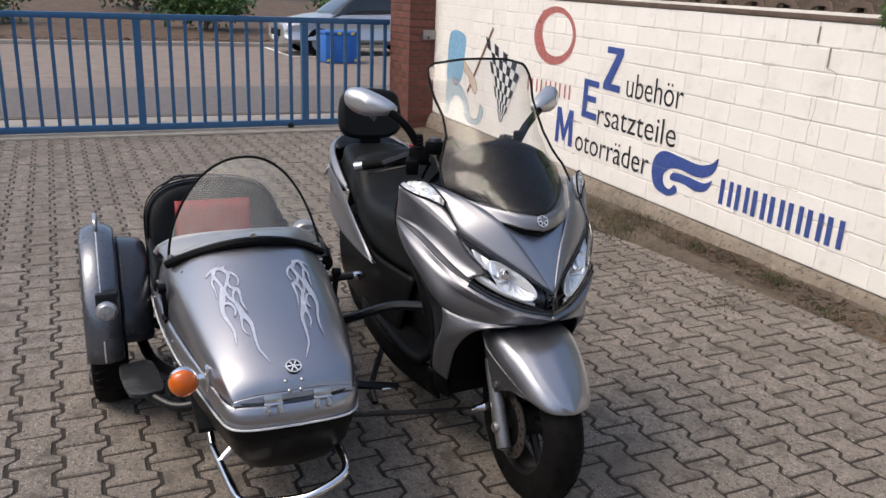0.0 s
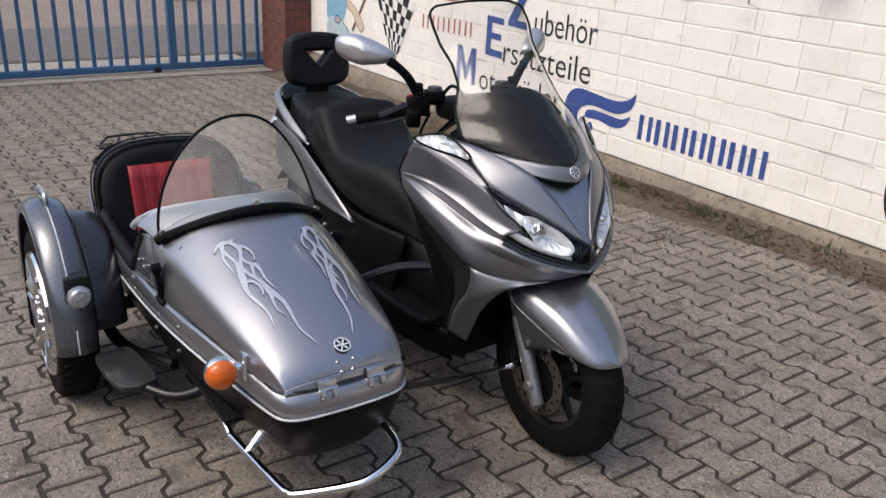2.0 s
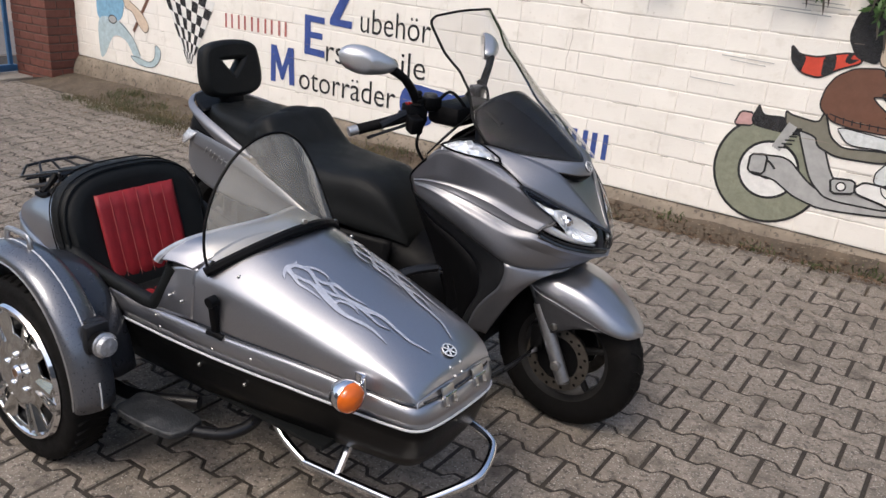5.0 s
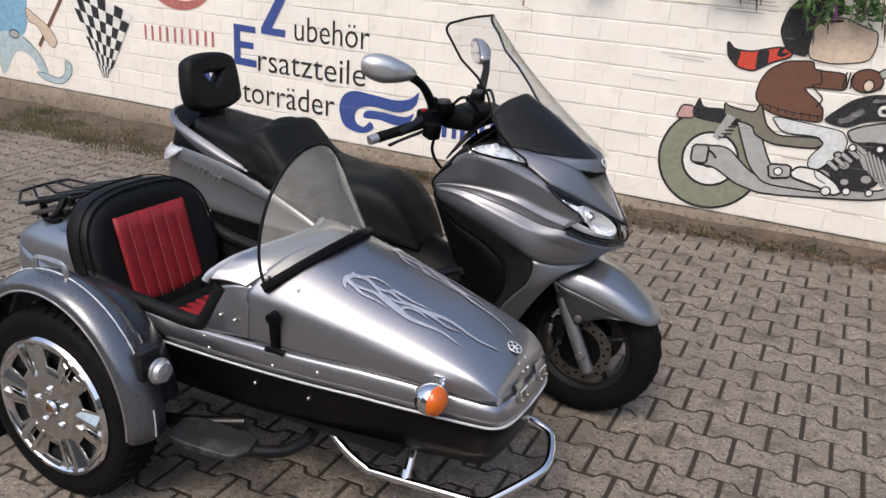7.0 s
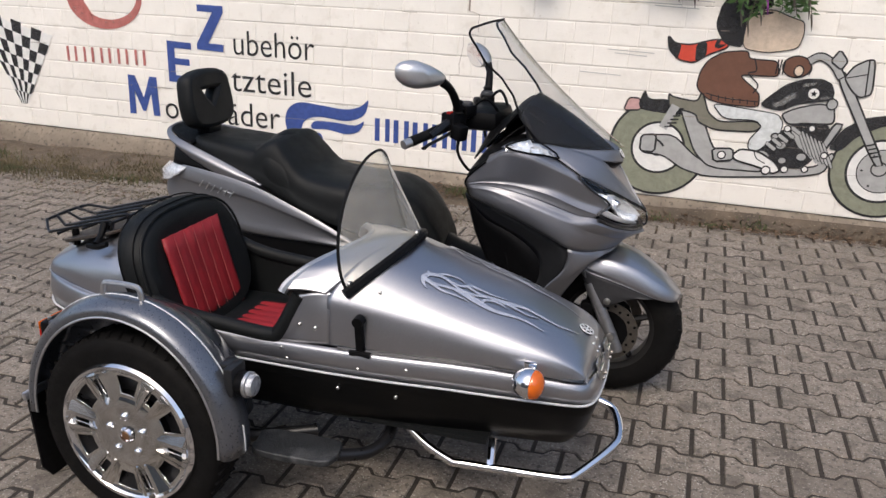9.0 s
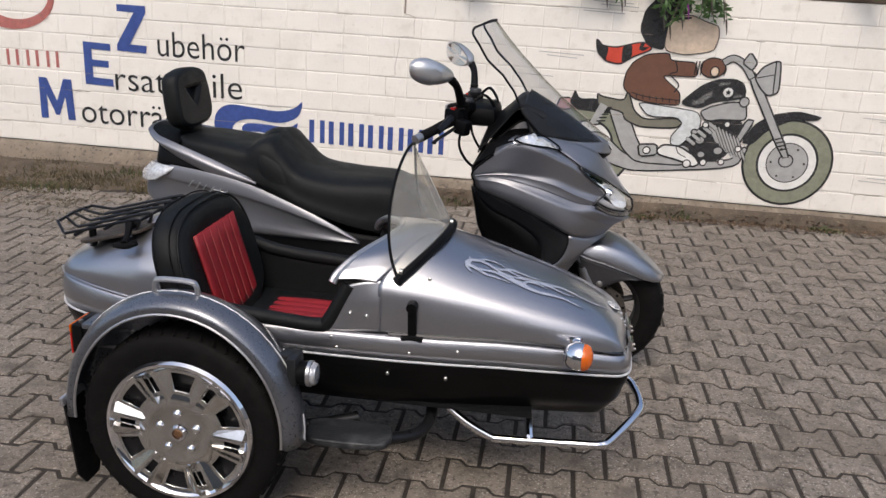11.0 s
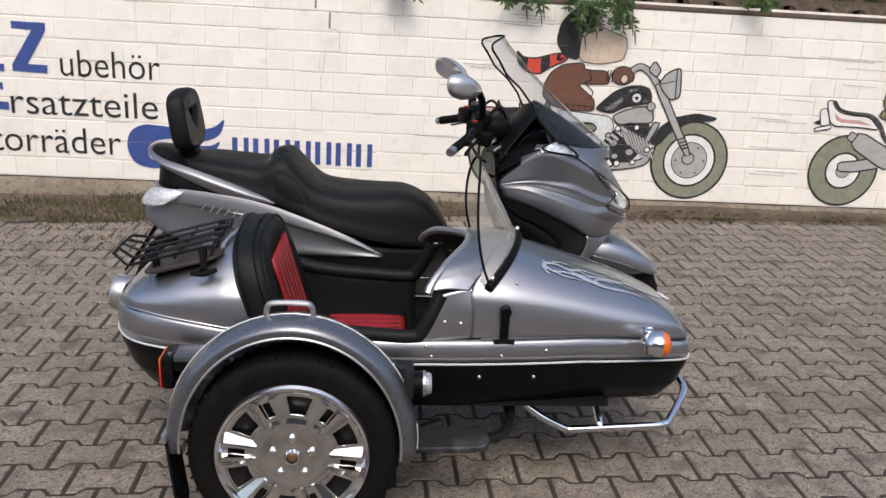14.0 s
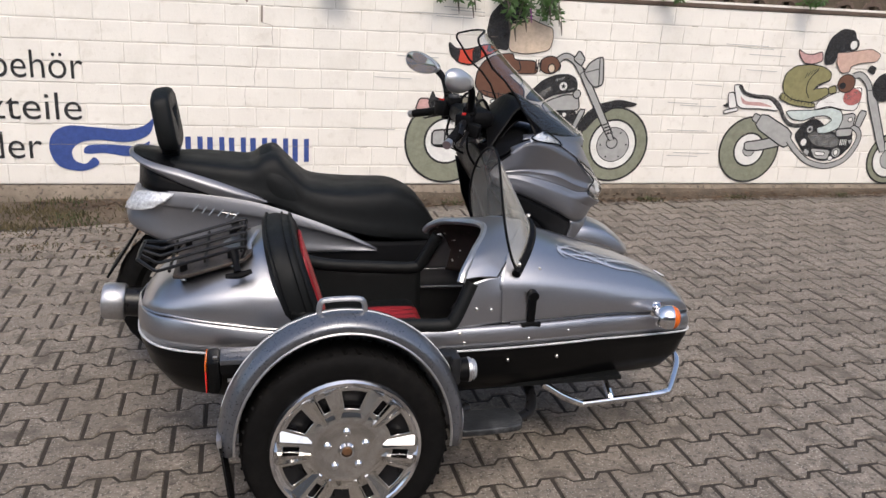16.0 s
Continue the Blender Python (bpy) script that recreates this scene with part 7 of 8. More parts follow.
# handlebar, grips, levers, mirrors
part("handlebar", tube([(0.5, -0.28, 0.935), (0.56, -0.15, 0.985), (0.62, -0.05, 0.965), (0.62, 0.05, 0.965), (0.56, 0.15, 0.985), (0.5, 0.28, 0.935)], 0.013, 8, 5), M_DARKSTEEL, scooter, "black handlebar")
part("bar_cover", chamfer_box(0.55, 0.68, -0.12, 0.12, 0.93, 1.0, 0.025), M_BLACK, scooter, "black handlebar cover")
for sd in (-1, 1):
    grip = part("grip", tube([(0.452, sd * 0.335, 0.922), (0.49, sd * 0.27, 0.938), (0.53, sd * 0.2, 0.956)], [0.017, 0.0165, 0.018], 12, 5), M_RUBBER, scooter, "black rubber grip with chrome end")
    part("bar_end", tube([(0.438, sd * 0.36, 0.916), (0.452, sd * 0.335, 0.922)], 0.0155, 12, 2), M_ALU, grip)
    part("switch_box", moved(chamfer_box(-0.03, 0.03, -0.035, 0.035, -0.03, 0.03, 0.01), pose(0.545, sd * 0.17, 0.97, 0, 0, sd * 25)), M_BLACK, scooter, "black switch housing")
    part("red_switch", moved(chamfer_box(-0.008, 0.008, -0.012, 0.012, -0.005, 0.005, 0.002), pose(0.54, sd * 0.19, 1.0, 0, 0, sd * 25)), M_REDLENS, scooter)
    part("brake_lever", tube([(0.57, sd * 0.15, 0.955), (0.545, sd * 0.22, 0.935), (0.505, sd * 0.3, 0.912), (0.497, sd * 0.335, 0.905)], [0.009, 0.008, 0.007, 0.009], 8, 5, flat=0.6), M_DARKSTEEL, scooter, "black brake lever")
    part("brake_reservoir", moved(chamfer_box(-0.025, 0.025, -0.03, 0.03, -0.015, 0.02, 0.006), pose(0.575, sd * 0.13, 1.0, 0, 0, sd * 20)), M_BLACK, scooter)
    part("switch_pod", moved(chamfer_box(-0.022, 0.026, -0.022, 0.022, -0.04, 0.012, 0.008), pose(0.575, sd * 0.205, 0.955, 0, 12, sd * 25)), M_BLACK, scooter, "black switch pod under the bar")
    part("switch_key", moved(chamfer_box(-0.006, 0.006, -0.014, 0.014, -0.004, 0.004, 0.0015), pose(0.525, sd * 0.205, 0.972, 0, -60, sd * 25)), M_DARKGREY, scooter)
    part("reservoir_cap", moved(lathe([(0.0005, 0.012), (0.02, 0.011), (0.023, 0.006), (0.023, -0.004), (0.0005, -0.004)], 16, "z"), pose(0.575, sd * 0.13, 1.02, 0, 0, 0)), M_DARKGREY, scooter)
    part("brake_hose", tube([(0.59, sd * 0.11, 1.005), (0.63, sd * 0.1, 1.04), (0.665, sd * 0.07, 1.0), (0.67, sd * 0.04, 0.94)], 0.0055, 6, 6), M_BLACK, scooter)
    part("lever_cable", tube([(0.57, sd * 0.14, 0.95), (0.56, sd * 0.17, 0.87), (0.6, sd * 0.15, 0.8), (0.66, sd * 0.12, 0.78)], 0.005, 6, 6), M_BLACK, scooter)
    stem = part("mirror", tube([(0.56, sd * 0.172, 0.99), (0.562, sd * 0.188, 1.015), (0.558, sd * 0.213, 1.055), (0.551, sd * 0.242, 1.086), (0.535, sd * 0.272, 1.11)], [0.012, 0.014, 0.014, 0.013, 0.015], 10, 5), M_BLACK, scooter, "silver-backed rear mirror on a black stem")
    part("stem_boot", lathe([(0.013, 0), (0.019, 0.004), (0.015, 0.01), (0.019, 0.016), (0.015, 0.022), (0.018, 0.028), (0.014, 0.034), (0.017, 0.04), (0.012, 0.046)], 14, "z", (0.562, sd * 0.182, 0.996)), M_RUBBER, stem)
    shell = []
    taper = lambda a: 1.0 - 0.42 * max(-0.2, a / 0.092)
    for off, sc in ((0.034, 0.05), (0.031, 0.35), (0.022, 0.68), (0.006, 0.92), (-0.012, 1.0), (-0.02, 0.97)):
        shell.append([(off - 0.05 * abs(a), sd * (a * sc * -1), b * sc * taper(a * sc) - 0.016 * a * sc / 0.1) for a, b in squircle(0.092, 0.041, 34, 2.5)])
    head_m = pose(0.492, sd * 0.33, 1.133, 0, 0, sd * 38)
    part("mirror_shell", moved(skin(shell, True, True), head_m), M_MIRRORSHELL, stem, "silver mirror shell")
    part("mirror_glass", moved(skin([[(-0.0225 - 0.05 * abs(a), sd * (-a * k), b * k * taper(a * k) - 0.016 * a * k / 0.1) for a, b in squircle(0.092, 0.041, 34, 2.5)] for k in (0.02, 0.9)], True, True), head_m), M_CHROME, stem, "mirror glass")

# seat: one loft from the tail to the tank hump
SEAT = [(-0.55, 0.105, 0.745, 0.818), (-0.45, 0.145, 0.735, 0.822), (-0.33, 0.165, 0.715, 0.812), (-0.24, 0.172, 0.69, 0.806), (-0.19, 0.178, 0.67, 0.836), (-0.14, 0.18, 0.655, 0.842), (-0.09, 0.182, 0.635, 0.792), (-0.02, 0.188, 0.6, 0.728),
        (0.1, 0.192, 0.56, 0.71), (0.2, 0.18, 0.53, 0.708), (0.3, 0.16, 0.51, 0.706), (0.39, 0.135, 0.5, 0.662), (0.455, 0.11, 0.49, 0.575), (0.485, 0.09, 0.48, 0.51)]
seat_rows = []
for x, w, z0, z1 in SEAT:
    h = z1 - z0
    seat_rows.append([(x, -w, z0), (x, -w * 1.03, z0 + 0.4 * h), (x, -w * 0.93, z0 + 0.86 * h), (x, -w * 0.55, z1 - 0.01 * h), (x, 0, z1), (x, w * 0.55, z1 - 0.01 * h), (x, w * 0.93, z0 + 0.86 * h), (x, w * 1.03, z0 + 0.4 * h), (x, w, z0), (x, 0, z0 - 0.01)])
part("seat", patch(seat_rows, 5, 4, True, True), M_VINYL, scooter, "stepped black vinyl double seat")
part("seat_back_pad", patch([[(-0.205, y, z) for y, z in ((-0.165, 0.69), (-0.16, 0.79), (0, 0.842), (0.16, 0.79), (0.165, 0.69))], [(-0.16, y, z) for y, z in ((-0.19, 0.66), (-0.17, 0.8), (0, 0.855), (0.17, 0.8), (0.19, 0.66))], [(-0.1, y, z) for y, z in ((-0.192, 0.63), (-0.172, 0.765), (0, 0.805), (0.172, 0.765), (0.192, 0.63))], [(-0.02, y, z) for y, z in ((-0.182, 0.59), (-0.162, 0.68), (0, 0.72), (0.162, 0.68), (0.182, 0.59))]], 5, 6), M_VINYL, scooter, "raised lumbar pad of the seat", thick=0.01)
part("centre_tunnel", patch([[(0.38, y, z) for y, z in ((-0.14, 0.3), (-0.13, 0.5), (0, 0.6), (0.13, 0.5), (0.14, 0.3))], [(0.5, y, z) for y, z in ((-0.13, 0.3), (-0.1, 0.44), (0, 0.5), (0.1, 0.44), (0.13, 0.3))], [(0.65, y, z) for y, z in ((-0.13, 0.3), (-0.1, 0.42), (0, 0.47), (0.1, 0.42), (0.13, 0.3))], [(0.78, y, z) for y, z in ((-0.14, 0.3), (-0.12, 0.48), (0, 0.55), (0.12, 0.48), (0.14, 0.3))]], 5, 5), M_BLACK, scooter, "black centre tunnel", thick=0.006)

# pillion backrest with a three-cornered opening
pad = plate([[(-0.125, 0.03), (-0.12, 0.13), (-0.095, 0.165), (0.0, 0.178), (0.095, 0.165), (0.12, 0.13), (0.125, 0.03), (0.085, -0.005), (0, -0.012), (-0.085, -0.005)], [(-0.06, 0.133), (0.06, 0.133), (0.068, 0.114), (0.012, 0.052), (-0.012, 0.052), (-0.068, 0.114)]], 0.03, 0.018, 5, True)
part("pillion_backrest", pad, M_VINYL, scooter, "black padded pillion backrest with an opening", at=pose(-0.515, 0, 0.868, 90, 0, 90) @ pose(0, 0, 0, -8, 0, 0))
part("backrest_stem", chamfer_box(-0.55, -0.49, -0.045, 0.045, 0.76, 0.885, 0.012), M_BLACK, scooter, "black backrest bracket")

# tail: side panels, grab rail, tail light
TAIL = [(0.215, 0.502, 0.49, 0.226), (0.1, 0.566, 0.488, 0.235), (-0.06, 0.634, 0.488, 0.236), (-0.22, 0.688, 0.49, 0.23), (-0.4, 0.718, 0.503, 0.216), (-0.54, 0.727, 0.533, 0.187), (-0.625, 0.722, 0.563, 0.112), (-0.648, 0.72, 0.573, 0.0)]
tail_rows = []
for x, zt, zb, w in TAIL:
    h, back = zt - zb, 0.05 * max(0.0, (-x - 0.5) / 0.15)
    tail_rows.append([(x + back * k, -w * f, zt - v * h) for v, f, k in ((0, 0.968, 0.3), (0.08, 0.99, -0.1), (0.2, 1.004, -0.3), (0.26, 1.0, -0.4), (0.31, 0.972, -0.5), (0.5, 0.96, -0.7), (0.68, 0.967, -0.9), (0.84, 0.984, -0.85), (0.93, 0.972, -0.6), (1, 0.9, -0.3))])
both("rear_side_panel", tail_rows, M_GUNMETAL, scooter, "silver tail side panel with a pressed groove")
both("tail_light", [[(-0.5, -0.196, 0.72), (-0.57, -0.178, 0.724), (-0.635, -0.11, 0.716)], [(-0.53, -0.206, 0.695), (-0.6, -0.186, 0.69), (-0.668, -0.12, 0.68)], [(-0.58, -0.2, 0.668), (-0.63, -0.17, 0.655), (-0.682, -0.11, 0.648)]], M_WHITELENS, scooter, "clear faceted tail light", 4, 4, 0.006)
both("grab_rail", [[(-0.18, -0.206, 0.682), (-0.19, -0.207, 0.691), (-0.2, -0.199, 0.7)], [(-0.3, -0.212, 0.692), (-0.31, -0.219, 0.728), (-0.32, -0.197, 0.75)], [(-0.45, -0.196, 0.742), (-0.46, -0.205, 0.776), (-0.47, -0.181, 0.8)],
                   [(-0.57, -0.156, 0.79), (-0.585, -0.163, 0.811), (-0.58, -0.14, 0.825)], [(-0.635, -0.085, 0.818), (-0.65, -0.09, 0.835), (-0.64, -0.075, 0.846)], [(-0.65, 0.0, 0.828), (-0.665, 0, 0.842), (-0.65, 0, 0.852)]], M_GUNMETAL, scooter, "silver grab rail round the pillion seat", thick=0.012)
both("tail_infill", [[(-0.2, -0.2, 0.69), (-0.22, -0.205, 0.688)], [(-0.4, -0.19, 0.735), (-0.41, -0.196, 0.715)], [(-0.57, -0.15, 0.79), (-0.58, -0.165, 0.725)], [(-0.63, 0.0, 0.82), (-0.64, 0.0, 0.72)]], M_BLACK, scooter, "dark panel under the grab rail", 5, 3)
part("tail_top", patch([[(-0.5, -0.16, 0.8), (-0.5, 0, 0.822), (-0.5, 0.16, 0.8)], [(-0.58, -0.13, 0.825), (-0.58, 0, 0.838), (-0.58, 0.13, 0.825)], [(-0.65, -0.07, 0.842), (-0.655, 0, 0.848), (-0.65, 0.07, 0.842)]], 4, 5), M_BLACK, scooter, "black tail cover", thick=0.006)
tail_wide = lambda x: float(np.interp(-x, [0.22, 0.4, 0.54], [0.23, 0.216, 0.187])) * 0.985 + 0.005
for sd in (-1, 1):
    for x, z, w in ((-0.43, 0.668, 0.022), (-0.4, 0.662, 0.018), (-0.375, 0.656, 0.02), (-0.345, 0.652, 0.02), (-0.318, 0.646, 0.018), (-0.292, 0.642, 0.022)):
        part("badge_bar", tube([(x - w / 2, sd * tail_wide(x - w / 2), z - 0.012), (x + w / 2, sd * tail_wide(x + w / 2), z + 0.012)], 0.0026, 6, 1, False, False), M_ALU, scooter)
    part("badge_bar", tube([(-0.44, sd * tail_wide(-0.44), 0.672), (-0.29, sd * tail_wide(-0.29), 0.645)], 0.0018, 6, 1, False, False), M_ALU, scooter)

# dark chassis under the seat, footboards
both("footboard", [[(0.12, -0.225, 0.3), (0.12, -0.13, 0.32)], [(0.45, -0.235, 0.285), (0.45, -0.13, 0.3)], [(0.72, -0.225, 0.3), (0.72, -0.13, 0.32)], [(0.82, -0.19, 0.4), (0.8, -0.13, 0.42)]], M_BLACK, scooter, "black footboard", 5, 4, 0.02)
both("footboard_skirt", [[(0.1, -0.228, 0.31), (0.1, -0.215, 0.2)], [(0.45, -0.238, 0.29), (0.45, -0.215, 0.18)], [(0.8, -0.2, 0.31), (0.8, -0.18, 0.2)]], M_BLACK, scooter, "black lower skirt", 5, 4, 0.01)
both("under_seat_panel", [[(0.45, -0.14, 0.5), (0.45, -0.17, 0.4), (0.45, -0.2, 0.3)], [(0.22, -0.2, 0.52), (0.22, -0.222, 0.42), (0.22, -0.222, 0.3)], [(0.0, -0.21, 0.55), (0.0, -0.225, 0.42), (0.0, -0.215, 0.28)], [(-0.3, -0.2, 0.55), (-0.3, -0.205, 0.42), (-0.3, -0.19, 0.3)]], M_BLACK, scooter, "black panel under the seat", 5, 4, 0.006)
part("engine_block", chamfer_box(-0.45, 0.4, -0.14, 0.14, 0.17, 0.5, 0.04), M_BLACK, scooter, "dark engine unit")
MUFFLER = pose(0.0, -0.262, 0.276, 0, 6, 0)
muffler = part("muffler", moved(lathe([(0.04, -0.69), (0.05, -0.69), (0.052, -0.6), (0.056, -0.45), (0.04, -0.35), (0.0005, -0.35)], 28, "x"), MUFFLER), M_DARKSTEEL, scooter, "black muffler with a bright end cap")
part("end_cap", moved(lathe([(0.02, -0.72), (0.022, -0.755), (0.05, -0.762), (0.06, -0.758), (0.065, -0.745), (0.065, -0.69), (0.06, -0.684), (0.02, -0.684)], 32, "x"), MUFFLER), M_ALU, muffler, "brushed silver end cap")
part("muffler_band", moved(lathe([(0.057, -0.62), (0.059, -0.62), (0.059, -0.6), (0.057, -0.6)], 28, "x"), MUFFLER), M_STEEL, muffler)
part("plate_bracket", patch([[(-0.64, -0.06, 0.575), (-0.64, 0.06, 0.575)], [(-0.7, -0.06, 0.48), (-0.7, 0.06, 0.48)], [(-0.77, -0.09, 0.38), (-0.77, 0.09, 0.38)]], 4, 3), M_BLACK, scooter, "black rear splash guard", thick=0.008)

# wheels, fork, fender
def bike_wheel(name, cx, r, w, label):
    c = (cx, 0.0, r)
    rim = part(name, lathe([(0.03, -0.03), (0.05, -0.03), (0.055, -0.012), (0.055, 0.012), (0.05, 0.03), (0.03, 0.03)], 24, "y", c), M_RIM, scooter, label)
    rr = r - 0.092
    part("rim", lathe([(rr - 0.018, -0.03), (rr, -0.045), (rr + 0.008, -0.045), (rr + 0.008, 0.045), (rr, 0.045), (rr - 0.018, 0.03), (rr - 0.018, -0.03)], 40, "y", c), M_RIM, rim, "dark cast rim")
    for k in range(5):
        a = 2 * math.pi * k / 5 + 0.3
        part("spoke", tube([(cx + 0.04 * math.cos(a), 0, r + 0.04 * math.sin(a)), (cx + (rr - 0.01) * math.cos(a), 0, r + (rr - 0.01) * math.sin(a))], [0.016, 0.011], 8, 3), M_RIM, rim)
    p = [(rr, -0.046), (rr + 0.02, -w * 0.48), (r - 0.045, -w * 0.5), (r - 0.02, -w * 0.42), (r - 0.006, -w * 0.25), (r, 0.0), (r - 0.006, w * 0.25), (r - 0.02, w * 0.42), (r - 0.045, w * 0.5), (rr + 0.02, w * 0.48), (rr, 0.046)]
    ty = part("tyre", lathe(p + [p[0]], 56, "y", c), M_RUBBER, rim, "black scooter tyre")
    for k in range(26):
        a = 2 * math.pi * k / 26
        for sd in (-1, 1):
            pts = [(cx + (r - d) * math.cos(a + q), sd * w * y, r + (r - d) * math.sin(a + q)) for y, d, q in ((0.08, 0.0003, 0.0), (0.2, 0.003, 0.07), (0.36, 0.0135, 0.11))]
            part("tread_groove", tube(pts, 0.0022, 4, 2), M_BLACK, ty)
    return rim


AX, AZ = 1.095, 0.255
fw = bike_wheel("front_wheel", AX, AZ, 0.11, "front wheel with dark cast rim")
for sd in (-1, 1):
    disc = part("brake_disc", lathe([(0.075, sd * 0.072), (0.11, sd * 0.072), (0.11, sd * 0.077), (0.075, sd * 0.077), (0.075, sd * 0.072)], 40, "y", (AX, 0, AZ)), M_DISC, fw, "drilled steel brake disc")
    for k in range(24):
        a = 2 * math.pi * k / 24
        rr = 0.086 + 0.014 * (k % 2)
        part("disc_hole", lathe([(0.0004, sd * 0.0775), (0.0055, sd * 0.0778), (0.0004, sd * 0.0779)], 8, "y", (AX + rr * math.cos(a), 0, AZ + rr * math.sin(a))), M_BLACK, disc)
    part("disc_carrier", lathe([(0.03, sd * 0.06), (0.076, sd * 0.072), (0.076, sd * 0.076), (0.03, sd * 0.068), (0.03, sd * 0.06)], 10, "y", (AX, 0, AZ)), M_BLACK, disc)
    fork = part("fork_leg", tube([(0.99, sd * 0.108, 0.52), (1.032, sd * 0.108, 0.432), (1.034, sd * 0.108, 0.428), (1.13, sd * 0.106, 0.222), (1.141, sd * 0.106, 0.2)], [0.016, 0.016, 0.021, 0.022, 0.019], 12, 4), M_FORK, scooter, "grey fork leg")
    part("axle_nut", lathe([(0.0005, sd * 0.135), (0.014, sd * 0.133), (0.018, sd * 0.125), (0.018, sd * 0.1), (0.0005, sd * 0.1)], 12, "y", (AX + 0.02, 0, AZ)), M_STEEL, fork)
    part("caliper", chamfer_box(1.0, 1.05, min(sd * 0.06, sd * 0.1), max(sd * 0.06, sd * 0.1), 0.27, 0.36, 0.012), M_BLACK, scooter, "black brake caliper")
part("steering_stem", tube([(0.84, 0, 0.75), (1.0, 0, 0.49)], 0.03, 10, 2), M_BLACK, scooter)
# fender: a long shell with two pressed hollows beside a raised spine
F_EDGE = [(0.985, -0.118, 0.505), (1.03, -0.127, 0.482), (1.1, -0.127, 0.464), (1.19, -0.112, 0.432), (1.265, -0.09, 0.402), (1.312, -0.054, 0.388), (1.33, 0.0, 0.387)]
F_SHOULDER = [(0.99, -0.105, 0.535), (1.035, -0.112, 0.528), (1.1, -0.112, 0.522), (1.185, -0.096, 0.495), (1.26, -0.075, 0.448), (1.31, -0.043, 0.408), (1.33, 0.0, 0.392)]
F_HOLLOW = [(0.995, -0.07, 0.55), (1.04, -0.072, 0.55), (1.1, -0.068, 0.538), (1.185, -0.062, 0.508), (1.265, -0.052, 0.455), (1.315, -0.028, 0.411), (1.331, 0.0, 0.394)]
F_SPINE = [(1.0, 0.0, 0.556), (1.045, 0.0, 0.557), (1.11, 0.0, 0.546), (1.195, 0.0, 0.514), (1.275, 0.0, 0.457), (1.318, 0.0, 0.413), (1.332, 0.0, 0.395)]
half = creased([F_EDGE, F_SHOULDER, F_HOLLOW, F_SPINE], 24, 4, (0.004, 0.0, 0.0))
mudguard = part("front_fender", join(half, mirrored(half)), M_SILVER, scooter, "silver front fender", thick=0.004, smooth=55)
for sd in (-1, 1):
    side = creased([[(x, y * 0.985, z - 0.002) for x, y, z in F_EDGE[:5]], [(1.005, -0.121, 0.46), (1.04, -0.126, 0.425), (1.09, -0.124, 0.408), (1.15, -0.118, 0.405), (1.215, -0.108, 0.405)], [(1.04, -0.118, 0.4), (1.06, -0.122, 0.365), (1.085, -0.121, 0.358), (1.12, -0.115, 0.375), (1.16, -0.11, 0.395)]], 16, 4)
    part("fender_stay", side if sd < 0 else mirrored(side), M_DARKGREY, mudguard, "dark grey fender side", thick=0.004)
    part("fender_stripe", tube([(x, y * 1.012 * -sd, z + 0.002) for x, y, z in F_EDGE], 0.0028, 6, 5), M_STRIPE, mudguard, "pale edge line")
    for k in range(3):
        part("badge_bar", tube([(1.02 + 0.022 * k, sd * 0.1245, 0.5 - 0.006 * k), (1.036 + 0.022 * k, sd * 0.1255, 0.496 - 0.006 * k)], 0.003, 6, 1, False, False), M_STRIPE, mudguard)
    bolt(mudguard, (1.094, sd * 0.126, 0.384), 0.012)
bike_wheel("rear_wheel", -0.475, 0.28, 0.14, "rear wheel under the tail")
stand = part("side_skid", tube([(0.3, -0.2, 0.19), (0.35, -0.26, 0.06), (0.42, -0.27, 0.012)], 0.012, 8, 4), M_DARKSTEEL, scooter, "black folded stand")

# ---------------------------------------------------------------- beyond the gate
def leaf_cloud(name, centre, size, count, leaf, materials, parent, seed, flatness=1.0):
    """Many small leaves, scattered through an uneven volume; one object."""
    rng = np.random.default_rng(seed)
    v, f = [], []
    lumps = rng.normal(0, 0.45, (max(3, count // 60), 3)) * size
    for i in range(count):
        c = np.array(centre) + lumps[rng.integers(len(lumps))] + rng.normal(0, 0.18, 3) * size
        a = rng.normal(0, 1, 3)
        a /= np.linalg.norm(a)
        b = np.cross(a, rng.normal(0, 1, 3))
        b /= np.linalg.norm(b) + 1e-9
        s = leaf * rng.uniform(0.6, 1.3)
        n = np.cross(a, b) * s * 0.12
        o = len(v)
        v += [tuple(c - a * s), tuple(c + b * s * 0.45 + n), tuple(c + a * s), tuple(c - b * s * 0.45 + n)]
        f += [(o, o + 1, o + 2), (o, o + 2, o + 3)]
    return part(name, (v, f), materials, parent, smooth=0)


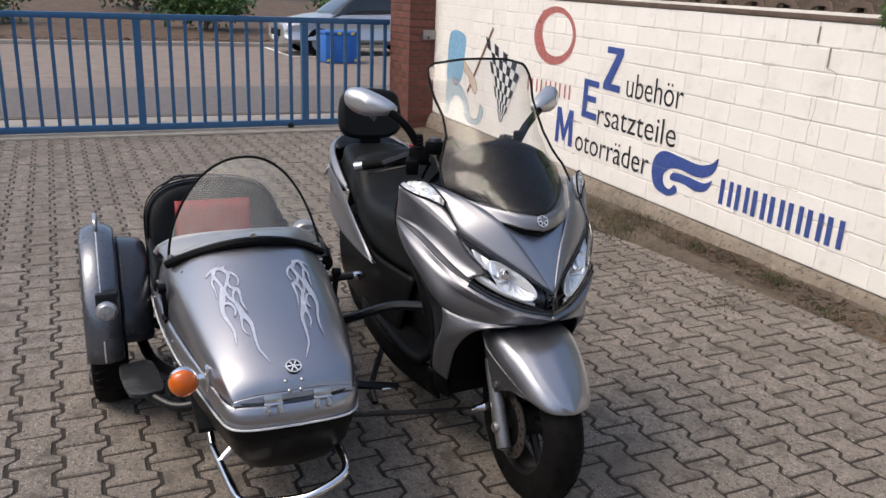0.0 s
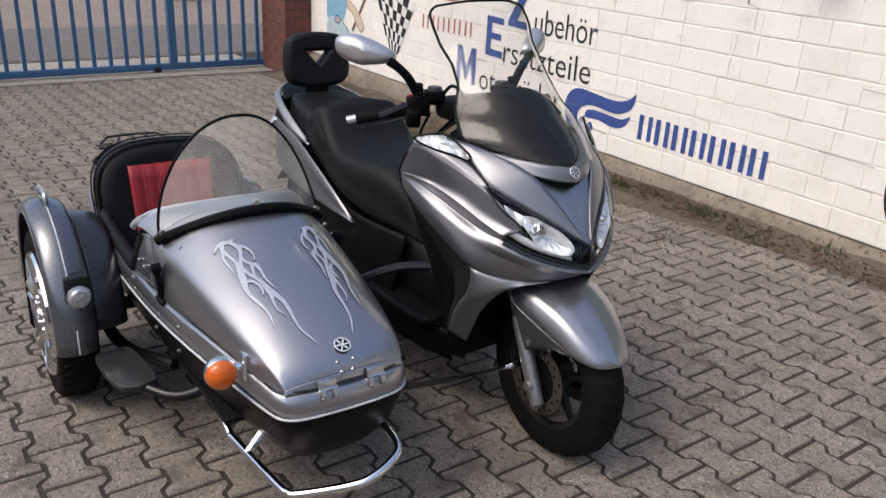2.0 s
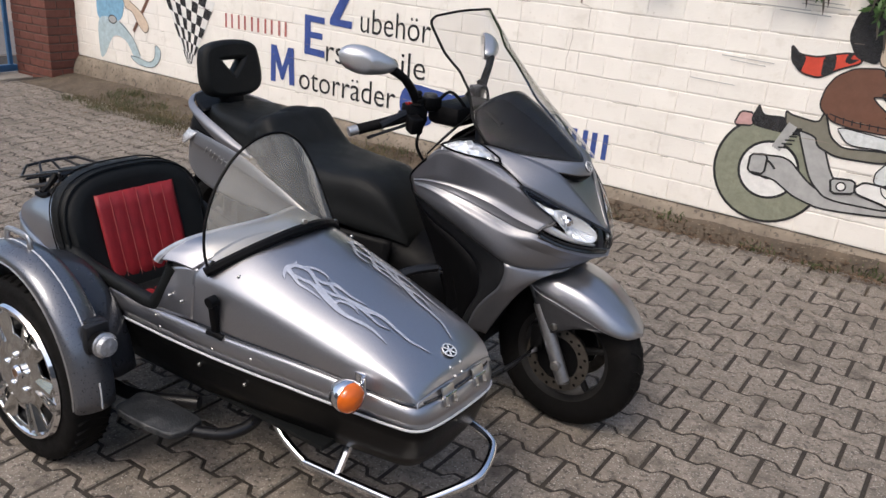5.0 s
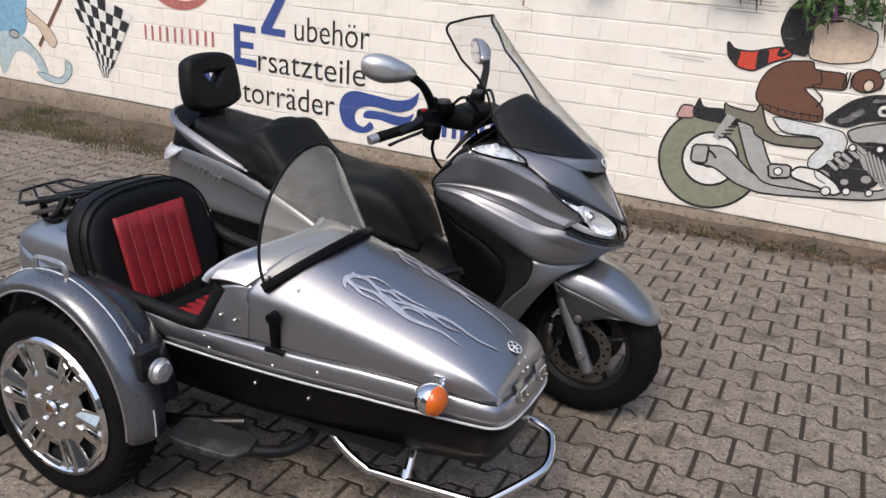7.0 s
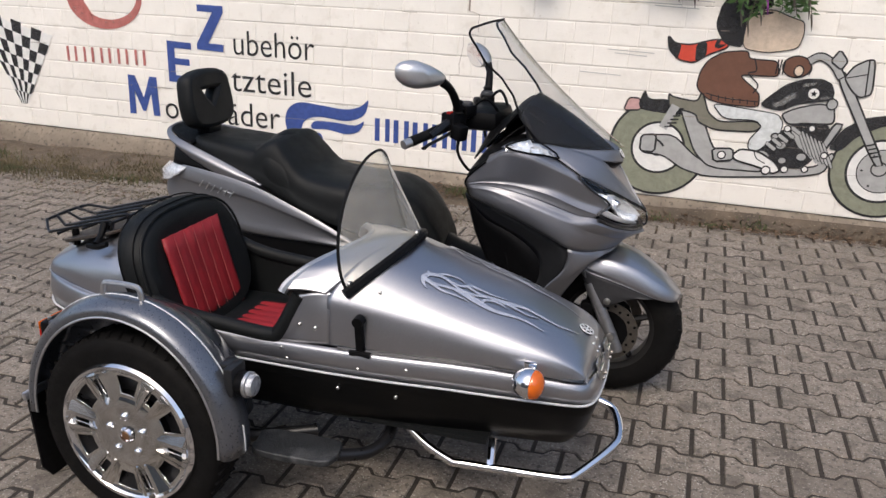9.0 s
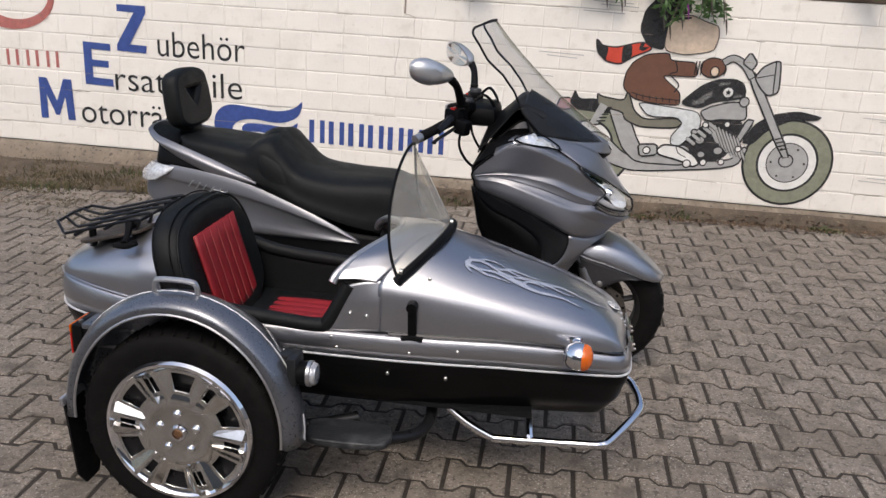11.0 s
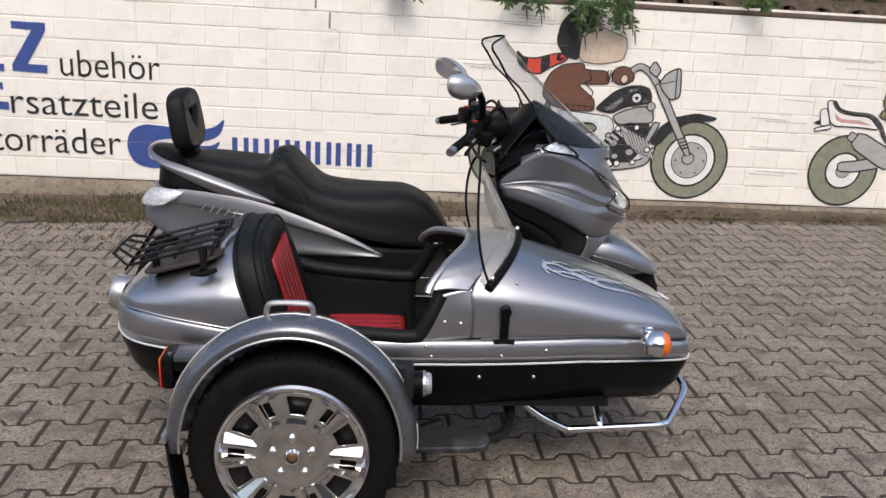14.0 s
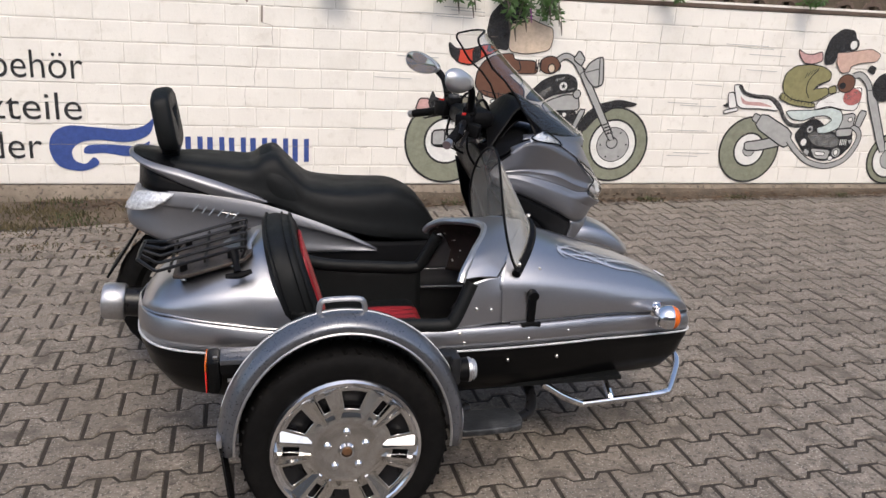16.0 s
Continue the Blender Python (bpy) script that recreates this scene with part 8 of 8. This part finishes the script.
for k, (x, y, h, seed) in enumerate(((-25, 8.5, 1.6, 1), (-26, 3.5, 1.3, 2), (-27, -3, 1.5, 3), (-30, -9, 2.2, 4), (-31, 14, 2.5, 5), (-33, 2, 2.8, 6))):
    bush = thing("shrub", pose(x, y, 0.3), "leafy green shrub on the bank behind the street", "shrub", "shrubs behind the street")
    part("stem", tube([(0, 0, -0.3), (0.1, 0.1, h * 0.5), (0, 0.2, h)], [0.08, 0.05, 0.02], 8, 4), M_DRYBLOOM, bush)
    for j in range(4):
        part("branch", tube([(0, 0, 0.2 + 0.1 * j), (0.5 * math.cos(j * 1.7), 0.7 * math.sin(j * 1.7), h * 0.6), (0.7 * math.cos(j * 1.7), 1.1 * math.sin(j * 1.7), h * 0.9)], [0.04, 0.025, 0.01], 6, 3), M_DRYBLOOM, bush)
    crown = leaf_cloud("crown", (0, 0, h * 0.55), np.array((0.9, 1.6, h * 0.5)), 2600, 0.1, M_LEAF if k < 3 else M_LEAF_DARK, bush, seed)
    tagged(crown, kind="stuff")

def fallen(name, x0, x1, y0, y1, count, size, material, seed, zfun, label):
    rng = np.random.default_rng(seed)
    v, f = [], []
    for _ in range(count):
        x, y = rng.uniform(x0, x1), rng.uniform(y0, y1)
        a, s = rng.uniform(0, 6.28), size * rng.uniform(0.5, 1.4)
        z = zfun(x, y) + 0.003
        o = len(v)
        c, d = math.cos(a) * s, math.sin(a) * s
        v += [(x - c, y - d, z), (x + d * 0.5, y - c * 0.5, z + s * rng.uniform(0, 0.5)), (x + c, y + d, z + s * rng.uniform(0, 0.3)), (x - d * 0.5, y + c * 0.5, z + s * rng.uniform(0, 0.5))]
        f += [(o, o + 1, o + 2), (o, o + 2, o + 3)]
    return tagged(part(name, (v, f), material, smooth=0), label, "leaves", kind="stuff")


fallen("fallen_leaves", -23.5, -22.3, -15, 15, 1500, 0.06, M_LEAFLITTER, 9, lambda x, y: 0.02 + 0.05 * (-22.2 - x) + 0.05 * noise.noise((x, y, 1)), "brown fallen leaves along the far kerb")

# parked car across the street
car = thing("parked_car", pose(-19.9, 6.35, 0, 0, 0, 92), "silver hatchback car parked across the street", "car")
body_rows = []
for x, zl, zh, w in ((-2.05, 0.35, 0.6, 0.6), (-2.0, 0.25, 0.72, 0.78), (-1.5, 0.22, 0.82, 0.86), (-0.9, 0.22, 0.92, 0.88), (0.0, 0.22, 0.94, 0.88), (1.2, 0.22, 0.98, 0.88), (1.9, 0.25, 0.95, 0.82), (2.0, 0.35, 0.8, 0.7)):
    body_rows.append([(x, -w, zl + 0.1), (x, -w, (zl + zh) / 2), (x, -w * 0.92, zh), (x, 0, zh + 0.03), (x, w * 0.92, zh), (x, w, (zl + zh) / 2), (x, w, zl + 0.1), (x, 0, zl)])
part("car_body", patch(body_rows, 4, 3, True, True), M_CARPAINT, car, "silver car body")
roof_rows = []
for x, z0, z1, w in ((-0.95, 0.9, 0.93, 0.78), (-0.3, 0.93, 1.36, 0.66), (0.4, 0.94, 1.46, 0.64), (1.2, 0.96, 1.42, 0.64), (1.75, 0.94, 1.2, 0.68), (1.95, 0.93, 0.97, 0.72)):
    roof_rows.append([(x, -w * 1.12, z0), (x, -w, z1 - 0.06), (x, -w * 0.7, z1), (x, w * 0.7, z1), (x, w, z1 - 0.06), (x, w * 1.12, z0)])
part("cabin", patch(roof_rows, 4, 3), M_CARGLASS, car, "dark glazed cabin", thick=0.01)
part("roof", patch([[(-0.35, y, z) for y, z in ((-0.66, 1.32), (-0.4, 1.38), (0.4, 1.38), (0.66, 1.32))], [(0.4, y, z) for y, z in ((-0.66, 1.42), (-0.4, 1.475), (0.4, 1.475), (0.66, 1.42))], [(1.3, y, z) for y, z in ((-0.66, 1.36), (-0.4, 1.42), (0.4, 1.42), (0.66, 1.36))]], 4, 4), M_CARPAINT, car, thick=0.03)
for x in (-1.25, 1.3):
    for y in (-0.8, 0.8):
        wh = part("wheel", lathe([(0.2, -0.1), (0.31, -0.1), (0.32, -0.06), (0.32, 0.06), (0.31, 0.1), (0.2, 0.1), (0.2, -0.1)], 28, "y", (x, y, 0.32)), M_RUBBER, car, "car wheel")
        part("rim", lathe([(0.0005, -0.085), (0.05, -0.09), (0.2, -0.08), (0.2, 0.08), (0.05, 0.09), (0.0005, 0.085)], 24, "y", (x, y, 0.32)), M_ALU, wh)
for y in (-0.62, 0.62):
    part("headlight", chamfer_box(-2.03, -1.9, y - 0.16, y + 0.16, 0.55, 0.7, 0.03), M_WHITELENS, car, "clear headlight")
part("grille", chamfer_box(-2.075, -2.0, -0.4, 0.4, 0.42, 0.58, 0.02), M_BLACK, car)
part("number_plate", chamfer_box(-2.09, -2.07, -0.26, 0.26, 0.33, 0.43, 0.004), M_WHITEPOST, car)

bins = thing("waste_container", pose(-17.4, 5.1, 0.0), "blue plastic container with yellow labels behind the gate", "container")
part("body", chamfer_box(-0.36, 0.36, -0.37, 0.37, 0.01, 0.6, 0.03), M_BINBLUE, bins)
part("lid", chamfer_box(-0.38, 0.38, -0.39, 0.39, 0.6, 0.66, 0.02), M_BINBLUE, bins)
for y in (-0.2, 0.0, 0.2):
    part("rib", box(0.36, 0.375, y - 0.015, y + 0.015, 0.05, 0.58), M_BINBLUE, bins)
for y, z in ((-0.12, 0.6), (0.17, 0.6), (-0.35, 0.05), (0.25, 0.05)):
    part("label", box(0.381, 0.384, y, y + 0.08, z, z + 0.05), M_YELLOW, bins)
post = thing("marker_post", pose(-33.0, 4.6, 0.52), "white marker post beside the street", "post")
part("shaft", chamfer_box(-0.05, 0.05, -0.06, 0.06, -0.05, 1.3, 0.015), M_WHITEPOST, post)
part("band", chamfer_box(-0.053, 0.053, -0.063, 0.063, 0.95, 1.1, 0.01), M_BLACK, post)

# ---------------------------------------------------------------- wall top: ring planters and plants
ring_o = [(-0.12, 0.09), (-0.12, -0.02), (-0.075, -0.025), (-0.055, -0.05), (-0.05, -0.075), (0.05, -0.075), (0.055, -0.05), (0.075, -0.025), (0.12, -0.02), (0.12, 0.09), (0.1, 0.09), (0.1, 0.0), (0.065, -0.005), (0.035, -0.055), (-0.035, -0.055), (-0.065, -0.005), (-0.1, 0.0), (-0.1, 0.09)]
planter = thing("planting_ring", WALL @ pose(-6.3, 0.06, HIGH + 0.1), "brown concrete planting ring on top of the wall", "planter", "planting rings on the wall")
part("shell", plate([ring_o], 0.22, 0.004), M_COPING, planter, at=pose(0, 0.08, 0, 90, 0, 0))
part("soil", box(-0.1, 0.1, -0.02, 0.18, -0.05, 0.03), M_SOIL, planter)
for i in range(1, 60):
    copy_thing(planter, WALL @ pose(-6.3 + i * 0.243, 0.06, HIGH + 0.1 + 0.004 * math.sin(i * 2.1)))
backing = part("hedge_backing", join(box(LONG0, LONG1, 0.3, 0.34, HIGH + 0.05, HIGH + 1.2)), M_LEAF_DARK)
backing.matrix_basis = WALL
tagged(backing, "dark greenery behind the planting rings", "hedge", kind="structure")
for k, x in enumerate(np.arange(-6.2, 8.5, 0.6)):
    ivy = leaf_cloud("ivy", (x, 0.15, HIGH + 0.22), np.array((0.36, 0.06, 0.12)), 170, 0.045, M_LEAF if k % 2 else M_LEAF_DARK, None, 40 + k)
    ivy.matrix_basis = WALL
    tagged(ivy, "green ivy leaves growing out of the planting rings", "ivy", "ivy on the wall", "stuff")


def sprig(x, drop, seed, bloom):
    """A hanging twig with narrow leaves; x along the wall."""
    rng = np.random.default_rng(seed)
    t = thing("hanging_twig", WALL @ pose(x + 2.0, -0.05, HIGH + 0.1), "leafy buddleia twig hanging over the wall", "twig", "twigs over the wall")
    ends = []
    for k in range(4):
        e = (rng.uniform(-0.16, 0.16), -rng.uniform(0.02, 0.1), -drop * rng.uniform(0.6, 1.05))
        part("stem", tube([(0, 0.05, 0.1), (e[0] * 0.4, e[1], 0.02), (e[0], e[1] - 0.02, e[2])], [0.005, 0.004, 0.002], 6, 4), M_DRYBLOOM, t)
        v, f = [], []
        for j in range(34):
            s = rng.uniform(0.1, 1.0)
            c = np.array((e[0] * s, e[1], 0.03 + (e[2] - 0.03) * s))
            a = np.array((rng.uniform(-1, 1), rng.uniform(-0.5, 0.2), rng.uniform(-0.9, 0.3)))
            a /= np.linalg.norm(a)
            b = np.cross(a, (0, 1, 0.2))
            b /= np.linalg.norm(b)
            L = rng.uniform(0.03, 0.065)
            o = len(v)
            v += [tuple(c), tuple(c + a * L * 0.45 + b * L * 0.14), tuple(c + a * L), tuple(c + a * L * 0.45 - b * L * 0.14)]
            f += [(o, o + 1, o + 2), (o, o + 2, o + 3)]
        part("leaves", (v, f), M_LEAF, t, smooth=0)
        ends.append(e)
    for k, e in enumerate(ends[:bloom]):
        part("bloom", tube([(e[0], e[1], e[2]), (e[0] + 0.01, e[1], e[2] - 0.05), (e[0] + 0.015, e[1], e[2] - 0.09)], [0.006, 0.005, 0.0015], 7, 3), M_FLOWER if k == 1 and seed == 2 else M_DRYBLOOM, t)


for x, d, sd, bl in ((-1.62, 0.13, 1, 1), (-1.5, 0.24, 2, 3), (-1.4, 0.3, 3, 2), (-1.33, 0.27, 9, 2), (-1.24, 0.2, 12, 1), (-1.98, 0.14, 4, 2), (-1.93, 0.12, 14, 1), (-2.78, 0.11, 5, 0), (-2.72, 0.12, 6, 0), (-0.42, 0.05, 7, 0), (0.75, 0.04, 8, 0)):
    sprig(x, d, sd, bl)

# grass and litter along the wall foot
def tufts(name, spots, blades, height, material, seed, label):
    rng = np.random.default_rng(seed)
    v, f = [], []
    for cx, cy, spread in spots:
        for _ in range(blades):
            x, y = cx + rng.normal(0, spread), cy + rng.normal(0, spread * 0.4)
            a, h = rng.uniform(0, 6.28), height * rng.uniform(0.4, 1.2)
            w = 0.0035
            z = max(terrain(x, y), 0) + 0.002
            o = len(v)
            dx, dy = math.cos(a) * h * 0.5, math.sin(a) * h * 0.5
            v += [(x - w, y, z), (x + w, y, z), (x + dx * 0.4 + w * 0.6, y + dy * 0.4, z + h * 0.6), (x + dx * 0.4 - w * 0.6, y + dy * 0.4, z + h * 0.6), (x + dx, y + dy, z + h * 0.8)]
            f += [(o, o + 1, o + 2, o + 3), (o + 3, o + 2, o + 4)]
    return tagged(part(name, (v, f), material, smooth=0), label, "grass", kind="stuff")


rng = np.random.default_rng(5)
edge = lambda x: 3.08 + 0.36 * max(0.0, min(1.0, (x + 5.4) / 1.6))
left = [(x, edge(x) + rng.normal(0.03, 0.13) * max(0.25, min(1.0, (-3.6 - x) / 1.2)), 0.1) for x in np.arange(-7.6, -4.3, 0.035)] + [(x + rng.normal(0, 0.1), edge(x) + rng.normal(-0.03, 0.03), 0.05) for x in np.arange(-4.3, -2.6, 0.3)]
right = [(x, 3.42 + rng.normal(0, 0.03), 0.05) for x in (-2.75, -2.4, -1.9, -1.55, -1.3, -0.45, -0.4, 0.3, 1.2, 2.1)]
patchy = lambda x, y: noise.noise((x * 2.3, y * 4.0, 7.0))
tufts("grass", [p for p in left if patchy(p[0], p[1]) > -0.25], 55, 0.04, M_GRASS, 7, "thin dry grass on the soil strip")
tufts("grass", [p for p in left if patchy(p[0], p[1]) > 0.12], 60, 0.05, M_GRASS_GREEN, 17, "green grass clumps on the soil strip")
tufts("grass", right, 40, 0.04, M_GRASS_GREEN, 8, "small grass tufts between paving and wall")
tufts("weeds", [(x + rng.normal(0, 0.1), 2.78 + rng.normal(0, 0.24), 0.07) for x in list(np.arange(-6.0, -4.2, 0.05)) + list(np.arange(-4.2, -2.9, 0.16))], 26, 0.014, M_GRASS, 9, "low weeds in the paving joints")
fallen("dead_leaves", -4.6, 4.0, 3.33, 3.48, 5200, 0.011, M_LEAFLITTER, 11, lambda x, y: max(terrain(x, y), 0.0) + 0.012, "dry brown leaves at the wall foot")
fallen("dead_leaves", -7.5, -3.0, 2.6, 3.45, 700, 0.015, M_LEAFLITTER, 12, lambda x, y: max(terrain(x, y), 0.0) + 0.012, "dry brown leaves on the soil")

# ---------------------------------------------------------------- bricks of the wall and the pillar
def brick_mesh(L, H, D, b=0.004, wear=0.0, seed=0):
    """A block with worn front edges; origin at its lower left front corner; wear makes its outline uneven."""
    rnd = random.Random(seed)
    j = lambda: rnd.uniform(-wear, wear)
    side = lambda p, q: [(p[0] + (q[0] - p[0]) * f, p[1] + (q[1] - p[1]) * f) for f in (0.0, 0.3, 0.68)]
    rim = [(0, 0), (L, 0), (L, H), (0, H)]
    if wear:
        rim = [q for i in range(4) for q in side(rim[i], rim[(i + 1) % 4])]
    k = len(rim)
    inward = lambda v, top: min(max(v, b + abs(j())), top - b - abs(j()))
    v = [(inward(x, L) + j(), 0.0, inward(z, H) + j()) for x, z in rim] + [(x + j() * 0.3, b * 0.55, z + j() * 0.3) for x, z in rim] + [(x, D, z) for x, z in rim]
    f = [tuple(range(k))]
    for ring in (0, 1):
        f += [(ring * k + i, (ring + 1) * k + i, (ring + 1) * k + (i + 1) % k, ring * k + (i + 1) % k) for i in range(k)]
    return v, f


random.seed(3)
COURSE, JOINT = HIGH / 10, 0.005
LENGTHS = (0.172, 0.213, 0.254)
SHAPES = {(L, k): brick_mesh(L - 0.6 * JOINT, COURSE - JOINT, 0.02, 0.0036, 0.0022, 50 + k) for L in LENGTHS for k in range(8)}
kinds = {key: mesh_of("brick", *shape, M_WALLWHITE, 0) for key, shape in SHAPES.items()}
far_v, far_f = [], []
count = 0
for row in range(10):
    x = LONG0 + (0.09 if row % 2 else 0.0)
    while x < LONG1 - 0.3:
        L = random.choice(LENGTHS)
        key = (L, random.randrange(8))
        jut = random.uniform(-0.0014, 0.0014)
        if -3.4 < x < 1.4 and count < 300:
            ob = new("brick", kinds[key])
            ob.parent = wall
            ob.matrix_basis = pose(x, jut, row * COURSE + 0.003)
            count += 1
        else:
            o = len(far_v)
            v, f = SHAPES[key]
            far_v += [(a + x, b + jut, c + row * COURSE + 0.003) for a, b, c in v]
            far_f += [tuple(i + o for i in q) for q in f]
        x += L
rest_of_wall = part("brickwork", (far_v, far_f), M_WALLWHITE_J, wall, smooth=0)
tagged(rest_of_wall, kind="stuff")

bk = mesh_of("brick", *brick_mesh(0.235, 0.066, 0.02, 0.004), M_BRICK, 0)
bh = mesh_of("brick", *brick_mesh(0.105, 0.066, 0.02, 0.004), M_BRICK, 0)
for row in range(21):
    z = -0.03 + row * 0.078
    for face in range(2):
        length = PY1 - PY0 if face == 0 else PX1 - PX0
        s = 0.0
        turn = row % 2
        seq = (bh, bk, bk) if turn else (bk, bk, bh)
        for me in seq:
            L = 0.115 if me is bh else 0.245
            if s + L > length + 0.06:
                break
            ob = new("brick", me)
            ob.parent = pillar
            ob.matrix_basis = pose(PX1, PY0 + s + 0.002, z, 0, 0, 90) if face == 0 else pose(PX0 + s + 0.002, PY0, z)
            s += L

# ---------------------------------------------------------------- paving: interlocking double-T stones
PL, PW = 0.194, 0.137               # stone length and row pitch
def paver_outline(gap):
    a, n = PL / 2 - gap, PW / 2 - gap
    w = 0.0152
    return [(-a, -n - w), (-0.062, -n - w), (-0.038, -n + w), (0.038, -n + w), (0.062, -n - w), (a, -n - w), (a, n + w), (0.062, n + w), (0.038, n - w), (-0.038, n - w), (-0.062, n + w), (-a, n + w)]


def paver_shape():
    top, edge = paver_outline(0.0095), paver_outline(0.0065)
    k = len(top)
    v = [(x, y, 0.0) for x, y in top] + [(x, y, -0.005) for x, y in edge] + [(x, y, -0.02) for x, y in edge]
    f = [(0, 1, 2, 9, 10, 11), (2, 3, 8, 9), (3, 4, 5, 6, 7, 8)]
    for ring in (0, 1):
        f += [(ring * k + i, (ring + 1) * k + i, (ring + 1) * k + (i + 1) % k, ring * k + (i + 1) % k) for i in range(k)]
    return v, f


pavement = new("pavement")
pavement.matrix_basis = pose(-1.492, 1.712, 0, 0, 0, 0.6)
tagged(pavement, "interlocking grey concrete paving of the yard", "paving", kind="structure")
pv, pf = paver_shape()
stone = mesh_of("paver", pv, pf, M_PAVER, 0)
far_v, far_f = [], []
random.seed(8)
count = 0
for r in range(-46, 14):
    for c in range(-38, 32):
        x, y = c * PL + (PL / 2 if r % 2 else 0.0), r * PW
        x, y = x + 0.017 * y, y + 0.0165 * x + 0.03
        p = pavement.matrix_basis @ Vector((x, y, 0))
        edge = 3.08 + 0.4 * max(0.0, min(1.0, (p.x + 5.0) / 3.0)) + 0.03 * noise.noise((p.x * 2, 0, 0))
        if p.y > edge + 0.05 or p.y < -4.6 or p.x < -8.75 or p.x > 4.6:
            continue
        dz, tilt = random.uniform(-0.002, 0.002), (random.uniform(-0.6, 0.6), random.uniform(-0.6, 0.6))
        if -2.4 < p.x < -0.55 and -0.35 < p.y < 3.3 and count < 300:
            ob = new("paver", stone)
            ob.parent = pavement
            ob.matrix_basis = pose(x, y, dz, *tilt, 0)
            count += 1
        else:
            o = len(far_v)
            tx, ty = radians(tilt[0]), radians(tilt[1])
            far_v += [(a + x, b + y, e + dz + b * tx - a * ty) for a, b, e in pv]
            far_f += [tuple(i + o for i in q) for q in pf]
me = bpy.data.meshes.new("paving_stones")
me.from_pydata(far_v, [], far_f)
me.materials.append(M_PAVER_J)
rest_of_paving = new("paving_stones", me)
rest_of_paving.parent = pavement
tagged(rest_of_paving, kind="stuff")
